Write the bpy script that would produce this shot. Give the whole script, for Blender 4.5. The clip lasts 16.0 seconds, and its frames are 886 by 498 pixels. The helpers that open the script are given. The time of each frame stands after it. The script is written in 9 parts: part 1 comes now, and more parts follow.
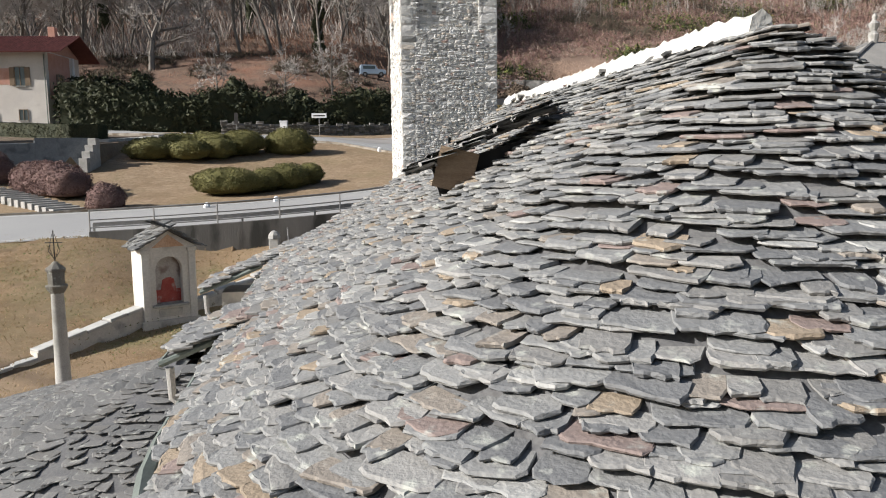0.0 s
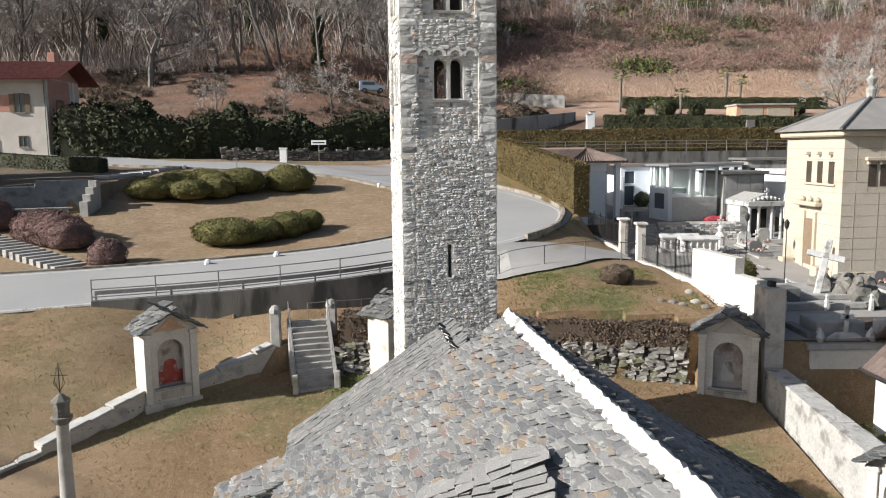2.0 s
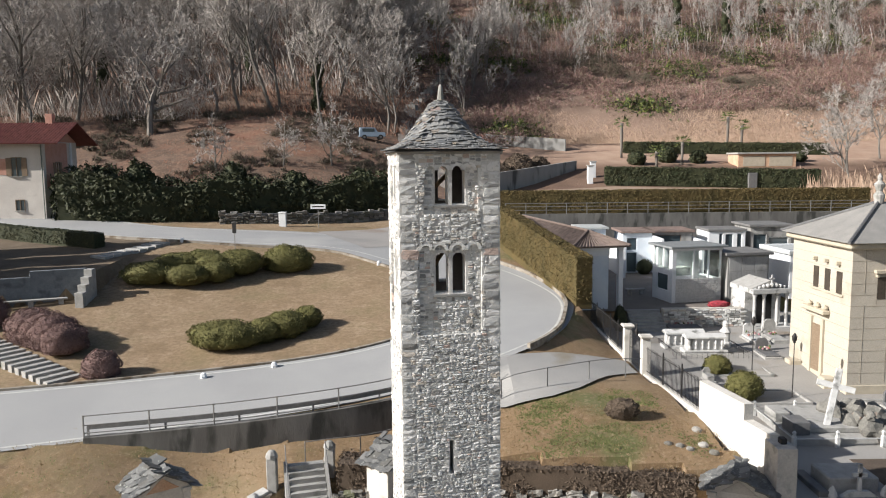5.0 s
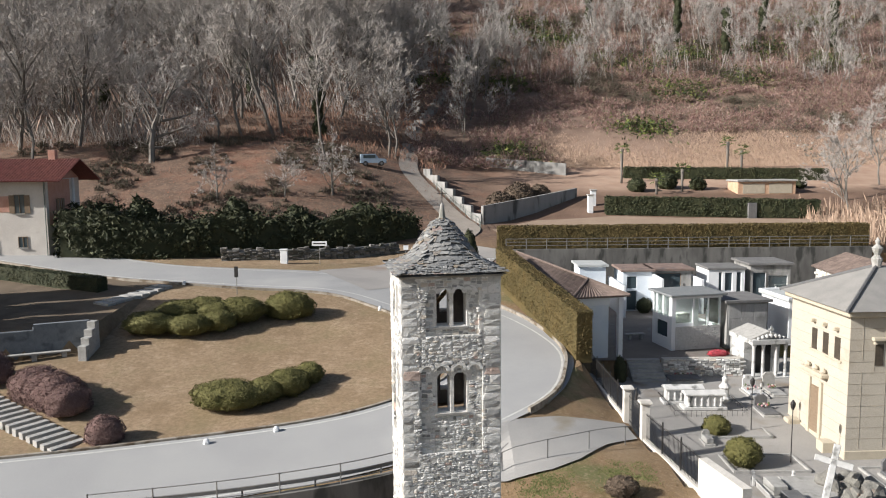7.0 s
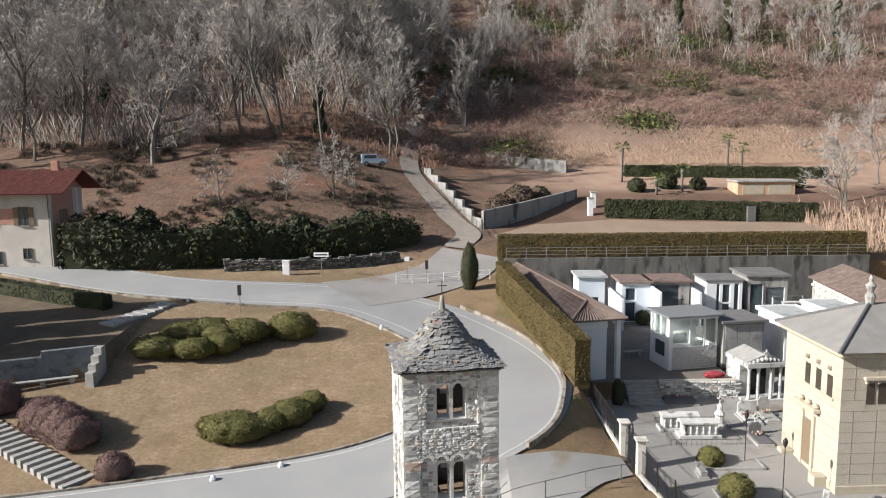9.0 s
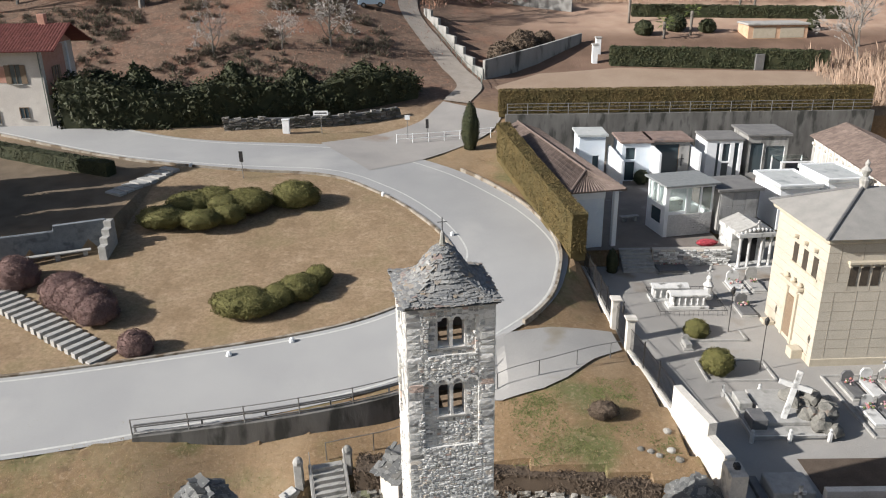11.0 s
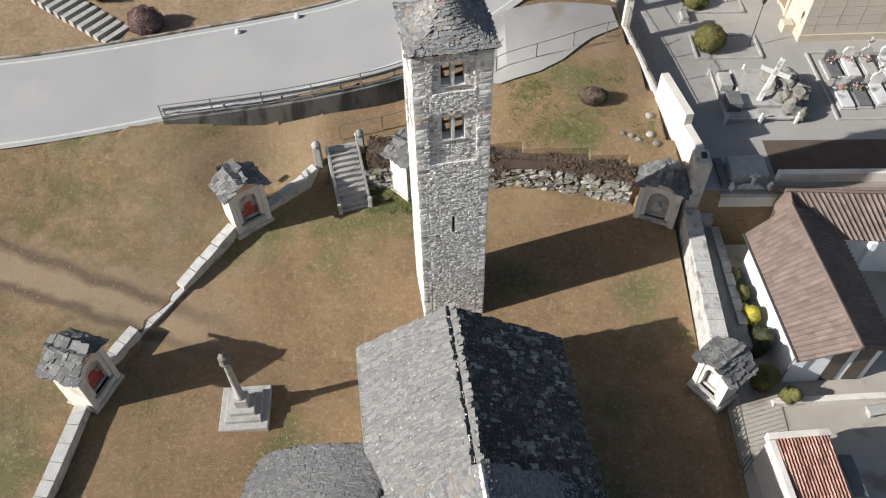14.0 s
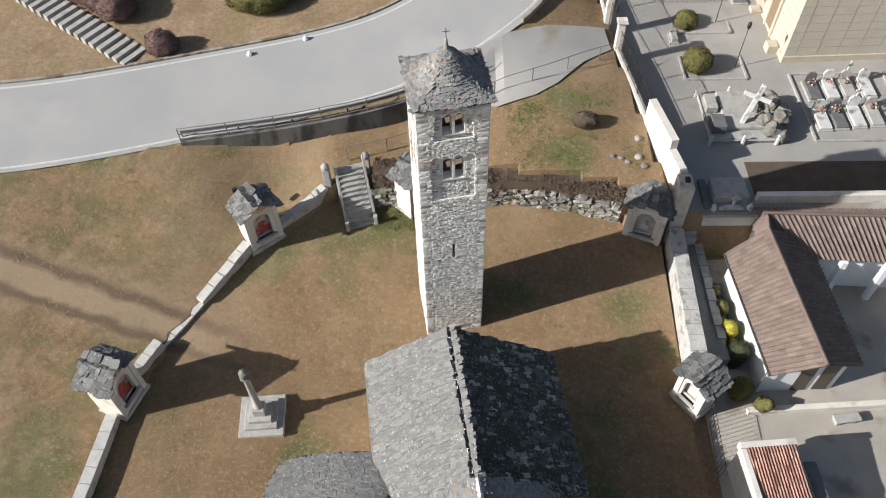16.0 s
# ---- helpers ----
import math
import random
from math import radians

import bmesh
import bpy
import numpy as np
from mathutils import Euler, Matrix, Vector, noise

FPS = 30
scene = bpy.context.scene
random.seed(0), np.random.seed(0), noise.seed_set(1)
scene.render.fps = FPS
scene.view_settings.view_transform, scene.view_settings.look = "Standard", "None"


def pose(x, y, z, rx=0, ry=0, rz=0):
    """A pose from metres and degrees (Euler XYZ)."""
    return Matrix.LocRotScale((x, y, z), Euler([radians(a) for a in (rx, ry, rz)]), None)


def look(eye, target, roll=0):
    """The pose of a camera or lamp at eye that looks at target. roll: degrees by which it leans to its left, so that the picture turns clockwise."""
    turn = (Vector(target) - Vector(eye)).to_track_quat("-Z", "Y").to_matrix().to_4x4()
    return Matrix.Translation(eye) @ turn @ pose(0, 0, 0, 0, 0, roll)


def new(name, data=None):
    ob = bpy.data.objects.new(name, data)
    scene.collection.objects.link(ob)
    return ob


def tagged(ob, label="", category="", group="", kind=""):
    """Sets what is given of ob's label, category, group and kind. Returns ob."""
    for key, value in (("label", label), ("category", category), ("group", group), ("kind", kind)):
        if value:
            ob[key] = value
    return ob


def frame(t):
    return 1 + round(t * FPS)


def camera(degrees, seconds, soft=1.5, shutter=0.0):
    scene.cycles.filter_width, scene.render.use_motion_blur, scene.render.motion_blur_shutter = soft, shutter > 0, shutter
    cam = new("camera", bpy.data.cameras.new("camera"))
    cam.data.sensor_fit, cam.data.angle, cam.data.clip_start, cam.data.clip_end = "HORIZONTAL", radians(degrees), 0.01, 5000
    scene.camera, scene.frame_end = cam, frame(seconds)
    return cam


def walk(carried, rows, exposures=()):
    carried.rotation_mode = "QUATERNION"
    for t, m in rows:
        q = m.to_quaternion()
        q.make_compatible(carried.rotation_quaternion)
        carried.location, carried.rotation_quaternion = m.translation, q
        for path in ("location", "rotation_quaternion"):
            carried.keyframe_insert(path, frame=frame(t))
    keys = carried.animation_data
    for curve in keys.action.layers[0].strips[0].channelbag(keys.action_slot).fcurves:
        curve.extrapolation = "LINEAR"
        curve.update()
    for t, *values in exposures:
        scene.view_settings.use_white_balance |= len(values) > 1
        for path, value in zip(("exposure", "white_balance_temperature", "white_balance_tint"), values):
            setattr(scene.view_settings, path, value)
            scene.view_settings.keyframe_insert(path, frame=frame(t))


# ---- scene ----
cam = camera(59.8, 16.0, soft=1.1)
# t, x, y, z, yaw, pitch, roll of the drone, metres and degrees
ROWS = [
    (0.0, -0.000, -0.000, 7.600, -0.000, -6.889, 0.716),
    (0.5, 0.004, 0.145, 8.459, -0.045, -7.049, 0.693),
    (1.0, 0.017, 0.195, 9.300, -0.054, -6.995, 0.654),
    (1.5, 0.027, 0.191, 10.149, -0.058, -7.482, 0.633),
    (2.0, 0.014, 0.180, 11.015, -0.071, -7.405, 0.608),
    (2.5, 0.013, 0.148, 11.854, -0.078, -7.262, 0.621),
    (3.0, -0.005, 0.231, 12.684, -0.100, -7.227, 0.624),
    (3.5, -0.029, 0.704, 13.543, -0.151, -7.093, 0.618),
    (4.0, 0.020, 1.406, 14.483, -0.128, -6.796, 0.612),
    (6.5, 0.001, 1.666, 18.771, -0.081, -6.453, 0.500),
    (7.0, 0.013, 1.660, 19.640, -0.063, -6.331, 0.532),
    (7.5, 0.032, 1.593, 20.528, -0.042, -6.243, 0.539),
    (8.0, 0.054, 1.511, 21.443, -0.013, -6.184, 0.528),
    (10.3, 0.086, 1.370, 25.460, 0.080, -15.000, 0.730),
    (10.5, 0.086, 1.373, 25.817, 0.092, -16.409, 0.744),
    (11.0, 0.141, 1.519, 26.799, 0.256, -21.154, 0.802),
    (11.5, 0.151, 1.519, 27.725, 0.347, -26.676, 0.875),
    (12.0, 0.115, 1.426, 28.596, 0.393, -32.054, 0.897),
    (12.5, 0.118, 1.441, 29.573, 0.531, -37.596, 0.946),
    (13.0, 0.130, 1.473, 30.518, 0.682, -43.141, 1.063),
    (13.5, 0.130, 1.524, 31.429, 0.854, -48.648, 1.204),
    (14.0, 0.168, 1.576, 32.331, 1.030, -50.511, 1.322),
    (14.5, 0.204, 1.566, 33.216, 1.106, -50.478, 1.388),
    (15.0, 0.218, 1.538, 34.114, 1.184, -51.322, 1.437),
    (15.5, 0.222, 1.522, 35.000, 1.221, -52.248, 1.458),
    (16.0, 0.199, 1.512, 35.939, 1.179, -52.308, 1.406),
]


def drone(x, y, z, yaw, pitch, roll):
    return pose(x, y, z, 0, 0, yaw) @ pose(0, 0, 0, 90 + pitch) @ pose(0, 0, 0, 0, 0, ROLL * roll)


ROLL = -1
walk(cam, [(t, drone(*row)) for t, *row in ROWS])

# ---- light: a clear winter morning, low sun from behind the left shoulder ----
SUN_DIR = Vector((-0.851, -0.254, 0.465)).normalized()
world = bpy.data.worlds.new("sky")
scene.world = world
world.use_nodes = True
wn = world.node_tree.nodes
sky = wn.new("ShaderNodeTexSky")
sky.sky_type, sky.sun_disc = "NISHITA", False
sky.sun_elevation = math.asin(SUN_DIR.z)
sky.sun_rotation = math.atan2(SUN_DIR.x, SUN_DIR.y)
sky.dust_density = 2.0
world.node_tree.links.new(sky.outputs[0], wn["Background"].inputs[0])
wn["Background"].inputs[1].default_value = 0.061
sun = new("sun", bpy.data.lights.new("sun", "SUN"))
sun.data.energy, sun.data.angle, sun.data.color = 4.95, radians(0.5), (1.0, 0.965, 0.92)
sun.matrix_world = look(SUN_DIR * 100, (0, 0, 0))
scene.view_settings.exposure = 0.71


# ---- materials ----
def mat(name, a, b, scale=2.0, rough=0.85, bump=0.3, grain=25.0, spot=None, spot_scale=0.6, spot_at=0.56, vary=0.0, by="", metal=0.0, stretch=(1, 1, 1), fine=0.35, depth=0.02):
    """Two colours mixed by noise at two scales, optional patches of a third, and relief, in world metres."""
    m = bpy.data.materials.new(name)
    m.use_nodes = True
    t, n = m.node_tree, m.node_tree.nodes
    link = t.links.new
    bsdf = n["Principled BSDF"]
    bsdf.inputs["Roughness"].default_value, bsdf.inputs["Metallic"].default_value = rough, metal
    bsdf.inputs["Specular IOR Level"].default_value = 0.3
    pos = n.new("ShaderNodeNewGeometry")
    mp = n.new("ShaderNodeMapping")
    mp.inputs["Scale"].default_value = stretch
    link(pos.outputs["Position"], mp.inputs[0])

    def noise_at(s, detail=5.0):
        k = n.new("ShaderNodeTexNoise")
        k.inputs["Scale"].default_value, k.inputs["Detail"].default_value = s, detail
        link(mp.outputs[0], k.inputs["Vector"])
        return k.outputs[0]

    def ramp(src, lo, hi):
        r = n.new("ShaderNodeMapRange")
        r.inputs[1].default_value, r.inputs[2].default_value = lo, hi
        link(src, r.inputs[0])
        return r.outputs[0]

    def mix(f, x, y, mode="MIX"):
        k = n.new("ShaderNodeMix")
        k.data_type, k.blend_type = "RGBA", mode
        for s, v in ((k.inputs[0], f), (k.inputs[6], x), (k.inputs[7], y)):
            if isinstance(v, tuple):
                s.default_value = (*v, 1)
            elif isinstance(v, float):
                s.default_value = v
            else:
                link(v, s)
        return k.outputs[2]

    big, small = noise_at(scale), noise_at(grain, 3.0)
    col = mix(ramp(big, 0.35, 0.65), a, b)
    dark = tuple(0.55 * v for v in a)
    col = mix(fine, col, mix(ramp(small, 0.3, 0.7), dark, tuple(min(1, 1.25 * v) for v in b)))
    if spot:
        col = mix(ramp(noise_at(spot_scale, 6.0), spot_at, spot_at + 0.12), col, spot)
    if vary:
        if by == "island":
            src = pos.outputs["Random Per Island"]
        else:
            src = n.new("ShaderNodeObjectInfo").outputs["Random"]
        hsv = n.new("ShaderNodeHueSaturation")
        link(ramp_range(n, link, src, 1 - vary, 1 + vary), hsv.inputs["Value"])
        link(col, hsv.inputs["Color"])
        col = hsv.outputs[0]
    link(col, bsdf.inputs["Base Color"])
    if bump:
        bp = n.new("ShaderNodeBump")
        bp.inputs["Strength"].default_value, bp.inputs["Distance"].default_value = bump, depth
        link(small, bp.inputs["Height"])
        link(bp.outputs[0], bsdf.inputs["Normal"])
    return m


def ramp_range(n, link, src, lo, hi):
    r = n.new("ShaderNodeMapRange")
    r.inputs[3].default_value, r.inputs[4].default_value = lo, hi
    link(src, r.inputs[0])
    return r.outputs[0]


def slate_mat(name, palette, by, relief=0.4, mottle=0.45):
    """Grey schist slabs: each one takes a tone of the palette, with lichen specks."""
    m = mat(name, (0.43, 0.43, 0.43), (0.54, 0.54, 0.535), 6.0, 0.8, relief, 42.0, depth=0.02, fine=0.5, stretch=(1, 1, 2))
    n, link = m.node_tree.nodes, m.node_tree.links.new
    bsdf = n["Principled BSDF"]
    src = n.new("ShaderNodeNewGeometry").outputs["Random Per Island"] if by == "island" else n.new("ShaderNodeObjectInfo").outputs["Random"]
    r = n.new("ShaderNodeValToRGB")
    r.color_ramp.interpolation = "CONSTANT"
    for k, (p, c) in enumerate(palette):
        e = r.color_ramp.elements[k] if k < 2 else r.color_ramp.elements.new(p)
        e.position, e.color = p, (*c, 1)
    link(src, r.inputs[0])
    old = bsdf.inputs["Base Color"].links[0].from_socket
    k = n.new("ShaderNodeMix")
    k.data_type, k.blend_type = "RGBA", "OVERLAY"
    k.inputs[0].default_value = mottle
    link(r.outputs[0], k.inputs[6]), link(old, k.inputs[7])
    no = n.new("ShaderNodeTexNoise")
    no.inputs["Scale"].default_value, no.inputs["Detail"].default_value = 9.0, 8.0
    link(n.new("ShaderNodeNewGeometry").outputs["Position"], no.inputs["Vector"])
    mr = n.new("ShaderNodeMapRange")
    mr.inputs[1].default_value, mr.inputs[2].default_value = 0.60, 0.72
    link(no.outputs[0], mr.inputs[0])
    k2 = n.new("ShaderNodeMix")
    k2.data_type = "RGBA"
    k2.inputs[7].default_value = (0.36, 0.37, 0.34, 1)
    link(mr.outputs[0], k2.inputs[0]), link(k.outputs[2], k2.inputs[6]), link(k2.outputs[2], bsdf.inputs["Base Color"])
    return m


SLATES = ((0.0, (0.189, 0.193, 0.195)), (0.18, (0.152, 0.156, 0.161)), (0.36, (0.225, 0.227, 0.225)), (0.55, (0.258, 0.255, 0.248)), (0.70, (0.198, 0.196, 0.191)), (0.82, (0.235, 0.210, 0.184)), (0.90, (0.276, 0.225, 0.170)), (0.94, (0.221, 0.175, 0.161)), (0.97, (0.331, 0.331, 0.322)))
STONES = ((0.0, (0.330, 0.330, 0.326)), (0.14, (0.521, 0.521, 0.505)), (0.30, (0.610, 0.610, 0.595)), (0.46, (0.700, 0.694, 0.675)), (0.60, (0.450, 0.446, 0.430)), (0.72, (0.760, 0.750, 0.731)), (0.86, (0.600, 0.550, 0.490)), (0.93, (0.240, 0.240, 0.230)), (0.97, (0.521, 0.410, 0.360)))
M_slate = slate_mat("slate", SLATES, "object")
M_slate_far = slate_mat("slate_joined", SLATES, "island")
M_stone = slate_mat("rubble_stone", STONES, "object", 0.8, 0.75)
M_stone_far = slate_mat("rubble_stone_joined", STONES, "island", 0.8, 0.75)
GREYS = ((0.0, (0.138, 0.140, 0.140)), (0.3, (0.165, 0.165, 0.163)), (0.6, (0.190, 0.188, 0.184)), (0.85, (0.152, 0.149, 0.143)))
M_slate_grey = slate_mat("grey_slate", GREYS, "object")
M_slate_grey_far = slate_mat("grey_slate_joined", GREYS, "island")
# moss and lichen tones, with the right slopes' shade darkened into them
MOSS_IN_SHADE = ((0.0, (0.044, 0.048, 0.046)), (0.28, (0.064, 0.068, 0.066)), (0.5, (0.036, 0.042, 0.038)), (0.7, (0.094, 0.098, 0.094)), (0.88, (0.19, 0.20, 0.195)), (0.96, (0.30, 0.31, 0.30)))
M_slate_moss_shade = slate_mat("mossy_slate", MOSS_IN_SHADE, "island")
BANKS = ((0.0, (0.22, 0.21, 0.19)), (0.25, (0.30, 0.285, 0.26)), (0.5, (0.17, 0.16, 0.14)), (0.75, (0.38, 0.365, 0.34)), (0.9, (0.14, 0.145, 0.09)))
M_slab_dark = slate_mat("lichened_slab", ((0.0, (0.095, 0.097, 0.098)), (0.3, (0.135, 0.136, 0.134)), (0.55, (0.175, 0.176, 0.172)), (0.8, (0.115, 0.112, 0.105))), "object")
M_bank = slate_mat("mossy_rubble", BANKS, "object", 1.0, 0.8)
# darker rubble copy: the bank's shade is put into these tones
M_shade_rubble = slate_mat("dark_bank_rubble", ((0.0, (0.11, 0.105, 0.095)), (0.3, (0.16, 0.15, 0.135)), (0.6, (0.085, 0.085, 0.07)), (0.85, (0.22, 0.21, 0.195))), "object", 0.8, 0.6)
M_mortar = mat("lime_mortar", (0.56, 0.55, 0.525), (0.68, 0.67, 0.64), 2.5, 0.95, 0.6, 30)
M_white_mortar = mat("white_mortar", (0.62, 0.605, 0.57), (0.48, 0.47, 0.44), 4.0, 0.95, 0.8, 18, spot=(0.25, 0.25, 0.24), spot_scale=3.0, spot_at=0.58)
M_limewash = mat("limewash", (0.66, 0.63, 0.58), (0.54, 0.51, 0.46), 1.3, 0.95, 0.3, 14, spot=(0.38, 0.36, 0.32), spot_scale=0.9, spot_at=0.58)
M_old_plaster = mat("old_plaster", (0.56, 0.52, 0.46), (0.44, 0.41, 0.37), 1.6, 0.95, 0.4, 14, spot=(0.27, 0.26, 0.24), spot_scale=1.4, spot_at=0.54)
M_asphalt = mat("asphalt", (0.285, 0.285, 0.285), (0.325, 0.325, 0.32), 0.25, 0.9, 0.3, 60, spot=(0.355, 0.35, 0.34), spot_scale=0.12, fine=0.25)
M_line = mat("worn_road_paint", (0.55, 0.55, 0.53), (0.42, 0.42, 0.40), 3, 0.85, 0.2, 40)
M_concrete = mat("concrete", (0.33, 0.325, 0.31), (0.24, 0.235, 0.225), 0.8, 0.92, 0.4, 20, spot=(0.085, 0.085, 0.08), spot_scale=0.8, spot_at=0.55, stretch=(1, 1, 0.35))
M_granite = mat("grey_granite", (0.29, 0.285, 0.27), (0.39, 0.38, 0.36), 3, 0.85, 0.35, 45, spot=(0.22, 0.22, 0.2), spot_scale=1.2, spot_at=0.58)
M_dark_stone = mat("dark_stone", (0.10, 0.10, 0.105), (0.15, 0.15, 0.15), 3, 0.6, 0.2, 40)
M_metal = mat("weathered_steel", (0.20, 0.20, 0.20), (0.27, 0.265, 0.26), 6, 0.55, 0.1, 60, metal=0.6)
M_iron = mat("dark_iron", (0.035, 0.035, 0.036), (0.055, 0.05, 0.048), 6, 0.6, 0.15, 60, metal=0.4)
M_copper = mat("green_gutter", (0.17, 0.20, 0.185), (0.13, 0.15, 0.14), 4, 0.6, 0.15, 40, metal=0.3)
# near-black colour that paints the shade of hollows onto solid boxes
M_dark = mat("dark_void", (0.012, 0.012, 0.012), (0.02, 0.02, 0.02), 2, 0.95, 0.0, 10)
M_wood = mat("weathered_wood", (0.17, 0.12, 0.08), (0.24, 0.18, 0.125), 3, 0.85, 0.4, 40, stretch=(1, 1, 6))
M_red_door = mat("red_brown_door", (0.16, 0.055, 0.04), (0.11, 0.045, 0.035), 4, 0.7, 0.3, 30)
M_yellow = mat("cream_yellow_render", (0.43, 0.388, 0.322), (0.48, 0.436, 0.366), 0.7, 0.92, 0.15, 20, spot=(0.37, 0.325, 0.26), spot_scale=0.5, spot_at=0.58)
M_cream = mat("cream_stone_trim", (0.50, 0.445, 0.35), (0.42, 0.37, 0.29), 2, 0.9, 0.25, 25)
M_house = mat("house_plaster", (0.64, 0.60, 0.55), (0.54, 0.50, 0.46), 0.9, 0.95, 0.25, 16, spot=(0.36, 0.33, 0.30), spot_scale=0.5, spot_at=0.6)
M_brick = mat("faded_pink_render", (0.45, 0.235, 0.175), (0.52, 0.31, 0.25), 1.5, 0.92, 0.3, 22)
M_tile_red = mat("red_roof_tile", (0.175, 0.058, 0.05), (0.225, 0.08, 0.066), 2, 0.85, 0.3, 30, vary=0.25, by="island")
M_tile_brown = mat("brown_roof_tile", (0.135, 0.102, 0.088), (0.185, 0.142, 0.122), 1.0, 0.85, 0.3, 30, vary=0.2, by="island")
M_tile_mixed = mat("orange_clay_tile", (0.25, 0.12, 0.088), (0.34, 0.205, 0.16), 2, 0.85, 0.3, 30, vary=0.45, by="island")
M_topiary = mat("clipped_box", (0.088, 0.086, 0.026), (0.132, 0.121, 0.042), 3, 0.8, 0.6, 35, vary=0.35, by="island")
M_hedge = mat("dark_evergreen", (0.024, 0.034, 0.015), (0.058, 0.060, 0.028), 1.5, 0.75, 0.5, 30, vary=0.45, by="island")
M_bronze_hedge = mat("bronzed_hedge", (0.078, 0.064, 0.025), (0.128, 0.092, 0.036), 0.8, 0.85, 0.5, 30, vary=0.35, by="island")
M_bare_hedge = mat("brown_bare_hedge", (0.085, 0.062, 0.045), (0.13, 0.098, 0.072), 1.5, 0.9, 0.5, 30, vary=0.4, by="island")
M_red_bush = mat("barberry_twigs", (0.135, 0.082, 0.075), (0.19, 0.125, 0.112), 3, 0.9, 0.5, 40, vary=0.4, by="island")
M_bark = mat("grey_bark", (0.115, 0.102, 0.089), (0.200, 0.184, 0.164), 2, 0.95, 0.5, 20, stretch=(1, 1, 0.3))
M_twig = mat("bare_twigs", (0.305, 0.280, 0.260), (0.430, 0.400, 0.374), 0.3, 0.95, 0.0, 20)
M_white = mat("white_paint", (0.78, 0.79, 0.80), (0.70, 0.72, 0.735), 1.0, 0.7, 0.1, 30)
# white render with the blue skylight of shaded walls mixed into its colour
M_skylit_white = mat("pale_blue_render", (0.56, 0.63, 0.70), (0.66, 0.70, 0.74), 0.9, 0.85, 0.1, 30, spot=(0.47, 0.53, 0.58), spot_scale=0.6, spot_at=0.58)
M_marble = mat("white_marble", (0.60, 0.595, 0.58), (0.46, 0.46, 0.45), 2.5, 0.55, 0.2, 30, spot=(0.17, 0.17, 0.16), spot_scale=1.6, spot_at=0.55)
M_flat_roof = mat("bitumen_roof", (0.13, 0.13, 0.13), (0.19, 0.185, 0.18), 1.2, 0.9, 0.2, 30)
M_fresco = mat("faded_fresco", (0.36, 0.33, 0.31), (0.47, 0.44, 0.41), 2.0, 0.95, 0.2, 25, spot=(0.24, 0.19, 0.17), spot_scale=1.8, spot_at=0.52)
M_red_paint = mat("red_fresco_paint", (0.33, 0.055, 0.045), (0.40, 0.11, 0.09), 4, 0.95, 0.2, 30, spot=(0.45, 0.38, 0.34), spot_scale=2.5, spot_at=0.6)
M_terracotta = mat("orange_limewash", (0.50, 0.30, 0.19), (0.58, 0.40, 0.28), 2, 0.95, 0.2, 20)


def glass_mat():
    m = bpy.data.materials.new("window_glass")
    m.use_nodes = True
    b = m.node_tree.nodes["Principled BSDF"]
    b.inputs["Base Color"].default_value = (0.05, 0.07, 0.08, 1)
    b.inputs["Roughness"].default_value, b.inputs["IOR"].default_value = 0.06, 1.5
    b.inputs["Specular IOR Level"].default_value = 0.7
    return m


M_glass = glass_mat()


def clear_glass():
    m = glass_mat()
    m.name = "clear_glass"
    b = m.node_tree.nodes["Principled BSDF"]
    b.inputs["Base Color"].default_value = (0.86, 0.95, 0.93, 1)
    b.inputs["Transmission Weight"].default_value = 1.0
    b.inputs["Roughness"].default_value = 0.0
    return m


M_pane = clear_glass()


# ---- building helpers ----
def mesh_ob(name, bm, material, smooth=False):
    me = bpy.data.meshes.new(name)
    bm.normal_update()
    bm.to_mesh(me)
    bm.free()
    for m in material if isinstance(material, (list, tuple)) else (material,):
        me.materials.append(m)
    if smooth:
        me.shade_smooth()
    return new(name, me)


def part(name, bm, material, parent, label="", smooth=False):
    ob = mesh_ob(name, bm, material, smooth)
    ob.parent = parent
    if label:
        tagged(ob, label)
    return ob


def raw_ob(name, verts, faces, material, smooth=False):
    me = bpy.data.meshes.new(name)
    me.from_pydata([tuple(map(float, v)) for v in verts], [], [tuple(map(int, f)) for f in faces])
    me.materials.append(material)
    if smooth:
        me.shade_smooth()
    return new(name, me)


def thing(name, m, label, category, group="", kind=""):
    ob = new(name)
    ob.empty_display_size = 0.2
    ob.matrix_world = m
    return tagged(ob, label, category, group, kind)


def box(x0, x1, y0, y1, z0, z1, bm=None, m=None, bevel=0.0):
    bm = bm or bmesh.new()
    vs = [bm.verts.new(v if m is None else m @ Vector(v)) for v in ((x0, y0, z0), (x1, y0, z0), (x1, y1, z0), (x0, y1, z0), (x0, y0, z1), (x1, y0, z1), (x1, y1, z1), (x0, y1, z1))]
    fs = [bm.faces.new([vs[i] for i in q]) for q in ((3, 2, 1, 0), (4, 5, 6, 7), (0, 1, 5, 4), (1, 2, 6, 5), (2, 3, 7, 6), (3, 0, 4, 7))]
    if bevel:
        es = {e for f in fs for e in f.edges}
        bmesh.ops.bevel(bm, geom=list(es), offset=bevel, segments=1, affect="EDGES")
    return bm


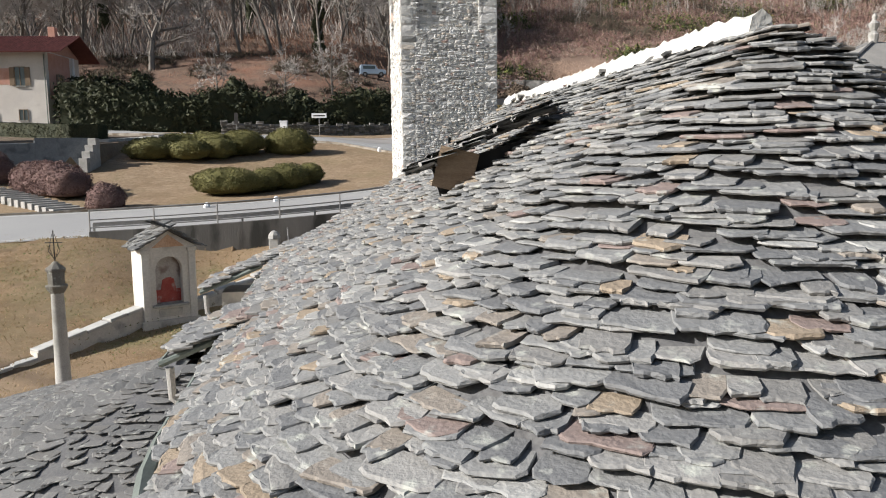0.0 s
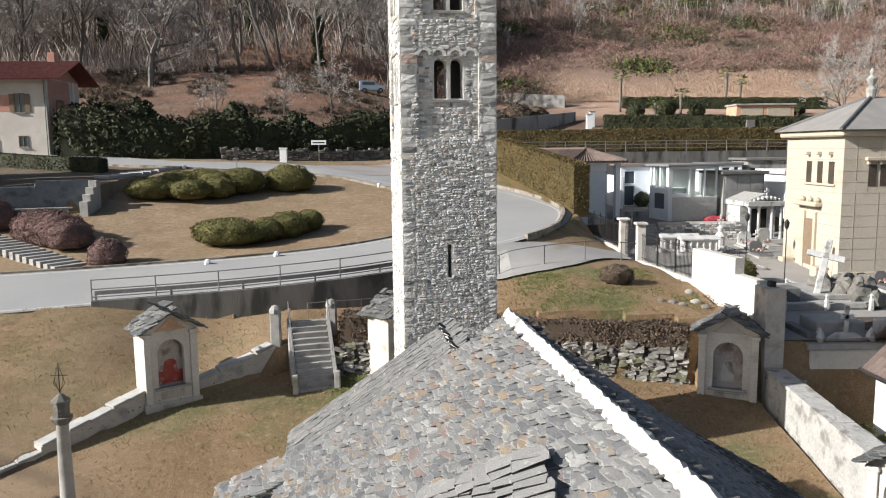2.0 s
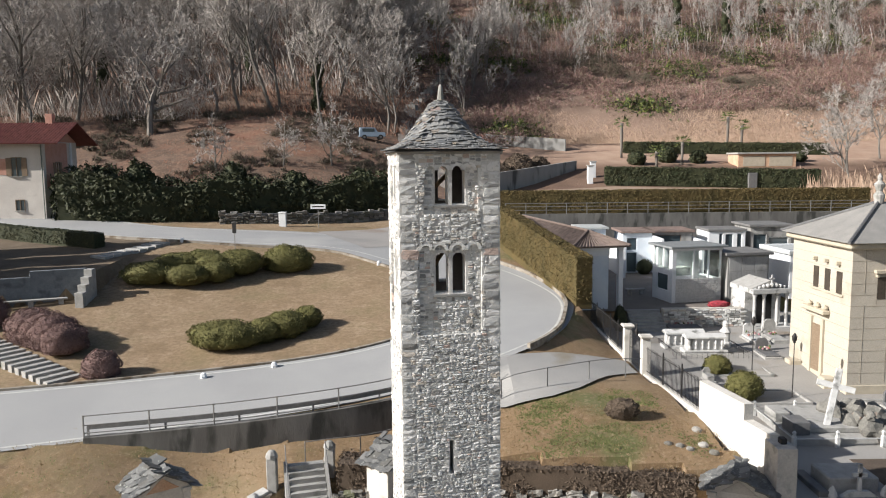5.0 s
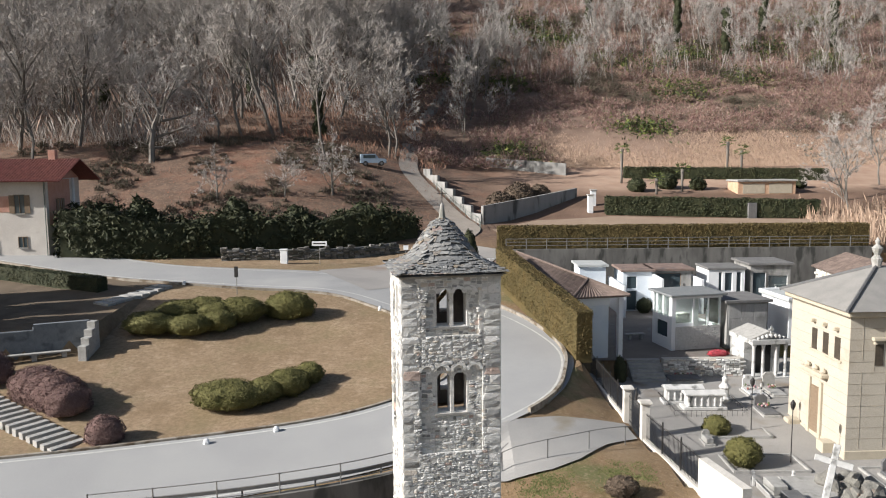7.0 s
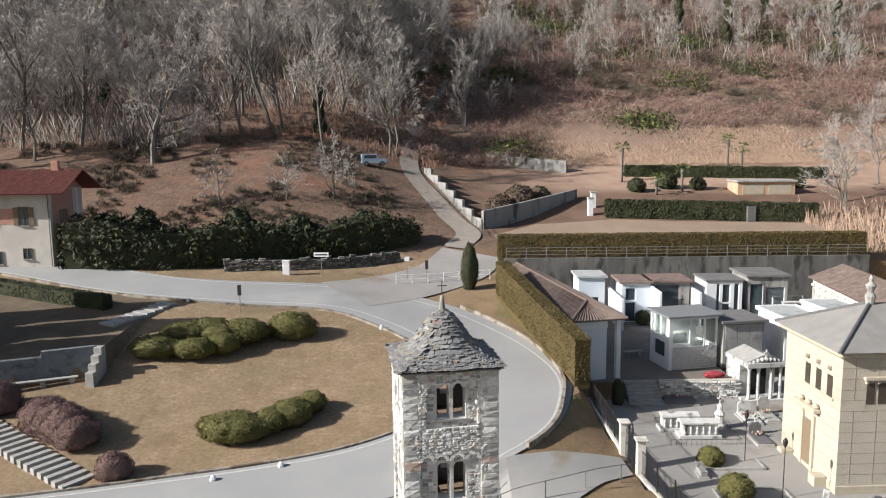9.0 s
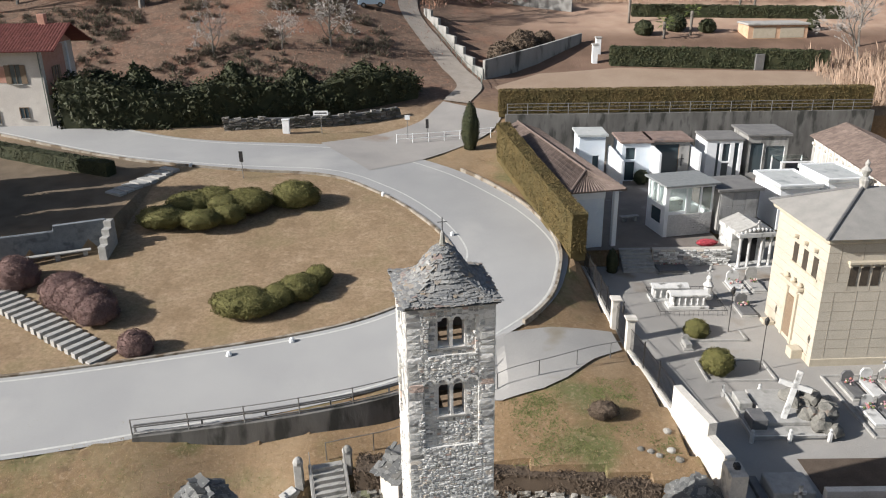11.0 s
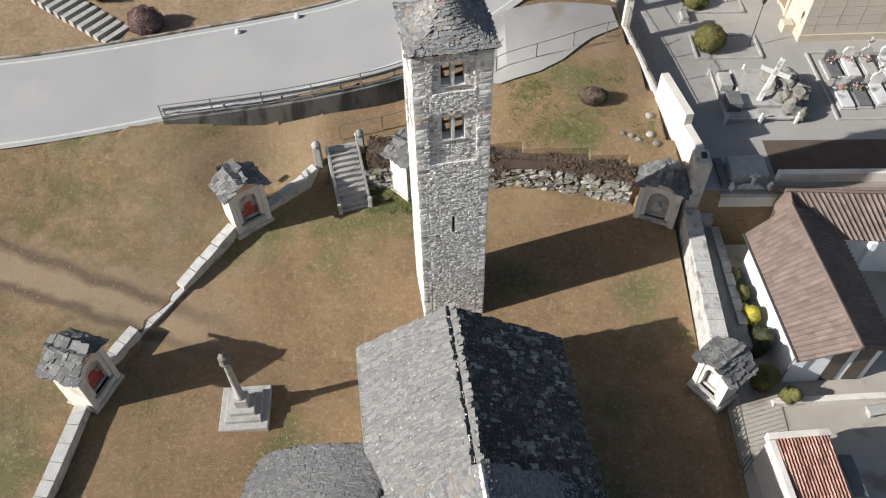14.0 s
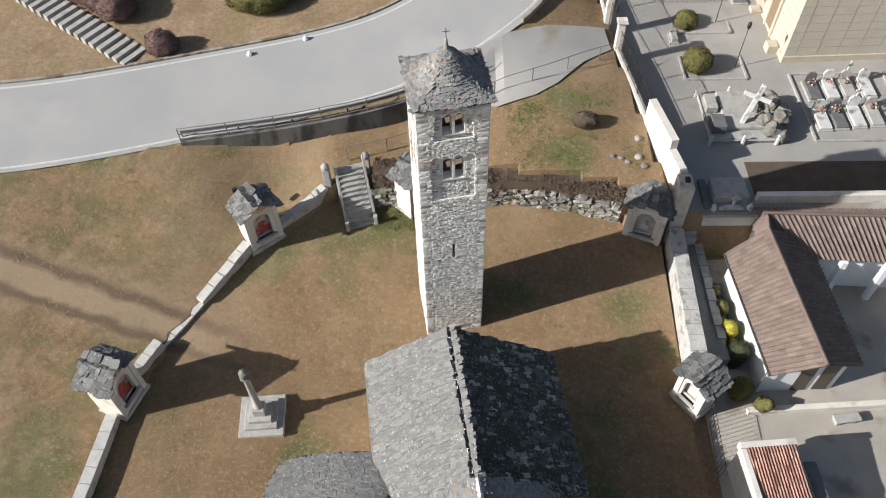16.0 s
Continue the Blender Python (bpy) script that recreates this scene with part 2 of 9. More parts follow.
def prism(poly, z0, z1, bm=None, m=None):
    """A vertical prism over a plan polygon (counter-clockwise); z0, z1: a number or one height per corner."""
    bm = bm or bmesh.new()
    n = len(poly)
    lo = z0 if isinstance(z0, (list, tuple)) else [z0] * n
    hi = z1 if isinstance(z1, (list, tuple)) else [z1] * n
    m = m or Matrix()
    a = [bm.verts.new(m @ Vector((p[0], p[1], lo[i]))) for i, p in enumerate(poly)]
    b = [bm.verts.new(m @ Vector((p[0], p[1], hi[i]))) for i, p in enumerate(poly)]
    bm.faces.new(a[::-1]), bm.faces.new(b)
    for i in range(n):
        j = (i + 1) % n
        bm.faces.new((a[i], a[j], b[j], b[i]))
    return bm


def extrude_profile(pts, y0, y1, bm=None, m=None):
    """A profile in x, z (counter-clockwise seen from -y), drawn out along y."""
    bm = bm or bmesh.new()
    m = m or Matrix()
    a = [bm.verts.new(m @ Vector((x, y0, z))) for x, z in pts]
    b = [bm.verts.new(m @ Vector((x, y1, z))) for x, z in pts]
    n = len(pts)
    bm.faces.new(a), bm.faces.new(b[::-1])
    for i in range(n):
        j = (i + 1) % n
        bm.faces.new((a[j], a[i], b[i], b[j]))
    return bm


def lathe(profile, seg=12, bm=None, m=None):
    """Turns (radius, z) pairs about the z axis, closed at both ends."""
    bm = bm or bmesh.new()
    m = m or Matrix()
    rings = [[bm.verts.new(m @ Vector((r * math.cos(2 * math.pi * k / seg), r * math.sin(2 * math.pi * k / seg), z))) for k in range(seg)] for r, z in profile]
    for lo, hi in zip(rings, rings[1:]):
        for k in range(seg):
            bm.faces.new((lo[k], lo[(k + 1) % seg], hi[(k + 1) % seg], hi[k]))
    bm.faces.new(rings[0][::-1]), bm.faces.new(rings[-1])
    return bm


def tube(points, r0, r1=None, seg=6, bm=None):
    """A tapered bar along a line of points."""
    bm = bm or bmesh.new()
    r1 = r0 if r1 is None else r1
    pts = [Vector(p) for p in points]
    rings = []
    for i, p in enumerate(pts):
        d = (pts[min(i + 1, len(pts) - 1)] - pts[max(i - 1, 0)]).normalized()
        u = d.orthogonal().normalized() if not rings else (rings_u - rings_u.dot(d) * d).normalized()
        rings_u = u
        v = d.cross(u)
        r = r0 + (r1 - r0) * i / max(1, len(pts) - 1)
        rings.append([bm.verts.new(p + r * (math.cos(2 * math.pi * k / seg) * u + math.sin(2 * math.pi * k / seg) * v)) for k in range(seg)])
    for lo, hi in zip(rings, rings[1:]):
        for k in range(seg):
            bm.faces.new((lo[k], lo[(k + 1) % seg], hi[(k + 1) % seg], hi[k]))
    bm.faces.new(rings[0][::-1]), bm.faces.new(rings[-1])
    return bm


def arch_panel(w, h, spring, thick, opening_w, opening_h, sill, bm=None, m=None, seg=10):
    """A panel in x, z (y from 0 to thick) of w by h with one round-arched opening above a sill."""
    bm = bm or bmesh.new()
    m = m or Matrix()
    r = opening_w / 2
    top = sill + opening_h - r
    inner = [(-r, sill)] + [(-r * math.cos(math.pi * k / seg), top + r * math.sin(math.pi * k / seg)) for k in range(seg + 1)] + [(r, sill)]
    outer = [(-w / 2, sill)] + [(-w / 2 + w * k / seg, h) if 0 < k < seg else ((-w / 2, h) if k == 0 else (w / 2, h)) for k in range(seg + 1)] + [(w / 2, sill)]
    F = [[bm.verts.new(m @ Vector((x, y, z))) for x, z in ring] for y in (0, thick) for ring in (inner, outer)]
    n = len(inner)
    for k in range(n - 1):
        bm.faces.new((F[0][k], F[0][k + 1], F[1][k + 1], F[1][k]))
        bm.faces.new((F[2][k + 1], F[2][k], F[3][k], F[3][k + 1]))
        bm.faces.new((F[0][k + 1], F[0][k], F[2][k], F[2][k + 1]))
        bm.faces.new((F[1][k], F[1][k + 1], F[3][k + 1], F[3][k]))
    box(-w / 2, w / 2, 0, thick, 0, sill, bm, m)
    return bm


def smooth01(a, b, x):
    t = np.clip((np.asarray(x, float) - a) / (b - a), 0, 1)
    return t * t * (3 - 2 * t)


# ---- ground heights ----
def spline(spots):
    """A thin plate through spot heights."""
    p = np.array(spots, float)
    d = np.hypot(p[:, None, 0] - p[None, :, 0], p[:, None, 1] - p[None, :, 1])
    k = np.where(d > 0, d * d * np.log(np.maximum(d, 1e-9)), 0) + 0.5 * np.eye(len(p))
    q = np.column_stack([np.ones(len(p)), p[:, :2]])
    a = np.block([[k, q], [q.T, np.zeros((3, 3))]])
    w = np.linalg.solve(a, np.concatenate([p[:, 2], np.zeros(3)]))

    def z(x, y):
        x, y = np.asarray(x, float), np.asarray(y, float)
        r = np.hypot(x[..., None] - p[:, 0], y[..., None] - p[:, 1])
        return (np.where(r > 0, r * r * np.log(np.maximum(r, 1e-9)), 0) * w[:-3]).sum(-1) + w[-3] + w[-2] * x + w[-1] * y

    return z


road_side = spline([(-40, 33, 4.0), (-27, 35, 4.2), (-15, 37, 4.5), (-2.5, 40, 5.3), (3.8, 42, 5.9), (7.4, 48, 6.4), (0.1, 50, 6.3), (8.3, 57, 7.0), (6, 66, 7.8), (-2, 60, 7.6), (-4.6, 74, 8.9), (-9, 66, 8.8), (-23, 65.5, 9.5), (-26, 76, 10.1), (-45, 72, 10.2), (-60, 76, 10.4), (-15, 47, 5.7), (-23, 54.5, 7.3), (-10, 57, 7.2), (-35, 50, 6.5), (-45, 42, 4.8), (9.5, 70, 8.6), (20, 80, 9.0), (-60, 40, 4.5)])
low_side = spline([(-45, 30, 3.6), (-27, 31.5, 3.9), (-28, 24, 2.0), (-20, 28, 2.5), (-15, 33.4, 4.1), (-14, 30.8, 3.3), (-10, 33.6, 3.2), (-6.4, 33.2, 3.4), (-2, 34.8, 3.5), (3, 36.5, 4.9), (7.2, 34.4, 5.0), (11, 33.4, 4.6), (6.8, 32.2, 4.5), (10.4, 41.5, 4.9), (3, 33, 4.5), (-14, 25.5, 1.4), (-17.5, 19, 0.9), (-18.5, 8, 0.2), (-30, 10, 0.6), (-8, 30.9, 2.45), (-9.6, 30.3, 2.0)])


def yard(x, y):
    return 0.3 + 0.15 * np.maximum(0, y - 21.0) + 0.45 * smooth01(-6, -14, x) * smooth01(30, 16, y)


def hill(x, y):
    left = np.interp(y, (70, 84, 92, 100, 118, 130, 150, 200, 300, 450, 1500), (9.4, 10.4, 12.5, 16, 22.5, 24.5, 31, 56, 116, 185, 260))
    right = np.interp(y, (70, 84, 88, 100, 112, 120, 135, 160, 200, 300, 450, 1500), (9.0, 10.6, 11.2, 12.4, 15, 16.2, 19.5, 29, 47, 108, 180, 260))
    s = smooth01(-26, 8, x)
    return left * (1 - s) + right * s


# lines that part the levels
ROAD_EDGE = [(-60, 31.0), (-25.5, 31.6), (-15.3, 34.1), (-8.0, 35.2), (-2.4, 36.7), (1.2, 39.2), (3.8, 42.0)]
YARD_LINE = [(-18.2, 4.0), (-17.0, 14.3), (-16.4, 18.6), (-15.6, 21.3), (-13.5, 24.8), (-11.2, 28.2), (-9.3, 29.6), (-6.4, 31.9), (-4.4, 31.65), (2.5, 31.65), (6.5, 31.25), (9.6, 30.45), (12.3, 29.0)]


def line_y(line, x):
    return np.interp(x, [p[0] for p in line], [p[1] for p in line])


def ground(x, y):
    x, y = np.asarray(x, float), np.asarray(y, float)
    far = smooth01(78, 92, y)
    up = road_side(np.clip(x, -60, 30), np.clip(y, 30, 86)) * (1 - far) + hill(x, y) * far
    low = low_side(np.clip(x, -45, 13), np.clip(y, 8, 43))
    edge = line_y(ROAD_EDGE, x)
    rise = smooth01(edge - 3.6, edge, y) * smooth01(-3.0, 1.5, x)
    z = np.where(y < edge, low + (up - low) * rise, up)
    garden = (x < -24.4) & (y > 53.9 + (x + 24.4) * 0.42) & (y < 72)
    z = np.where(garden, np.maximum(z, 8.6 + 0.07 * (y - 54)), z)
    gate_line = np.interp(y, (28, 35, 41.5, 47, 53, 56, 90), (12.7, 11.6, 10.75, 10.45, 10.3, 9.6, 6.5))
    verge = np.interp(y, (36, 41, 43, 45, 47, 49, 50.5, 56), (1.0, 3.0, 4.6, 6.4, 7.3, 8.0, 9.0, 9.2))
    z = np.where((x > 3.0) & (x < gate_line) & (y >= 36) & (y < 56), up + (low - up) * np.clip((x - verge - 0.15) / (gate_line - 0.25 - verge), 0, 1) ** 0.8 * smooth01(57, 55, y) * smooth01(36, 40, y) + (z - up) * (1 - smooth01(36, 40, y)), z)
    left_wall = np.interp(y, [p[1] for p in YARD_LINE[:8]], [p[0] for p in YARD_LINE[:8]])
    inside = (y < line_y(YARD_LINE, x)) & (x > left_wall) & (x < 12.3)
    z = np.where(inside, yard(x, y), z)
    z = np.where((y <= 4.0) & (x > -18.2) & (x < 12.3), 0.3, z)
    grave = (x >= gate_line) & (y > 28.6) & (y < 83.6) & (x < 49)
    z = np.where(grave, 3.6 + 0.6 * smooth01(40, 50, y), z)
    z = np.where(grave & (y > 56.0) & ~((x > 21.6) & (y < 61.2)), 5.3, z)
    z = np.where((x >= 12.3) & (y <= 28.6), 0.0, z)
    z = np.where((x >= 49) & (y < 84), np.minimum(hill(x, np.maximum(y, 84)), 4 + 0.1 * (y - 28)), z)
    return z


def gz(x, y):
    return float(ground(x, y))

# ---- the ground: one sheet to the horizon ----
def build_ground():
    xs = np.concatenate([[-1500, -900, -600, -400, -300, -220, -160, -120], np.arange(-96, -44, 4.0), np.arange(-44, 26, 0.5), np.arange(26, 60, 2.0), np.arange(60, 124, 8.0), [130, 160, 220, 300, 400, 600, 900, 1500]])
    ys = np.concatenate([[-1500, -700, -300, -150, -80, -40, -20], np.arange(-10, 8, 3.0), np.arange(8, 62, 0.5), np.arange(62, 96, 1.0), np.arange(96, 180, 4.0), [190, 205, 225, 250, 280, 320, 380, 450, 600, 900, 1500]])
    X, Y = np.meshgrid(xs, ys)
    Z = ground(X, Y)
    rough = np.array([noise.noise((x * 0.35, y * 0.35, 0)) * 0.06 + noise.noise((x * 0.03, y * 0.03, 3)) * (2.0 if y > 125 else 0) for x, y in zip(X.ravel(), Y.ravel())])
    V = np.column_stack([X.ravel(), Y.ravel(), Z.ravel() + rough - 0.03])
    n = len(xs)
    idx = np.arange(len(V)).reshape(len(ys), n)
    F = np.stack([idx[:-1, :-1], idx[:-1, 1:], idx[1:, 1:], idx[1:, :-1]], -1).reshape(-1, 4)
    return raw_ob("ground", V, F, M_ground, smooth=False)


def ground_mat():
    """Winter turf near by, leaf litter and bramble earth on the hill, gravel in the cemetery: by place."""
    m = mat("winter_ground", (0.182, 0.119, 0.064), (0.252, 0.170, 0.097), 0.55, 0.95, 1.0, 24, spot=(0.115, 0.118, 0.048), spot_scale=0.22, spot_at=0.535, fine=0.5, depth=0.03)
    n, link = m.node_tree.nodes, m.node_tree.links.new
    bsdf = n["Principled BSDF"]
    col = bsdf.inputs["Base Color"].links[0].from_socket
    pos = n.new("ShaderNodeNewGeometry").outputs["Position"]
    sep = n.new("ShaderNodeSeparateXYZ")
    link(pos, sep.inputs[0])

    def step(src, a, b):
        r = n.new("ShaderNodeMapRange")
        r.inputs[1].default_value, r.inputs[2].default_value = a, b
        link(src, r.inputs[0])
        return r.outputs[0]

    def times(a, b):
        k = n.new("ShaderNodeMath")
        k.operation = "MULTIPLY"
        link(a, k.inputs[0]), link(b, k.inputs[1])
        return k.outputs[0]

    def over(f, base, c1, c2, s):
        no = n.new("ShaderNodeTexNoise")
        no.inputs["Scale"].default_value, no.inputs["Detail"].default_value = s, 8
        link(pos, no.inputs["Vector"])
        k = n.new("ShaderNodeMix")
        k.data_type = "RGBA"
        k.inputs[6].default_value, k.inputs[7].default_value = (*c1, 1), (*c2, 1)
        link(step(no.outputs[0], 0.35, 0.65), k.inputs[0])
        k2 = n.new("ShaderNodeMix")
        k2.data_type = "RGBA"
        link(f, k2.inputs[0]), link(base, k2.inputs[6]), link(k.outputs[2], k2.inputs[7])
        return k2.outputs[2]

    def patch(base, s, lo, hi, c, amount):
        no = n.new("ShaderNodeTexNoise")
        no.inputs["Scale"].default_value, no.inputs["Detail"].default_value, no.inputs["Roughness"].default_value = s, 8, 0.7
        link(pos, no.inputs["Vector"])
        k = n.new("ShaderNodeMath")
        k.operation = "MULTIPLY"
        k.inputs[1].default_value = amount
        link(step(no.outputs[0], lo, hi), k.inputs[0])
        k2 = n.new("ShaderNodeMix")
        k2.data_type = "RGBA"
        k2.inputs[7].default_value = (*c, 1)
        link(k.outputs[0], k2.inputs[0]), link(base, k2.inputs[6])
        return k2.outputs[2]

    col = patch(col, 2.2, 0.5, 0.72, (0.115, 0.078, 0.044), 0.75)
    col = patch(col, 5.0, 0.52, 0.7, (0.36, 0.275, 0.185), 0.65)
    col = patch(col, 0.09, 0.5, 0.62, (0.30, 0.225, 0.145), 0.5)
    olive = patch(col, 0.35, 0.44, 0.6, (0.105, 0.10, 0.042), 0.75)
    olive = patch(olive, 1.6, 0.5, 0.66, (0.10, 0.07, 0.042), 0.6)
    k = n.new("ShaderNodeMix")
    k.data_type = "RGBA"
    link(times(step(sep.outputs[0], -12, -19), step(sep.outputs[1], 44, 36)), k.inputs[0]), link(col, k.inputs[6]), link(olive, k.inputs[7])
    col = k.outputs[2]

    def worn(base, px, py, dx, dy, width, c, amount):
        """A soft band of worn earth along a line through (px, py)."""
        L = math.hypot(dx, dy)
        no = n.new("ShaderNodeTexNoise")
        no.inputs["Scale"].default_value, no.inputs["Detail"].default_value = 0.9, 6
        link(pos, no.inputs["Vector"])
        dot = n.new("ShaderNodeVectorMath")
        dot.operation = "DOT_PRODUCT"
        link(pos, dot.inputs[0])
        dot.inputs[1].default_value = (-dy / L, dx / L, 0)
        off = n.new("ShaderNodeMath")
        off.operation = "MULTIPLY_ADD"
        link(no.outputs[0], off.inputs[0])
        off.inputs[1].default_value, off.inputs[2].default_value = width * 1.5, -(-dy * px + dx * py) / L - width * 0.75
        tot = n.new("ShaderNodeMath")
        link(dot.outputs["Value"], tot.inputs[0]), link(off.outputs[0], tot.inputs[1])
        ab = n.new("ShaderNodeMath")
        ab.operation = "ABSOLUTE"
        link(tot.outputs[0], ab.inputs[0])
        f = times(step(ab.outputs[0], width, width * 0.25), step(sep.outputs[0], -9.5, -15))
        k = n.new("ShaderNodeMath")
        k.operation = "MULTIPLY"
        k.inputs[1].default_value = amount
        link(times(f, step(sep.outputs[1], 36, 33)), k.inputs[0])
        k2 = n.new("ShaderNodeMix")
        k2.data_type = "RGBA"
        k2.inputs[7].default_value = (*c, 1)
        link(k.outputs[0], k2.inputs[0]), link(base, k2.inputs[6])
        return k2.outputs[2]

    col = worn(col, -14.9, 23.5, -18.0, 5.6, 2.0, (0.30, 0.225, 0.155), 0.75)
    col = worn(col, -14.9, 24.2, -18.1, 6.1, 0.5, (0.12, 0.085, 0.058), 0.95)
    col = worn(col, -15.6, 22.6, -17.4, 5.4, 0.45, (0.12, 0.085, 0.058), 0.95)
    lawn = times(step(sep.outputs[1], 36, 40), step(sep.outputs[0], 3, -2))
    pale = over(lawn, col, (0.235, 0.165, 0.10), (0.315, 0.23, 0.15), 0.5)
    pale = patch(pale, 4.0, 0.42, 0.62, (0.14, 0.095, 0.055), 0.6)
    pale = patch(pale, 1.3, 0.52, 0.66, (0.38, 0.29, 0.2), 0.5)
    pale = patch(pale, 0.25, 0.48, 0.62, (0.175, 0.135, 0.07), 0.65)
    k = n.new("ShaderNodeMix")
    k.data_type = "RGBA"
    link(lawn, k.inputs[0]), link(col, k.inputs[6]), link(pale, k.inputs[7])
    col = k.outputs[2]
    col = over(step(sep.outputs[1], 84, 90), col, (0.12, 0.075, 0.052), (0.175, 0.112, 0.08), 0.25)
    # upper garden: soil painted darker to stand for shade lying on it
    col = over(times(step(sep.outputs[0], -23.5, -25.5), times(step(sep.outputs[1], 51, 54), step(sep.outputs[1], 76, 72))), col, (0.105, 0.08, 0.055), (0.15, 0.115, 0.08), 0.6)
    right_hill = times(step(sep.outputs[0], 5, 25), step(sep.outputs[1], 112, 118))
    col = over(right_hill, col, (0.31, 0.205, 0.15), (0.38, 0.27, 0.2), 0.4)
    high = step(sep.outputs[1], 132, 150)
    col = over(high, col, (0.15, 0.10, 0.075), (0.215, 0.15, 0.115), 0.15)
    litter = patch(col, 0.7, 0.42, 0.6, (0.085, 0.06, 0.045), 0.7)
    litter = patch(litter, 0.12, 0.5, 0.62, (0.24, 0.105, 0.065), 0.45)
    litter = patch(litter, 2.2, 0.5, 0.68, (0.29, 0.21, 0.155), 0.45)
    k = n.new("ShaderNodeMix")
    k.data_type = "RGBA"
    link(times(step(sep.outputs[1], 84, 90), step(sep.outputs[0], 12, 4)), k.inputs[0]), link(col, k.inputs[6]), link(litter, k.inputs[7])
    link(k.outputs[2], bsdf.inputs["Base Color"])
    return m


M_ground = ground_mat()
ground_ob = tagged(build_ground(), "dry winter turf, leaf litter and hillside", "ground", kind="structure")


# ---- roads ----
def centre_line(points, step=0.6):
    """A smooth line through plan points (Catmull-Rom)."""
    P = [Vector(p) for p in points]
    P = [2 * P[0] - P[1]] + P + [2 * P[-1] - P[-2]]
    out = []
    for a, b, c, d in zip(P, P[1:], P[2:], P[3:]):
        k = max(2, int((c - b).length / step))
        for i in range(k):
            t = i / k
            out.append(0.5 * ((2 * b) + (c - a) * t + (2 * a - 5 * b + 4 * c - d) * t * t + (3 * b - a - 3 * c + d) * t ** 3))
    return out + [P[-2]]


def sides(line):
    out = []
    for i, p in enumerate(line):
        d = (line[min(i + 1, len(line) - 1)] - line[max(i - 1, 0)]).normalized()
        out.append((p, Vector((-d.y, d.x))))
    return out


def strip(line, widths, lift, level, cross=8):
    """A ribbon along a plan line; widths: left and right reach, a number or a function of the position along it."""
    bm = bmesh.new()
    rows = []
    sd = sides(line)
    for i, (p, nrm) in enumerate(sd):
        u = i / (len(sd) - 1)
        l, r = (w(u) if callable(w) else w for w in widths)
        row = []
        for k in range(cross + 1):
            q = p + nrm * (l + (-r - l) * k / cross)
            row.append(bm.verts.new((q.x, q.y, level(q.x, q.y) + lift)))
        rows.append(row)
    for a, b in zip(rows, rows[1:]):
        for k in range(cross):
            bm.faces.new((a[k + 1], b[k + 1], b[k], a[k]))
    return bm


def wall_along(line, thick, top, base, bm=None):
    """An upright wall along a plan line; top and base are functions of the distance share 0..1 or heights."""
    bm = bm or bmesh.new()
    rows = []
    sd = sides(line)
    for i, (p, nrm) in enumerate(sd):
        u = i / max(1, len(sd) - 1)
        t = top(u, p) if callable(top) else top
        b = base(u, p) if callable(base) else base
        l, r = p + nrm * thick / 2, p - nrm * thick / 2
        rows.append([bm.verts.new(v) for v in ((l.x, l.y, b), (l.x, l.y, t), (r.x, r.y, t), (r.x, r.y, b))])
    for a, b in zip(rows, rows[1:]):
        for k in range(3):
            bm.faces.new((a[k], a[k + 1], b[k + 1], b[k]))
    bm.faces.new(rows[0][::-1]), bm.faces.new(rows[-1])
    bmesh.ops.recalc_face_normals(bm, faces=bm.faces)
    return bm


def up_level(x, y):
    return float(road_side(np.clip(x, -60, 30), np.clip(y, 30, 86)) * (1 - smooth01(78, 92, y)) + hill(x, y) * smooth01(78, 92, y))


NEAR_ROAD = centre_line([(-60, 35.0), (-40, 35.0), (-27, 35.4), (-15, 37.8), (-4, 40.8), (2.4, 45.6), (4.4, 50), (4.6, 54.5), (2.2, 60.5), (-2.6, 66.4), (-9.5, 70.2), (-24, 71.2), (-45, 80.5), (-70, 92)])


def road_w(u):
    return 3.5 + 0.9 * math.exp(-((u - 0.55) / 0.12) ** 2)


road = tagged(mesh_ob("road", strip(NEAR_ROAD, (road_w, road_w), 0.05, up_level, 10), M_asphalt), "pale worn asphalt road in a hairpin bend", "road", kind="structure")
for name, off, lab in (("edge_line", 3.15, "worn white edge line"), ("edge_line", -3.15, "worn white edge line")):
    ln = [p + nrm * off for p, nrm in sides(NEAR_ROAD)]
    part(name, strip(ln, (0.07, 0.07), 0.062, up_level, 1), M_line, road, lab)
JUNCTION = centre_line([(-9, 71), (-3.5, 75), (1.5, 80), (4.5, 86)])
tagged(mesh_ob("side_road", strip(JUNCTION, (5.0, lambda u: 4.2 - 1.8 * u), 0.07, up_level, 8), mat("dusty_asphalt", (0.33, 0.31, 0.29), (0.25, 0.24, 0.23), 0.3, 0.95, 0.3, 40, spot=(0.22, 0.16, 0.12), spot_scale=0.2, spot_at=0.56)), "dusty side road joining at the bend", "road", kind="structure")
FORECOURT = [(3.4, 41.7), (-0.6, 38.6), (0.8, 36.9), (2.9, 36.1), (5.2, 36.8), (6.6, 37.75), (8.4, 39.7), (10.3, 41.2), (10.1, 43.3), (6.4, 42.8)]


def blend_level(x, y):
    return gz(x, y)


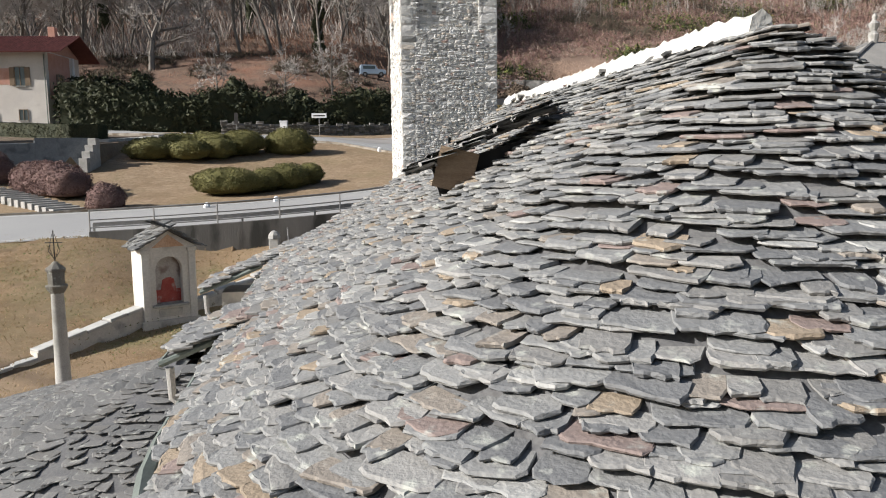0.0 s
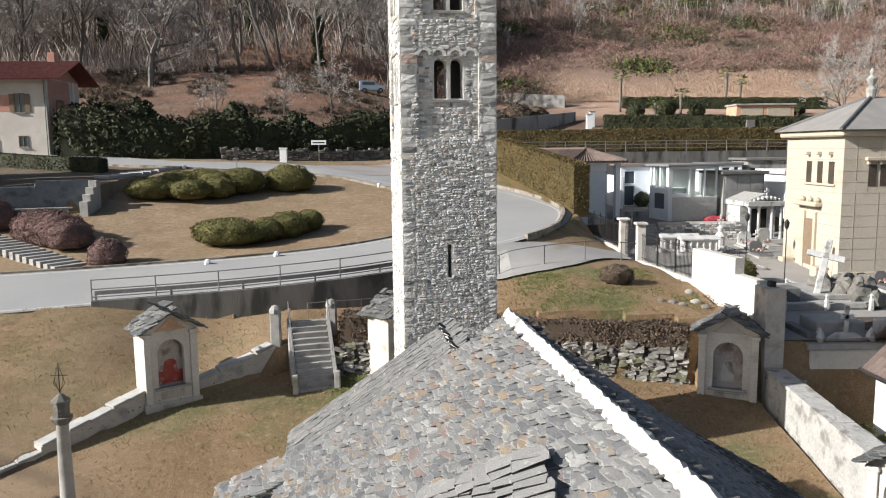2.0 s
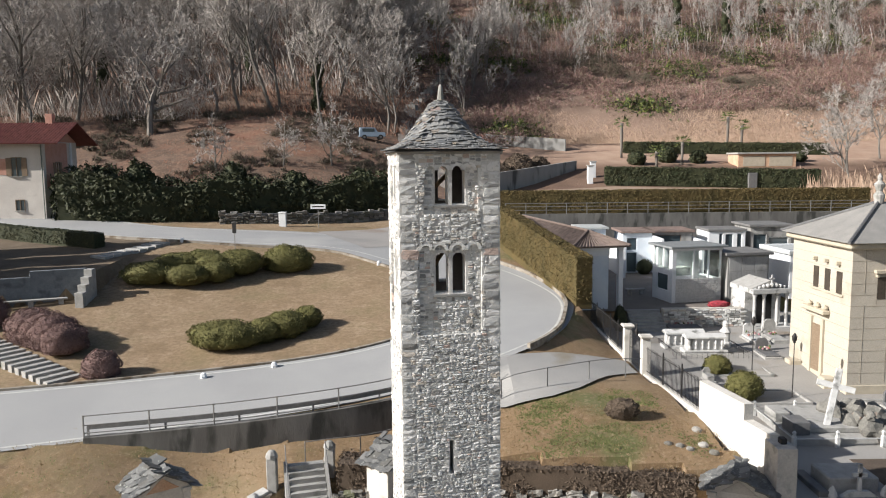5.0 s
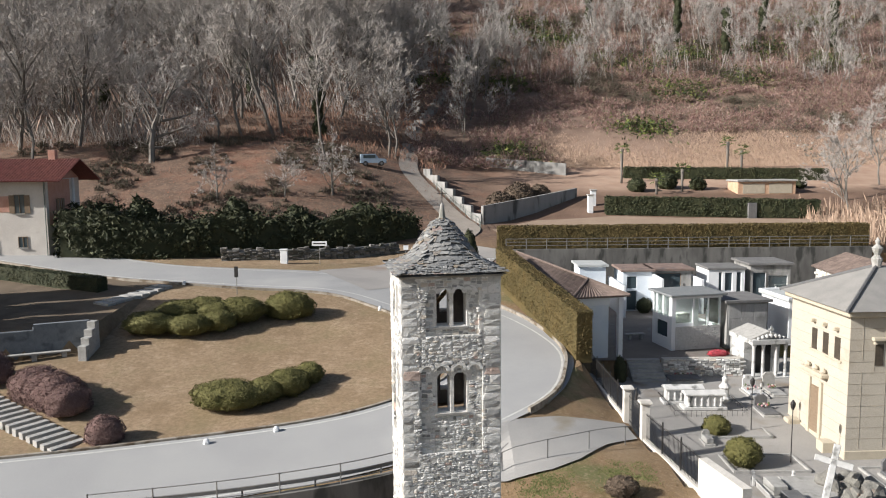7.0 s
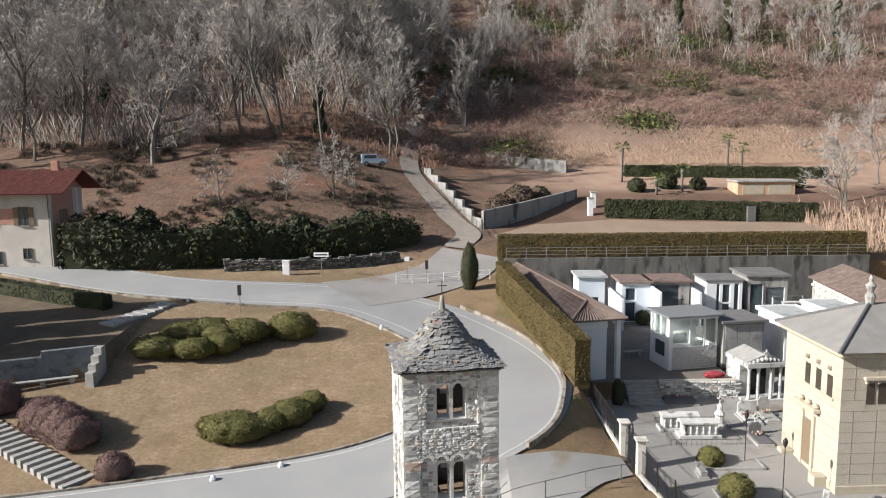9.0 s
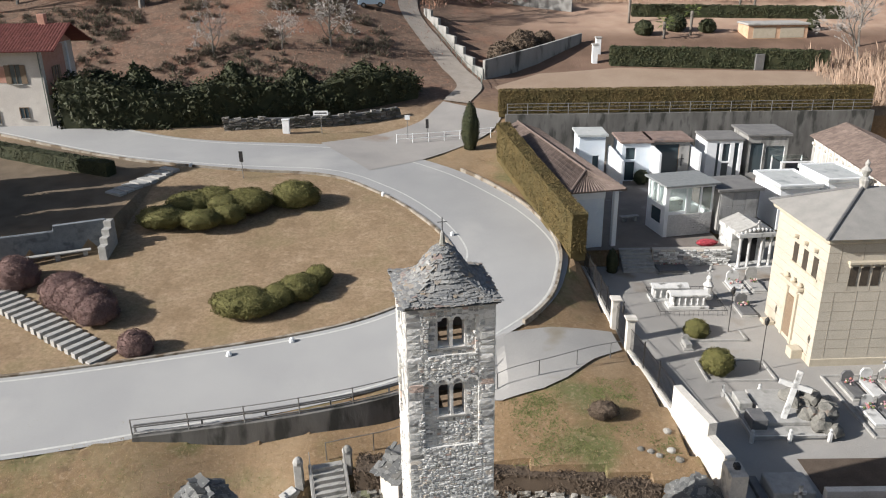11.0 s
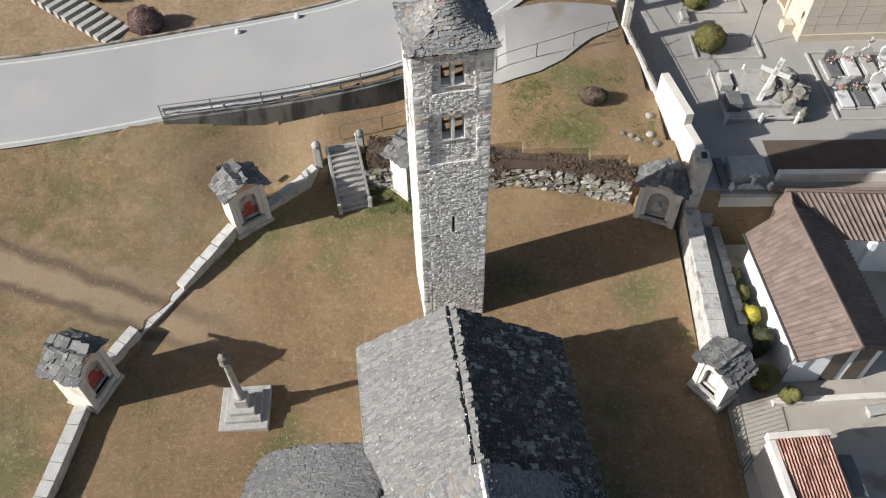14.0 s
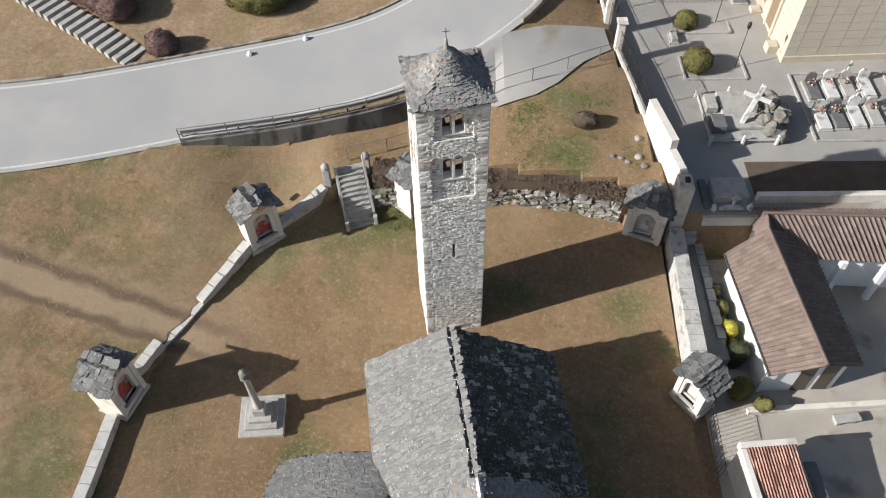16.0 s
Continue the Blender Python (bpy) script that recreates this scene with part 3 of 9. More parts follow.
def polygon_sheet(poly, lift, level, step=0.5):
    """A flat-lying sheet over a plan polygon that follows the ground."""
    P = np.array(poly, float)
    x0, y0 = P.min(0)
    x1, y1 = P.max(0)
    bm = bmesh.new()
    for i in range(len(poly)):
        bm.verts.new((P[i][0], P[i][1], 0))
    bm.verts.ensure_lookup_table()
    bm.faces.new(bm.verts)
    for axis, lo, hi in ((0, x0, x1), (1, y0, y1)):
        c = lo + step
        while c < hi:
            co, no = ((c, 0, 0), (1, 0, 0)) if axis == 0 else ((0, c, 0), (0, 1, 0))
            bmesh.ops.bisect_plane(bm, geom=bm.verts[:] + bm.edges[:] + bm.faces[:], plane_co=co, plane_no=no)
            c += step
    for v in bm.verts:
        v.co.z = level(v.co.x, v.co.y) + lift
    bmesh.ops.recalc_face_normals(bm, faces=bm.faces)
    if bm.faces[:][0].normal.z < 0:
        bmesh.ops.reverse_faces(bm, faces=bm.faces)
    return bm


tagged(mesh_ob("forecourt", polygon_sheet(FORECOURT, 0.06, blend_level, 0.5), mat("worn_tarmac", (0.27, 0.265, 0.255), (0.33, 0.32, 0.305), 0.4, 0.95, 0.3, 40, spot=(0.22, 0.19, 0.14), spot_scale=0.25, spot_at=0.58)), "worn tarmac forecourt before the cemetery gate", "pavement", kind="structure")

M_worn_kerb = mat("soiled_kerb_stone", (0.34, 0.31, 0.27), (0.22, 0.19, 0.15), 1.6, 0.95, 0.4, 22, spot=(0.13, 0.10, 0.07), spot_scale=1.1, spot_at=0.5)
# kerb round the lawn island, guard rail of stone on the outer side of the bend
LAWN_EDGE = [p + nrm * (road_w(i / (len(NEAR_ROAD) - 1)) + 0.12) for i, (p, nrm) in enumerate(sides(NEAR_ROAD)) if -50 < p.x and i > 18]
tagged(mesh_ob("kerb", wall_along(LAWN_EDGE, 0.22, lambda u, p: up_level(p.x, p.y) + 0.15, lambda u, p: up_level(p.x, p.y) - 0.4), M_worn_kerb), "low granite kerb round the lawn", "kerb", kind="structure")
OUTER = [p - nrm * (road_w(i / (len(NEAR_ROAD) - 1)) + 0.25 - 0.75 * math.exp(-((p.y - 52) / 7) ** 2)) for i, (p, nrm) in enumerate(sides(NEAR_ROAD)) if p.x > -2 and 45.0 < p.y < 68]
tagged(mesh_ob("parapet", wall_along(OUTER, 0.2, lambda u, p: up_level(p.x, p.y) + 0.30, lambda u, p: up_level(p.x, p.y) - 0.9), M_worn_kerb), "low pale stone parapet on the outside of the bend", "parapet", kind="structure")

# retaining wall below the road and its steel railing
RETAIN = centre_line([(-15.6, 33.95), (-8.0, 35.05), (-2.4, 36.5), (1.2, 38.8)])
M_stained = mat("black_stained_concrete", (0.185, 0.178, 0.168), (0.10, 0.096, 0.09), 0.9, 0.95, 0.5, 16, spot=(0.05, 0.05, 0.046), spot_scale=1.1, spot_at=0.5, stretch=(1, 1, 0.3))
tagged(mesh_ob("retaining_wall", wall_along(RETAIN, 0.35, lambda u, p: up_level(p.x, p.y) + 0.28, lambda u, p: up_level(p.x, p.y) - 2.2), M_stained), "black-stained concrete retaining wall below the road", "wall", kind="structure")


def railing(line, height, spacing, bars, base, label, r=0.028, mat_=None, group=""):
    """Steel posts with rails along a plan line."""
    root = thing("railing", Matrix(), label, "railing", group)
    mat_ = mat_ or M_metal
    acc, nxt = 0.0, 0.0
    for a, b in zip(line, line[1:]):
        L = (b - a).length
        while nxt <= acc + L:
            p = a + (b - a) * ((nxt - acc) / max(L, 1e-6))
            z = base(p.x, p.y)
            part("post", tube([(p.x, p.y, z - 0.1), (p.x, p.y, z + height)], r * 1.25, seg=6), mat_, root)
            nxt += spacing
        acc += L
    for h in bars:
        part("rail", tube([(p.x, p.y, base(p.x, p.y) + h) for p in line[:: max(1, len(line) // 24)] + [line[-1]]], r, seg=6), mat_, root)
    return root


beam = thing("guard_rail", Matrix(), "dark steel guard rail behind the road railing", "guard rail")
part("beam", wall_along([p + Vector((-0.05, 0.45)) for p in RETAIN], 0.07, lambda u, p: up_level(p.x, p.y) + 0.60, lambda u, p: up_level(p.x, p.y) + 0.42), M_metal, beam)
for p in RETAIN[::5]:
    part("post", box(p.x - 0.1, p.x - 0.02, p.y + 0.49, p.y + 0.58, up_level(p.x, p.y) - 0.2, up_level(p.x, p.y) + 0.58), M_metal, beam)
railing(RETAIN, 1.0, 2.75, (0.97, 0.55, 0.2), lambda x, y: up_level(x, y) + 0.25, "grey steel railing along the road's retaining wall")


# ---- slabs and stones: a few shapes, laid many times ----
def slab_shape(rng, n=9):
    """A rough split slab: x across, y from head (0) to a bowed, broken tail (1), z up."""
    lean = rng.uniform(-0.11, 0.11)
    bow = rng.uniform(0.0, 0.14)
    pts = [(-0.5 + rng.uniform(0, 0.05), 0.0), (-0.52, rng.uniform(0.5, 0.75))]
    for k in range(n - 4):
        u = (k + 0.15 + rng.uniform(0, 0.7)) / (n - 4)
        x = -0.5 + u
        pts.append((x, 1.0 - bow * (2 * x) ** 2 + lean * 2 * x + rng.uniform(-0.075, 0.075)))
    pts += [(0.52, rng.uniform(0.5, 0.75)), (0.5 - rng.uniform(0, 0.05), 0.0)]
    n = len(pts)
    top = [(x * 0.96, y - (0.05 if y > 0.4 else 0) * rng.uniform(0.3, 1.6), 0.5 + rng.uniform(-0.25, 0.2)) for x, y in pts]
    mid = [(x * rng.uniform(0.98, 1.02), y + rng.uniform(-0.01, 0.025), rng.uniform(-0.2, 0.25)) for x, y in pts]
    low = [(x * 0.97, y - 0.03, -0.5) for x, y in pts]
    F = [tuple(range(n - 1, -1, -1))]
    for r in (0, n):
        F += [(k + r, (k + 1) % n + r, (k + 1) % n + n + r, k + n + r) for k in range(n - 1)]
    return np.array(top + mid + low), F


def block_shape(rng):
    """A rough stone: x and z in the unit square, the face towards -y, with knocked-off edges."""
    ring = [(-0.5, -0.5), (0.0, -0.5), (0.5, -0.5), (0.5, 0.0), (0.5, 0.5), (0.0, 0.5), (-0.5, 0.5), (-0.5, 0.0)]
    back = [(x * rng.uniform(0.92, 1.0), 0.5, z * rng.uniform(0.9, 1.0)) for x, z in ring]
    front = [(x * rng.uniform(0.72, 0.97), -0.5 + rng.uniform(-0.2, 0.2), z * rng.uniform(0.66, 0.93)) for x, z in ring]
    V = back + front
    F = [tuple(range(8, 16))] + [(k, (k + 1) % 8, (k + 1) % 8 + 8, k + 8) for k in range(8)]
    return np.array(V), F


def face_stone(rng):
    """A wall stone with a flat split face, knocked corners and an uneven outline."""
    ring = [(-0.5, -0.46), (-0.2, -0.5), (0.18, -0.5), (0.5, -0.45), (0.5, 0.1), (0.44, 0.5), (0.05, 0.5), (-0.42, 0.5), (-0.5, 0.05)]
    back = [(x, 0.5, z) for x, z in ring]
    front = [(x * rng.uniform(0.82, 0.985) + rng.uniform(-0.02, 0.02), -0.5 + rng.uniform(-0.12, 0.22), z * rng.uniform(0.76, 0.97)) for x, z in ring]
    n = len(ring)
    hub = (rng.uniform(-0.15, 0.15), -0.5 - rng.uniform(0.0, 0.25), rng.uniform(-0.15, 0.15))
    F = [(n + k, n + (k + 1) % n, 2 * n) for k in range(n)] + [(k, (k + 1) % n, (k + 1) % n + n, k + n) for k in range(n)]
    return np.array(back + front + [hub]), F


RNG = random.Random(7)
SLABS = [slab_shape(RNG, RNG.choice((9, 10, 11))) for _ in range(32)]
BLOCKS = [block_shape(RNG) for _ in range(14)]


class Layer:
    """Gathers placed shapes; a picked few become objects on shared meshes, the rest one joined mesh."""

    def __init__(self, shapes, name, own, joined):
        self.shapes, self.name = shapes, name
        self.meshes = []
        for V, F in shapes:
            me = bpy.data.meshes.new(name)
            me.from_pydata([tuple(v) for v in V], [], F)
            me.materials.append(own)
            self.meshes.append(me)
        self.joined = joined
        self.V, self.F, self.n, self.picked = [], [], 0, []

    def put(self, k, m, own=False):
        if own and len(self.picked) < 295:
            self.picked.append((k, m))
            return
        V, F = self.shapes[k]
        M = np.array(m)
        self.V.append(V @ M[:3, :3].T + M[:3, 3])
        self.F += [tuple(i + self.n for i in f) for f in F]
        self.n += len(V)

    def finish(self, parent, label="", rest=None):
        for k, m in self.picked:
            ob = new(self.name, self.meshes[k])
            ob.parent = parent
            ob.matrix_basis = m
        if self.V:
            ob = raw_ob((rest or self.name + "s_rest"), np.concatenate(self.V), self.F, self.joined)
            ob.parent = parent
            tagged(ob, label, kind="stuff")


def frame_of(o, x, y, z):
    return Matrix(((x[0], y[0], z[0], o[0]), (x[1], y[1], z[1], o[1]), (x[2], y[2], z[2], o[2]), (0, 0, 0, 1)))


def lay_slates(layer, rng, surf, length, d_top, d_eave, exposure, width, pick, thick=0.03, lie=0.2):
    """Courses of slabs from the eave up. surf(s, d): point on the roof; length(d): length of the course at distance d from the ridge."""
    d = d_eave + exposure * 0.4
    row = 0
    while d > d_top:
        L = length(min(d, d_eave))
        s = rng.uniform(-width, 0)
        exp = exposure * rng.uniform(0.8, 1.25)
        while s < L:
            w = width * rng.choice((0.6, 0.8, 1.0, 1.2, 1.5)) * rng.uniform(0.85, 1.15)
            c = min(max(s + w / 2, 0.02), L - 0.02)
            dd = d + rng.uniform(-0.045, 0.045)
            tail, head, a, b = (Vector(surf(*q)) for q in ((c, dd), (c, dd - 0.1), (max(c - 0.05, 0), dd), (min(c + 0.05, L), dd)))
            down = (tail - head).normalized()
            along = (b - a).normalized()
            n = along.cross(down).normalized()
            if n.z < 0:
                n = -n
            down = n.cross(along) if n.cross(along).z < 0 else along.cross(n)
            ln = min(exp * rng.uniform(1.8, 2.5) + 0.04, 0.5)
            yaw = rng.uniform(-0.2, 0.2)
            tilt = lie + rng.uniform(-0.07, 0.07)
            dn = (down * math.cos(yaw) + along * math.sin(yaw)).normalized()
            dn = (dn * math.cos(tilt) + n * math.sin(tilt)).normalized()
            side = (along - along.dot(dn) * dn).normalized()
            nn = side.cross(dn)
            if nn.z < 0:
                nn = -nn
            th = thick * rng.uniform(0.6, 1.5)
            o = tail - dn * ln + n * (0.012 + th + rng.uniform(0, 0.5) * thick + max(0, lie - 0.1) * ln * 0.42)
            layer.put(rng.randrange(len(layer.shapes)), frame_of(o, side * (w * 1.12), dn * ln, nn * th), pick(tail))
            s += w
        d -= exp
        row += 1


# ---- the bell tower ----
TOWER = pose(0.0, 0.0, 0.0) @ Matrix.Translation((0.02, 24.69, 0)) @ pose(0, 0, 0, 0, 0, 9.8)
HALF, TOP_Z, FOOT = 1.44, 16.45, -0.4
tower = thing("bell_tower", TOWER, "tall square rubble-stone bell tower with paired arched windows", "tower")
OPEN = [(-0.43, -0.04, 15.0, 16.1), (0.06, 0.45, 15.0, 16.1), (-0.43, -0.04, 12.46, 13.64), (0.06, 0.45, 12.46, 13.64)]
SLIT = (-0.07, 0.04, 7.14, 8.15)
DOOR = (-0.25, 0.40, FOOT, 1.05)


def wall_cells(half, z0, z1, holes, y0, y1, bm, m):
    """A wall in x, z from -half to half with rectangular openings."""
    xs = sorted({-half, half, *[h[0] for h in holes], *[h[1] for h in holes]})
    zs = sorted({z0, z1, *[h[2] for h in holes], *[h[3] for h in holes]})
    for za, zb in zip(zs, zs[1:]):
        run = None
        for xa, xb in zip(xs, xs[1:]):
            cx, cz = (xa + xb) / 2, (za + zb) / 2
            if any(h[0] < cx < h[1] and h[2] < cz < h[3] for h in holes):
                if run:
                    box(run[0], run[1], y0, y1, za, zb, bm, m)
                run = None
            else:
                run = (run[0], xb) if run else (xa, xb)
        if run:
            box(run[0], run[1], y0, y1, za, zb, bm, m)
    bmesh.ops.remove_doubles(bm, verts=bm.verts, dist=1e-4)


PANELS = [(-0.95, 0.90, 11.3, 13.9), (-0.75, 0.80, 14.75, 16.12)]
CORE = HALF - 0.07
for turn in (0, 90, 180, 270):
    R = pose(0, 0, 0, 0, 0, turn)
    across = turn in (0, 180)
    extra = [SLIT, DOOR] if turn == 0 else [SLIT] if turn == 180 else []
    inner = CORE if across else CORE - 0.55
    b = bmesh.new()
    wall_cells(inner, FOOT, TOP_Z, [h for h in OPEN + extra if abs(h[0]) < inner], -CORE, -CORE + 0.48, b, R)
    part({0: "front_wall", 180: "back_wall"}.get(turn, "side_wall"), b, M_mortar, tower, "lime-mortared wall with openings" if turn == 0 else "")
    b = bmesh.new()
    wall_cells(HALF if across else CORE - 0.002, FOOT, TOP_Z, PANELS + extra, -HALF, -CORE - 0.003, b, R)
    part("facing", b, M_mortar, tower, "mortared facing with two sunk belfry panels")
    # added dark liner that gives the bell chamber its inner shade by colour
    b = bmesh.new()
    wall_cells(0.9, 11.0, TOP_Z, OPEN, -CORE + 0.485, -CORE + 0.505, b, R)
    part("inner_face", b, M_dark_stone, tower, "dark liner standing in for the belfry's inner shade")
part("floor", box(-0.9, 0.9, -0.9, 0.9, 11.9, 12.05), M_wood, tower, "plank floor of the bell chamber")
part("floor", box(-0.9, 0.9, -0.9, 0.9, 14.45, 14.6), M_wood, tower, "plank floor of the bell chamber")
part("beam", tube([(-0.8, -0.5, 15.0), (0.3, 0.3, 15.9)], 0.07, seg=5), M_wood, tower, "slanting timber brace in the belfry")
part("beam", tube([(-0.7, -0.4, 12.6), (0.1, 0.0, 13.6)], 0.06, seg=5), M_wood, tower, "slanting timber brace in the belfry")
for turn in (0, 90, 180, 270):
    for x0, x1, z0, z1 in OPEN:
        b = arch_panel(x1 - x0, z1 - z0 + 0.02, 0, 0.4, x1 - x0 - 0.02, z1 - z0 - 0.02, 0.03, m=pose(0, 0, 0, 0, 0, turn) @ Matrix.Translation(((x0 + x1) / 2, -CORE + 0.03, z0)))
        part("arch", b, M_stone_far, tower)
    for z0, z1 in ((15.0, 15.78), (12.46, 13.32)):
        prof = [(0.085, 0), (0.085, 0.05), (0.055, 0.08), (0.05, z1 - z0 - 0.12), (0.075, z1 - z0 - 0.05), (0.09, z1 - z0)]
        part("colonnette", lathe(prof, 10, m=pose(0, 0, 0, 0, 0, turn) @ Matrix.Translation((0.01, -CORE + 0.10, z0))), M_granite, tower, "slim grey stone colonnette")
        part("sill", box(-0.49, 0.51, -CORE - 0.05, -CORE + 0.4, z0 - 0.07, z0 - 0.004, m=pose(0, 0, 0, 0, 0, turn)), M_granite, tower)
part("door", box(DOOR[0], DOOR[1], -HALF + 0.2, -HALF + 0.27, FOOT, DOOR[3]), M_red_door, tower, "red-brown plank door")
part("lintel", box(-0.42, 0.52, -HALF - 0.06, -HALF + 0.1, 1.07, 1.24, bevel=0.02), M_granite, tower)

HOLES = [(0.70, 14.78), (-0.76, 14.76), (0.69, 12.3), (-0.74, 12.33), (-0.62, 11.12), (0.68, 11.1), (-0.70, 13.55), (0.70, 13.55), (-0.72, 16.05), (0.72, 16.2), (-0.35, 10.3), (0.05, 6.1), (-0.3, 5.0)]
stones = Layer([face_stone(RNG) for _ in range(18)], "stone", M_stone, M_stone_far)


def rubble(x0, x1, z0, z1, rng, wide, high):
    """Cuts a patch of wall at random into stones of about that size, with no through courses."""
    out, todo = [], [(x0, x1, z0, z1)]
    while todo:
        a, b, c, d = todo.pop()
        w, h = b - a, d - c
        wl, hl = wide * rng.uniform(0.6, 1.5), high * rng.uniform(0.65, 1.45)
        if w > wl and w / wide > h / high:
            k = a + w * rng.uniform(0.36, 0.64)
            todo += [(a, k, c, d), (k, b, c, d)]
        elif h > hl:
            k = c + h * rng.uniform(0.36, 0.64)
            todo += [(a, b, c, k), (a, b, k, d)]
        elif w > wl:
            k = a + w * rng.uniform(0.36, 0.64)
            todo += [(a, k, c, d), (k, b, c, d)]
        else:
            out.append((a, b, c, d))
    return out


def quoins(side, z0, z1, reach, rng, high):
    """Longer and shorter corner stones in turn, and the fill beside them."""
    out, z = [], z0
    while z < z1 - 0.05:
        h = min(high * rng.uniform(0.7, 1.4), z1 - z)
        q = reach * rng.uniform(0.55, 1.0)
        cells = [(-HALF, -HALF + q, z, z + h)]
        if reach - q > 0.07:
            cells += rubble(-HALF + q, -HALF + reach, z, z + h, rng, 0.2, 0.12)
        out += cells if side < 0 else [(-b, -a, c, d) for a, b, c, d in cells]
        z += h
    return out


def lay_face(turn, rng, picky):
    R = pose(0, 0, 0, 0, 0, turn)
    cells = []
    z = FOOT
    while z < 10.9:
        h = min(rng.uniform(0.3, 0.75), 10.9 - z)
        cells += rubble(-HALF + 0.40, HALF - 0.40, z, z + h, rng, 0.22, 0.105)
        z += h
    for a, b in ((10.9, 11.3), (11.3, 13.9), (13.9, 14.75), (14.75, TOP_Z)):
        cells += rubble(-HALF + 0.55, HALF - 0.55, a, b, rng, 0.24, 0.13)
    for side in (-1, 1):
        cells += quoins(side, FOOT, 10.9, 0.40, rng, 0.15) + quoins(side, 10.9, TOP_Z, 0.55, rng, 0.23)
    gaps = OPEN + [SLIT] + ([DOOR] if turn == 0 else [])
    for x0, x1, z0, z1 in cells:
        cx, cz, w, h = (x0 + x1) / 2, (z0 + z1) / 2, x1 - x0, z1 - z0
        if any(a - 0.02 < x < b + 0.02 and c - 0.02 < q < d for a, b, c, d in gaps for x in (x0 + 0.02, cx, x1 - 0.02) for q in (z0 + 0.02, cz, z1 - 0.02)):
            continue
        if any(abs(cx - hx) < w / 2 and abs(cz - hz_) < h / 2 + 0.015 for hx, hz_ in HOLES):
            continue
        sunk = any(a < cx < b and c < cz < d for a, b, c, d in PANELS)
        face = (CORE if sunk else HALF) + rng.uniform(0.004, 0.02)
        m = R @ Matrix.Translation((cx, -face + 0.03, cz)) @ pose(0, 0, 0, rng.uniform(-1.5, 1.5), rng.uniform(-2.5, 2.5), rng.uniform(-1.2, 1.2)) @ Matrix.Diagonal((w - 0.006, 0.06, h - 0.005, 1))
        stones.put(rng.randrange(18), m, picky and cz > 11.2)


def lay_tower():
    rng = random.Random(21)
    for turn, picky in ((0, True), (270, False), (90, False), (180, False)):
        lay_face(turn, rng, picky)
    stones.finish(tower, "rough grey and buff rubble stones", "stonework")


# blind arches above the belfry windows
for z0, r, xs in ((13.72, 0.155, (-0.72, -0.31, 0.20, 0.66)), (15.98, 0.12, (-0.55, -0.2, 0.2, 0.55))):
    for x in xs:
        b = bmesh.new()
        for k in range(7):
            a0, a1 = math.pi * k / 7, math.pi * (k + 1) / 7
            pts = [(x + q * math.cos(a), z0 + q * math.sin(a)) for q, a in ((r, a0), (r + 0.1, a0), (r + 0.1, a1), (r, a1))]
            extrude_profile(pts, -HALF - 0.012, -CORE + 0.02, b)
        bmesh.ops.remove_doubles(b, verts=b.verts, dist=1e-4)
        part("blind_arch", b, M_stone_far, tower, "small blind arch of thin stones")

E_OV = HALF + 0.19
part("cornice", box(-HALF - 0.06, HALF + 0.06, -HALF - 0.06, HALF + 0.06, TOP_Z - 0.02, TOP_Z + 0.05), M_granite, tower)
FLARE_D, FLARE_Z = (0.0, 0.14, 0.34, 0.60, 0.84, 1.05, 1.3, 1.63), (18.0, 17.97, 17.83, 17.52, 17.14, 16.87, 16.68, 16.53)


def flare(d):
    return float(np.interp(d, FLARE_D, FLARE_Z))


def bell(x, d):
    """Square at the eave, round towards the top."""
    w = float(np.interp(d, (0.3, 0.9, 1.5), (1.0, 0.75, 0.1)))
    k = 1 - w + w / math.hypot(1, x / max(d, 1e-6))
    return Vector((x * k, -d * k, flare(d)))


pyr = bmesh.new()
rings = [[pyr.verts.new(pose(0, 0, -0.03, 0, 0, 90 * q) @ bell(d * (2 * k / 6 - 1), d)) for q in range(4) for k in range(6)] for d in FLARE_D[1:]]
for lo, hi in zip(rings[1:], rings):
    for k in range(24):
        pyr.faces.new((lo[k], lo[(k + 1) % 24], hi[(k + 1) % 24], hi[k]))
pyr.faces.new(rings[0]), pyr.faces.new(rings[-1][::-1])
tower_roof = part("roof", pyr, M_dark_stone, tower, "flared pyramid roof of grey stone slabs")
tower_slates = Layer(SLABS, "slate", M_slate, M_slate_far)


def lay_tower_roof():
    rng = random.Random(5)
    for turn in (0, 90, 180, 270):
        R = pose(0, 0, 0, 0, 0, turn)

        def surf(s, d):
            return R @ bell(s - d, d)

        lay_slates(tower_slates, rng, surf, lambda d: 2 * d, 0.14, E_OV, 0.07, 0.19, lambda p, turn=turn: turn in (0, 270), 0.015, 0.27)
    tower_slates.finish(tower_roof, "grey stone slabs")


part("finial", lathe([(0.15, 17.85), (0.15, 17.98), (0.11, 18.0), (0.055, 18.42), (0.015, 18.48)], 8), M_granite, tower, "pale stone obelisk finial")
cross = tube([(0, 0, 18.4), (0, 0, 18.92)], 0.016, seg=5)
tube([(-0.15, 0, 18.76), (0.15, 0, 18.76)], 0.014, seg=5, bm=cross)
part("cross", cross, M_iron, tower, "thin iron cross")

# ---- the church ----
CHURCH = Matrix.Translation((1.9, 4.87, 0)) @ pose(0, 0, 0, 0, 0, 8.0)
church = thing("church", CHURCH, "small stone church with slab roofs and a round apse", "church")
RIDGE, RIDGE_X = 8.4, 0.22
SPAN = 7.3


def fall(d):
    return 0.72 * d - 0.018 * d * d


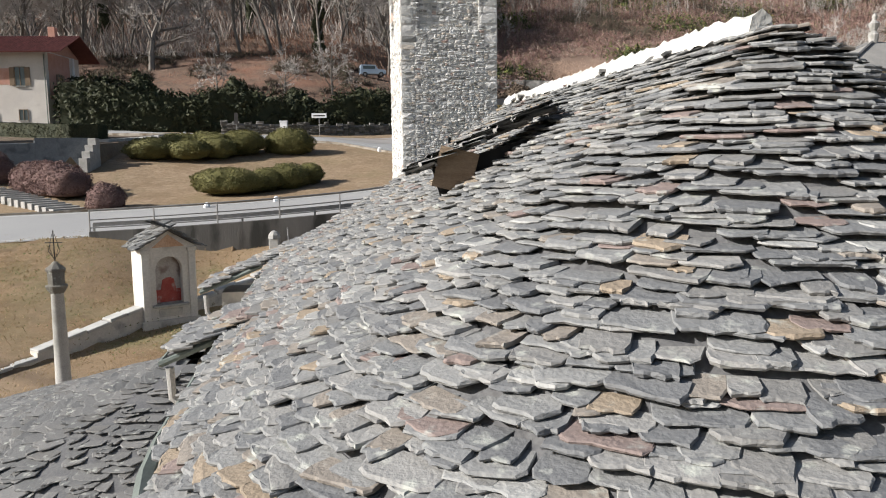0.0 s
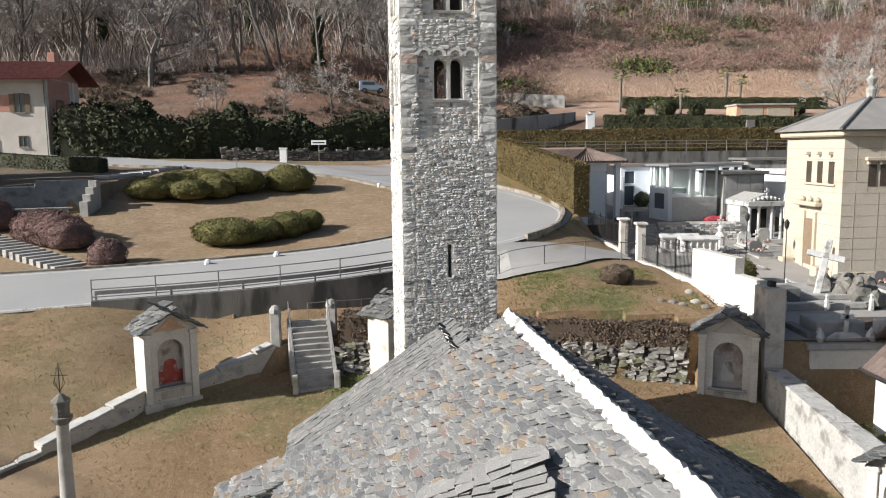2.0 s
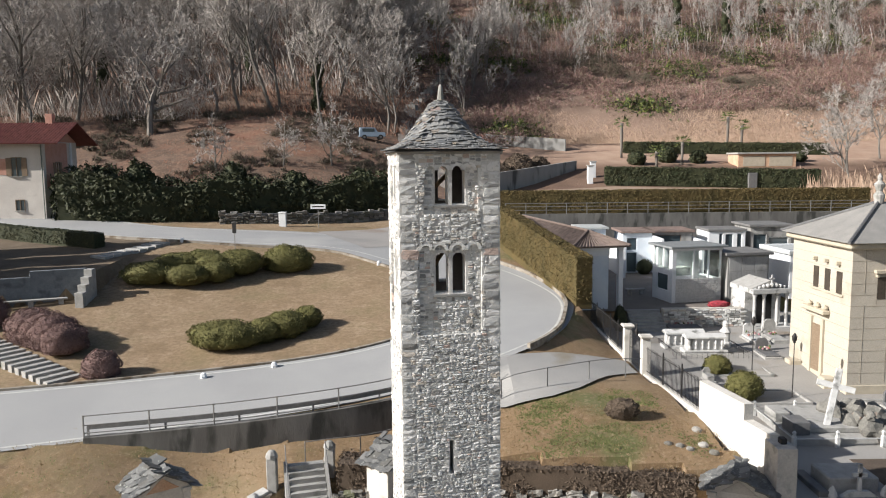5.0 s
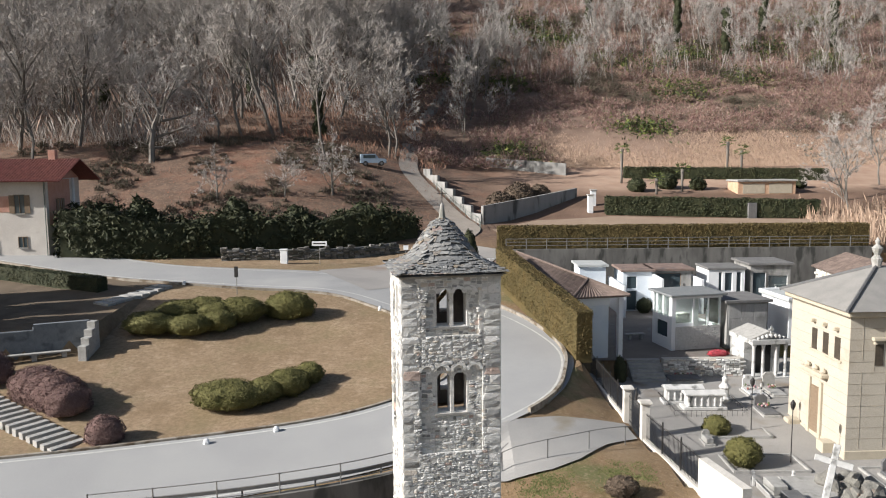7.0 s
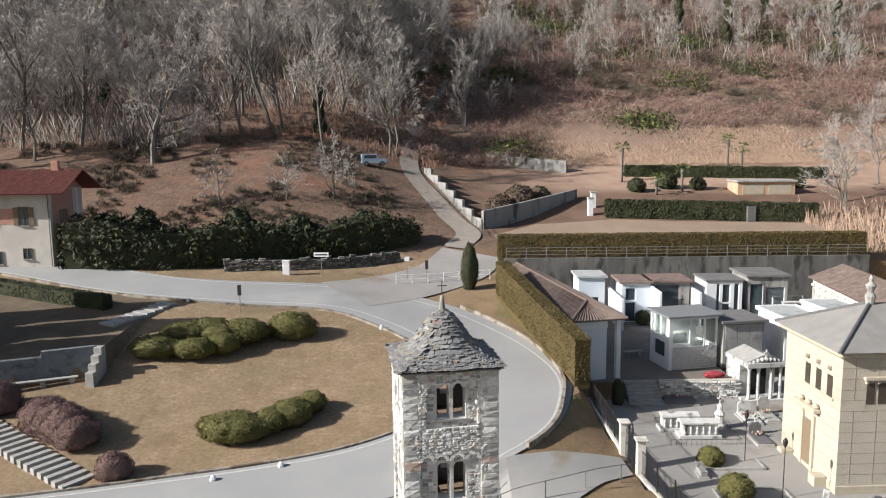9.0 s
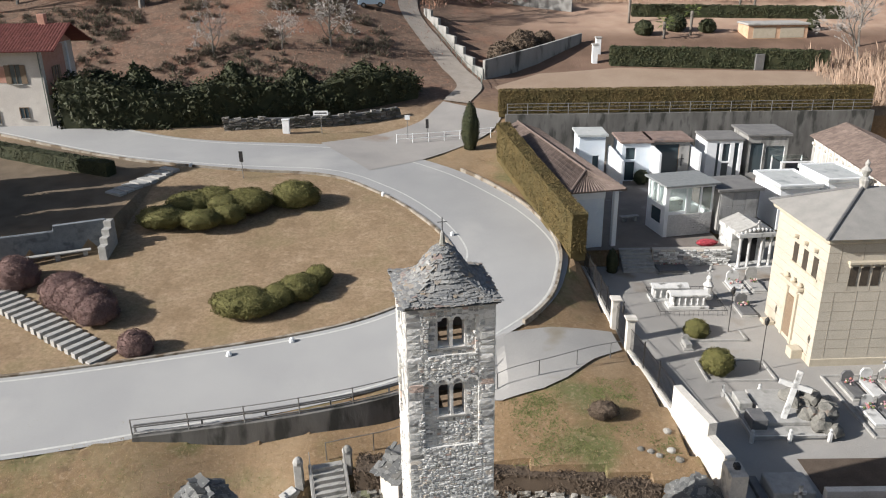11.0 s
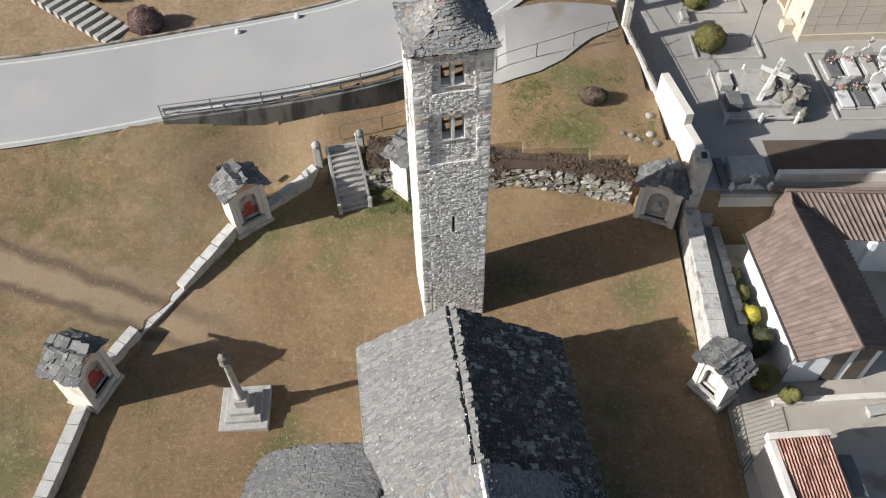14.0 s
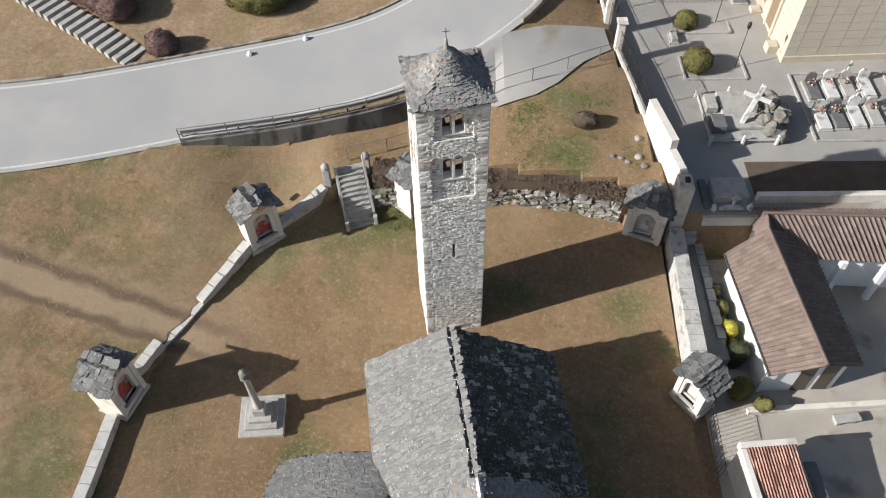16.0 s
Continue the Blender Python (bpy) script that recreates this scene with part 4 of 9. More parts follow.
def apse_point(s, d):
    """Left slope, round the apse, right slope; the ridge lies a little to the right of the middle."""
    off = RIDGE_X * (1 - d / 3.47)
    if s < SPAN:
        return (off - d, SPAN - s, RIDGE - fall(d))
    s -= SPAN
    if s < math.pi * d:
        a = math.pi + s / max(d, 1e-6)
        c, e = math.cos(a), math.sin(a)
        r = d / (abs(c) ** 2.5 + abs(e) ** 2.5) ** 0.4
        return (off + r * c, 0.97 * r * e, RIDGE - fall(d))
    return (off + d, s - math.pi * d, RIDGE - fall(d))


def roof_shell(point, length, d0, d1, nd=10, ns=60, under=0.10):
    bm = bmesh.new()
    top = [[bm.verts.new(point(length(d) * k / ns * 0.9999, d)) for k in range(ns + 1)] for d in np.linspace(d0, d1, nd + 1)]
    low = [[bm.verts.new(v.co - Vector((0, 0, under))) for v in row] for row in top]
    for g, flip in ((top, False), (low, True)):
        for a, b in zip(g, g[1:]):
            for k in range(ns):
                f = (a[k], b[k], b[k + 1], a[k + 1])
                bm.faces.new(f[::-1] if flip else f)
    for k in range(ns):
        bm.faces.new((top[-1][k], low[-1][k], low[-1][k + 1], top[-1][k + 1]))
    for j in range(nd):
        bm.faces.new((top[j][0], low[j][0], low[j + 1][0], top[j + 1][0]))
        bm.faces.new((top[j + 1][-1], low[j + 1][-1], low[j][-1], top[j][-1]))
    bmesh.ops.recalc_face_normals(bm, faces=bm.faces)
    return bm


NAVE_D = 3.47
nave_len = lambda d: 2 * SPAN + math.pi * d
nave_roof = part("nave_roof", roof_shell(apse_point, nave_len, 0.02, NAVE_D), M_dark_stone, church, "weathered slab roof of the nave and apse")
nave_slates = Layer(SLABS, "slate", M_slate, M_slate_far)


def lay_nave():
    rng = random.Random(11)
    lay_slates(nave_slates, rng, apse_point, nave_len, 0.1, NAVE_D, 0.054, 0.195, lambda p: p.y < 0.3 and -2.6 < p.x < 0.6 and p.x * p.x + p.y * p.y < 7.5 and p.z < 7.9, 0.0165, 0.36)
    nave_slates.finish(nave_roof, "weathered grey and rust-brown stone slabs")


# two short hoods where the eave steps out over the buttresses
HOODS = ((2.0, 0.95, 3.98), (6.6, 0.8, 4.42))


def hood_point(y0):
    return lambda s, d: (-d, y0 + s, 6.30 - 0.42 * (d - 3.2))


hood_roofs = [part("eave_hood", roof_shell(hood_point(y0), lambda d, n=ln: n, 2.95, out, 4, 4, 0.05), M_dark_stone, church, "short slab hood stepping out from the eave") for y0, ln, out in HOODS]
for y0, ln, out in HOODS:
    z = 6.30 - 0.42 * (out - 3.2)
    part("buttress", box(-out + 0.22, -3.1, y0 + 0.12, y0 + ln - 0.05, -0.6, z - 0.1), M_old_plaster, church)
    pts = [(-3.5, y0 - 0.04, 6.12), (-out - 0.04, y0 - 0.04, z - 0.06), (-out - 0.04, y0 + ln, z - 0.06)]
    part("gutter", tube(pts, 0.032, seg=6), M_copper, church, "green metal gutter")
    part("downpipe", tube([(-out + 0.02, y0 - 0.02, z - 0.1), (-out + 0.03, y0 - 0.02, z - 0.36), (-out + 0.3, y0 - 0.05, z - 0.58), (-3.35, y0 - 0.08, z - 0.62)], 0.036, seg=7), M_granite, church)


def bay_right(s, d):
    return (d, s, RIDGE - fall(d) + 0.01)


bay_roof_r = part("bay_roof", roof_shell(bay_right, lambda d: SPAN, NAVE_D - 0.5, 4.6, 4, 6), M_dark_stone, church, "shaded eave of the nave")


bay_slates_r = Layer(SLABS, "slate", M_slate_moss_shade, M_slate_moss_shade)


def lay_bays():
    rng = random.Random(12)
    for (y0, ln, out), roof in zip(HOODS, hood_roofs):
        layer = Layer(SLABS, "slate", M_slate, M_slate_far)
        lay_slates(layer, rng, hood_point(y0), lambda d, n=ln: n, 3.0, out, 0.085, 0.27, lambda p: True, 0.021, 0.25)
        layer.finish(roof)
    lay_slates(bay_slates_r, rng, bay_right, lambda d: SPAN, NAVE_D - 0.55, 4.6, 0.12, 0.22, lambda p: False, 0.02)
    bay_slates_r.finish(bay_roof_r, "mossy stone slabs darkened for the shaded side")


# the chancel roof by the tower
CH_U, CH_RIDGE, CH_L, CH_R = 0.22, 6.45, 3.97, 4.86
CH_SL, CH_SR = 0.685, 0.592


def chan_left(s, d):
    return (CH_U - d, SPAN - 0.2 + s, CH_RIDGE - CH_SL * d)


def chan_right(s, d):
    return (CH_U + d, SPAN - 0.2 + s, CH_RIDGE - CH_SR * d)


CH_LEN = 7.95
ch_left = lambda d: CH_LEN + 0.085 * d
ch_right = lambda d: CH_LEN - 0.075 * d
chancel_roof = part("chancel_roof", roof_shell(chan_left, ch_left, 0.0, CH_L, 5, 8), M_dark_stone, church, "slab roof of the chancel")
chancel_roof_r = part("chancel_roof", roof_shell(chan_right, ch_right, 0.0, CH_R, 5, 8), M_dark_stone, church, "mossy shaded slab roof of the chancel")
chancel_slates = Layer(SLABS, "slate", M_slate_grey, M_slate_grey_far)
chancel_slates_r = Layer(SLABS, "slate", M_slate_moss_shade, M_slate_moss_shade)


def lay_chancel():
    rng = random.Random(13)
    lay_slates(chancel_slates, rng, chan_left, ch_left, 0.05, CH_L, 0.17, 0.13, lambda p: p.y > 11.5, 0.014, 0.05)
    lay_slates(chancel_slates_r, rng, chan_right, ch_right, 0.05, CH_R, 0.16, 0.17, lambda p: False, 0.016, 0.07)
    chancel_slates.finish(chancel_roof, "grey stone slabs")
    chancel_slates_r.finish(chancel_roof_r, "mossy stone slabs darkened for the shaded side")


# mortar bedded along the ridges
def ridge_mortar(a, b, w, h, seed):
    bm = bmesh.new()
    rng = random.Random(seed)
    n = int((Vector(b) - Vector(a)).length / 0.07)
    rows = []
    for i in range(n + 1):
        p = Vector(a).lerp(Vector(b), i / n)
        j = rng.uniform(0.75, 1.25)
        rows.append([bm.verts.new((p.x + x * w * j, p.y, p.z + z * h * rng.uniform(0.75, 1.2))) for x, z in ((-1, -0.6), (-0.75, 0.5), (0, 1), (0.75, 0.5), (1, -0.6))])
    for r, s in zip(rows, rows[1:]):
        for k in range(4):
            bm.faces.new((r[k], r[k + 1], s[k + 1], s[k]))
    bm.faces.new(rows[0][::-1]), bm.faces.new(rows[-1])
    bmesh.ops.recalc_face_normals(bm, faces=bm.faces)
    return bm


part("ridge_mortar", ridge_mortar((RIDGE_X - 0.05, 0.15, RIDGE + 0.01), (RIDGE_X - 0.05, SPAN, RIDGE + 0.01), 0.10, 0.095, 3), M_white_mortar, church, "white lime mortar along the ridge")
part("ridge_mortar", ridge_mortar((CH_U - 0.05, SPAN, CH_RIDGE - 0.01), (CH_U - 0.05, SPAN - 0.2 + CH_LEN, CH_RIDGE - 0.01), 0.05, 0.055, 4), M_mortar, church, "grey mortar along the ridge")
ridge_slabs = Layer(SLABS, "ridge_slab", M_slate_grey, M_slate_far)
rr = random.Random(8)
for x0, y0, y1, z0, drop in ((RIDGE_X, 0.0, SPAN, RIDGE, 34), (CH_U, SPAN, SPAN - 0.2 + CH_LEN, CH_RIDGE, 32)):
    y = y0
    while y < y1:
        w = rr.uniform(0.14, 0.3)
        for k in range(2):
            m = Matrix.Translation((x0 + 0.36 - 0.16 * k + rr.uniform(-0.03, 0.03), y + w / 2, z0 - 0.2 + 0.13 * k + rr.uniform(0, 0.03))) @ pose(0, 0, 0, rr.uniform(-5, 5), drop - 12 * k + rr.uniform(-8, 8), 90 + rr.uniform(-14, 14)) @ Matrix.Diagonal((w * 1.15, rr.uniform(0.3, 0.4), 0.03, 1))
            ridge_slabs.put(rr.randrange(len(SLABS)), m, True)
        y += w
ridge_slabs.finish(church)
# walls under the roofs
walls = bmesh.new()
apse_plan = [(3.2 * math.cos(a), 3.2 * math.sin(a)) for a in np.linspace(math.pi, 2 * math.pi, 17)]
prism(apse_plan + [(3.2, SPAN), (-3.2, SPAN)], -0.6, 5.9, walls)
part("nave_wall", walls, M_old_plaster, church, "old plaster walls")
gable = bmesh.new()
extrude_profile([(-3.2, 5.9), (3.2, 5.9), (0, RIDGE - 0.12)], SPAN - 0.35, SPAN - 0.05, gable)
part("gable_wall", gable, M_old_plaster, church)
part("chancel_wall", box(CH_U - 3.75, CH_U + 4.4, SPAN, SPAN - 0.45 + CH_LEN - 0.3, -0.6, 3.55), M_old_plaster, church)
gable = extrude_profile([(CH_U - 3.75, 3.55), (CH_U + 4.4, 3.55), (CH_U, CH_RIDGE - 0.2)], SPAN - 1.05 + CH_LEN, SPAN - 0.75 + CH_LEN)
part("gable_wall", gable, M_old_plaster, church)
# gutters
for pts in ([apse_point(s, NAVE_D + 0.07) for s in np.linspace(SPAN - 5.3, SPAN + math.pi * NAVE_D * 0.5, 24)], [(CH_U - CH_L - 0.06, SPAN - 0.2, CH_RIDGE - CH_SL * CH_L - 0.06), (CH_U - CH_L - 0.06, SPAN - 0.2 + ch_left(CH_L), CH_RIDGE - CH_SL * CH_L - 0.06)]):
    part("gutter", tube([(p[0], p[1], p[2] - 0.03) for p in pts], 0.05, seg=6), M_copper, church, "green metal gutter")

# the raised vent on the left slope
DORM = Matrix.Translation((-1.2, 2.35, RIDGE - fall(1.35))) @ pose(0, 0, 0, 0, -16, -14)
# solid black box: the gap's shade is painted, nothing is hollow
vent = part("roof_vent", box(-0.42, 0.50, -0.30, 0.5, -0.5, 0.16, m=DORM), M_dark, church, "near-black box for the shade under raised slabs")
part("board", box(-0.40, -0.06, -0.36, -0.31, -0.22, 0.14, m=DORM @ pose(0, 0, 0, 0, 30, 0)), M_wood, vent, "weathered wooden board")
vent_slabs = Layer(SLABS, "slate", M_slate_far, M_slate)
rv = random.Random(3)
for k in range(36):
    lift = 0.17 + 0.018 * (k // 6) + rv.uniform(0, 0.02)
    o = DORM @ Matrix.Translation((-0.5 + 0.21 * (k % 6) + rv.uniform(-0.04, 0.04), -0.5 + 0.17 * (k // 6), lift + 0.03 * (k % 6))) @ pose(0, 0, 0, rv.uniform(-4, 4), rv.uniform(-5, 3), rv.uniform(-14, 14)) @ Matrix.Diagonal((rv.uniform(0.28, 0.42), rv.uniform(0.25, 0.36), 0.032, 1))
    vent_slabs.put(rv.randrange(len(SLABS)), o, True)
vent_slabs.finish(vent)

# the round-cornered side chapel
AX, AY, AZ, ASL = -3.4, 10.5, 4.95, 0.30


def annex_edge(a):
    """Rounded-rectangle reach from the chapel's top."""
    c, s = math.cos(a), math.sin(a)
    rx, ry = 4.6, 4.7 if s > 0 else 6.0
    p = 6.0
    return 1 / ((abs(c) / rx) ** p + (abs(s) / ry) ** p) ** (1 / p)


def annex_point(s, d):
    a = math.radians(75) + s / max(d, 0.4) if d > 0.4 else math.radians(75) + s / 0.4
    r = annex_edge(a) * d / 5.2
    return (AX + r * math.cos(a), AY + r * math.sin(a), AZ - ASL * r)


annex = thing("side_chapel", Matrix(), "low side chapel with a round-cornered slab roof", "chapel")
ann_len = lambda d: math.radians(215) * max(d, 0.4)
annex_roof = part("roof", roof_shell(annex_point, ann_len, 0.3, 5.2, 8, 60), M_dark_stone, annex, "grey stone slab roof")
annex_slates = Layer(SLABS, "slate", M_slate_grey, M_slate_grey_far)


def lay_annex():
    rng = random.Random(14)
    lay_slates(annex_slates, rng, annex_point, ann_len, 0.5, 5.2, 0.11, 0.22, lambda p: p.x > -6.2 and 6.5 < p.y < 11.5, 0.015, 0.17)
    annex_slates.finish(annex_roof, "grey stone slabs")


plan = [(AX + 0.93 * annex_edge(a) * math.cos(a), AY + 0.93 * annex_edge(a) * math.sin(a)) for a in np.linspace(math.radians(75), math.radians(290), 40)]
part("wall", prism(plan, -0.4, 3.35), M_old_plaster, annex, "old plaster wall")
part("gutter", tube([Vector(annex_point(s, 5.25)) - Vector((0, 0, 0.06)) for s in np.linspace(0, ann_len(5.25), 60)], 0.05, seg=5), M_iron, annex, "dark metal gutter")

# ---- wayside shrines ----
def shrine(x, y, z, turn, w, h, depth, label, painted="red"):
    """A gabled shrine with an arched niche; the front looks along -y before the turn."""
    root = thing("wayside_shrine", Matrix.Translation((x, y, z)) @ pose(0, 0, 0, 0, 0, turn), label, "shrine", "shrines round the churchyard")
    e = h * 0.80
    part("plinth", box(-w / 2 - 0.09, w / 2 + 0.09, -0.09, depth + 0.05, -0.6, 0.32, bevel=0.025), M_old_plaster, root, "stained plaster plinth")
    part("niche_wall", arch_panel(w - 0.5, e, 0, 0.28, w * 0.50, e * 0.60, e * 0.30, m=Matrix.Translation((0, 0.06, 0))), M_limewash, root, "limewashed front with an arched niche")
    for s in (-1, 1):
        part("pilaster", box(*sorted((s * (w / 2 - 0.27), s * w / 2)), -0.02, 0.36, 0.32, e, bevel=0.015), M_limewash, root)
        part("side_wall", box(*sorted((s * (w / 2 - 0.22), s * (w / 2 - 0.02))), 0.36, depth, 0.32, e), M_limewash, root)
        part("capital", box(*sorted((s * (w / 2 - 0.31), s * (w / 2 + 0.05))), -0.07, 0.38, e - 0.14, e + 0.003, bevel=0.02), M_limewash, root)
    part("back_wall", box(-w / 2 + 0.22, w / 2 - 0.22, depth - 0.3, depth - 0.02, 0, e), M_limewash, root)
    painting = part("niche_painting", box(-w / 2 + 0.26, w / 2 - 0.26, 0.40, 0.44, 0.35, e), M_fresco, root, "faded fresco in the niche")
    if painted == "red":
        part("painted_robe", lathe([(0.28, 0.0), (0.30, 0.25), (0.22, 0.7), (0.10, 0.78)], 10, m=Matrix.Translation((0.05, 0.39, e * 0.36)) @ Matrix.Diagonal((1, 0.03, 1, 1))), M_red_paint, painting, "flat patch of faded red paint")
        part("painted_ground", box(-w / 2 + 0.42, w / 2 - 0.42, 0.380, 0.386, e * 0.31, e * 0.47), M_red_paint, painting, "band of faded red paint")
    else:
        part("painted_robe", lathe([(0.22, 0.0), (0.25, 0.3), (0.15, 0.75), (0.08, 0.8)], 10, m=Matrix.Translation((0.0, 0.39, e * 0.36)) @ Matrix.Diagonal((1, 0.03, 1, 1))), M_marble, painting, "flat patch of pale blue-white paint")
    part("altar_sill", box(-w * 0.33, w * 0.33, -0.1, 0.2, e * 0.27, e * 0.30, bevel=0.01), M_granite, root)
    part("front_panel", box(-w * 0.22, w * 0.22, 0.03, 0.056, 0.42, e * 0.24, bevel=0.01), M_old_plaster, root, "recessed oval-cornered panel")
    g = extrude_profile([(-w / 2, e), (w / 2, e), (w / 2, e + 0.06), (0, h - 0.08), (-w / 2, e + 0.06)], 0.02, depth)
    part("gable", g, M_limewash, root, "plain gable")
    part("gable_panel", extrude_profile([(-w * 0.30, e + 0.06), (w * 0.30, e + 0.06), (0, h - 0.22)], -0.005, 0.019), M_terracotta if painted == "red" else M_old_plaster, root, "coloured gable field")
    roof = part("roof", extrude_profile([(-w / 2 - 0.16, e + 0.03), (0, h - 0.06), (w / 2 + 0.16, e + 0.03), (w / 2 + 0.16, e + 0.08), (0, h), (-w / 2 - 0.16, e + 0.08)], -0.16, depth + 0.12), M_dark_stone, root, "roof of overlapping stone slabs")
    lay = Layer(SLABS, "slate", M_slab_dark, M_slab_dark)
    rng = random.Random(int(x * 10) + 3)
    rise = (h - e - 0.05) / (w / 2 + 0.16)
    for s in (-1, 1):
        lay_slates(lay, rng, lambda q, d, s=s: (s * d, -0.16 + q, h - rise * d), lambda d: depth + 0.28, 0.02, w / 2 + 0.2, 0.2, 0.34, lambda p: True, 0.04)
    lay.finish(roof)
    return root


shrine(-10.25, 28.55, 1.3, 37, 2.0, 3.75, 1.35, "limewashed wayside shrine with a red-robed fresco in its niche")
shrine(-15.75, 19.1, 0.55, 71, 1.95, 3.7, 1.5, "limewashed wayside shrine with a worn fresco by the wall")
shrine(10.85, 28.7, 0.9, -22, 2.15, 3.75, 1.3, "grey plastered shrine with a pale fresco in its niche", "pale")
shrine(11.7, 18.95, 0.2, -53, 1.65, 3.05, 1.25, "small white shrine on the churchyard wall", "pale")
shrine(-1.55, 31.0, 1.5, 48, 1.9, 3.5, 1.2, "limewashed shrine half hidden behind the tower")

# ---- churchyard walls ----
def coped_wall(points, height, thick, base, label, body=M_old_plaster, cope_len=0.8, cope=M_granite, top=None):
    root = thing("churchyard_wall", Matrix(), label, "wall", kind="structure")
    line = centre_line([Vector(p) for p in points], 0.5) if len(points) > 2 else [Vector(points[0]).lerp(Vector(points[1]), k / 12) for k in range(13)]
    topf = top or (lambda u, p: base(p) + height)
    part("body", wall_along(line, thick, lambda u, p: topf(u, p) - 0.06, lambda u, p: base(p) - 0.8), body, root)
    sd = sides(line)
    L = [0.0]
    for a, b in zip(line, line[1:]):
        L.append(L[-1] + (b - a).length)
    pos, rng = 0.0, random.Random(int(points[0][0] * 7))
    while pos < L[-1] - 0.15:
        ln = min(cope_len * rng.uniform(0.8, 1.25), L[-1] - pos)
        c = pos + ln / 2
        i = max(0, min(len(line) - 2, int(np.searchsorted(L, c)) - 1))
        p = line[i].lerp(line[i + 1], (c - L[i]) / max(1e-6, L[i + 1] - L[i]))
        d = (line[i + 1] - line[i]).normalized()
        z0, z1 = topf(i / (len(line) - 1), line[i]), topf((i + 1) / (len(line) - 1), line[i + 1])
        pitch = math.degrees(math.atan2(z1 - z0, (line[i + 1] - line[i]).length))
        m = Matrix.Translation((p.x, p.y, (z0 + z1) / 2)) @ pose(0, 0, 0, 0, 0, math.degrees(math.atan2(d.y, d.x))) @ pose(0, 0, 0, 0, -pitch, 0)
        part("coping_stone", box(-ln / 2 + 0.012, ln / 2 - 0.012, -thick / 2 - 0.05, thick / 2 + 0.05, -0.06, 0.05 + rng.uniform(-0.01, 0.015), bevel=0.015, m=m), cope, root)
        pos += ln
    return root


M_patched = mat("patched_lime_rubble", (0.50, 0.49, 0.465), (0.36, 0.355, 0.34), 1.6, 0.95, 0.9, 9, spot=(0.22, 0.215, 0.2), spot_scale=1.7, spot_at=0.54, depth=0.05)
M_walk = mat("lichened_coping", (0.19, 0.188, 0.18), (0.27, 0.265, 0.25), 2, 0.95, 0.4, 25, spot=(0.2, 0.19, 0.16), spot_scale=1.0, spot_at=0.55)
yb_ = lambda p: gz(p.x, p.y)
M_cope = mat("pale_coping", (0.48, 0.475, 0.455), (0.37, 0.365, 0.35), 2.5, 0.9, 0.35, 30, spot=(0.25, 0.25, 0.23), spot_scale=1.3, spot_at=0.6)
yardz = lambda p: float(yard(p.x, p.y))
coped_wall([(-11.3, 28.2), (-12.3, 26.7), (-13.55, 24.85)], 0.75, 0.45, yardz, "low wall with pale stone coping beside the shrine", cope=M_cope, top=lambda u, p: 2.15 - 0.75 * u)
coped_wall([(-13.55, 24.85), (-14.4, 23.5), (-15.3, 22.25)], 0.12, 0.45, yardz, "flush pale stone threshold in the wall", cope=M_cope)
coped_wall([(-15.2, 22.3), (-15.8, 21.2), (-16.3, 20.2)], 0.62, 0.45, yardz, "short low wall with pale coping by the shrine", cope=M_cope)
coped_wall([(-16.6, 18.2), (-16.95, 14.5), (-17.6, 10.0), (-18.2, 4.0)], 0.55, 0.5, yardz, "long low churchyard wall with pale coping", cope=M_cope)
coped_wall([(-9.75, 29.55), (-8.4, 30.6), (-7.1, 31.7)], 1.2, 0.4, yardz, "sloping wall rising to the steps", cope=M_cope, top=lambda u, p: 2.15 + 0.85 * u)
coped_wall([(12.62, 28.6), (12.5, 24.5), (12.42, 20.4)], 1.7, 0.72, lambda p: 0.3, "patched stone churchyard wall with a wide coping", M_patched, 0.75, M_patched, top=lambda u, p: 2.55 - 0.3 * u)
for p, zt in (((-7.0, 31.85), 4.45), ((-4.75, 32.6), 4.55)):
    g = thing("gate_pillar", Matrix.Translation((*p, 0)), "weathered granite pillar at the head of the steps", "pillar", "pillars of the steps")
    part("shaft", box(-0.2, 0.2, -0.2, 0.2, 2.4, zt - 0.15, bevel=0.03), M_granite, g)
    part("cap", lathe([(0.26, zt - 0.16), (0.24, zt - 0.02), (0.14, zt + 0.12), (0.04, zt + 0.16)], 8), M_granite, g)

# tall cemetery wall beside the mound
tall = thing("cemetery_wall", Matrix(), "tall whitewashed cemetery wall stepping down", "wall", kind="structure")
part("section", wall_along([Vector((11.62, 34.95)), Vector((12.3, 31.6))], 0.42, 6.42, 2.6), M_limewash, tall)
part("section", wall_along([Vector((12.3, 31.6)), Vector((12.62, 29.9))], 0.40, 5.75, 2.4), M_limewash, tall)
part("pillar", box(12.25, 13.0, 28.75, 29.9, 0.6, 5.62, bevel=0.02), M_old_plaster, tall, "grey stained end pillar")
part("lamp", box(12.55, 12.8, 29.2, 29.5, 5.62, 5.85, bevel=0.03), M_iron, tall, "small floodlight on the pillar")

# dry-stone bank under the mound
bank = thing("dry_stone_bank", Matrix(), "dry-stone bank under a clipped brown hedge", "wall", kind="structure")
bank_stones = Layer(BLOCKS, "stone", M_bank, M_bank)
BANK = centre_line([Vector(p) for p in ((-4.2, 31.5), (2.5, 31.55), (6.5, 31.1), (9.6, 30.3))], 0.4)
part("core", wall_along(BANK, 0.5, lambda u, p: 3.05 - 0.2 * u, lambda u, p: 1.0), M_dark_stone, bank)


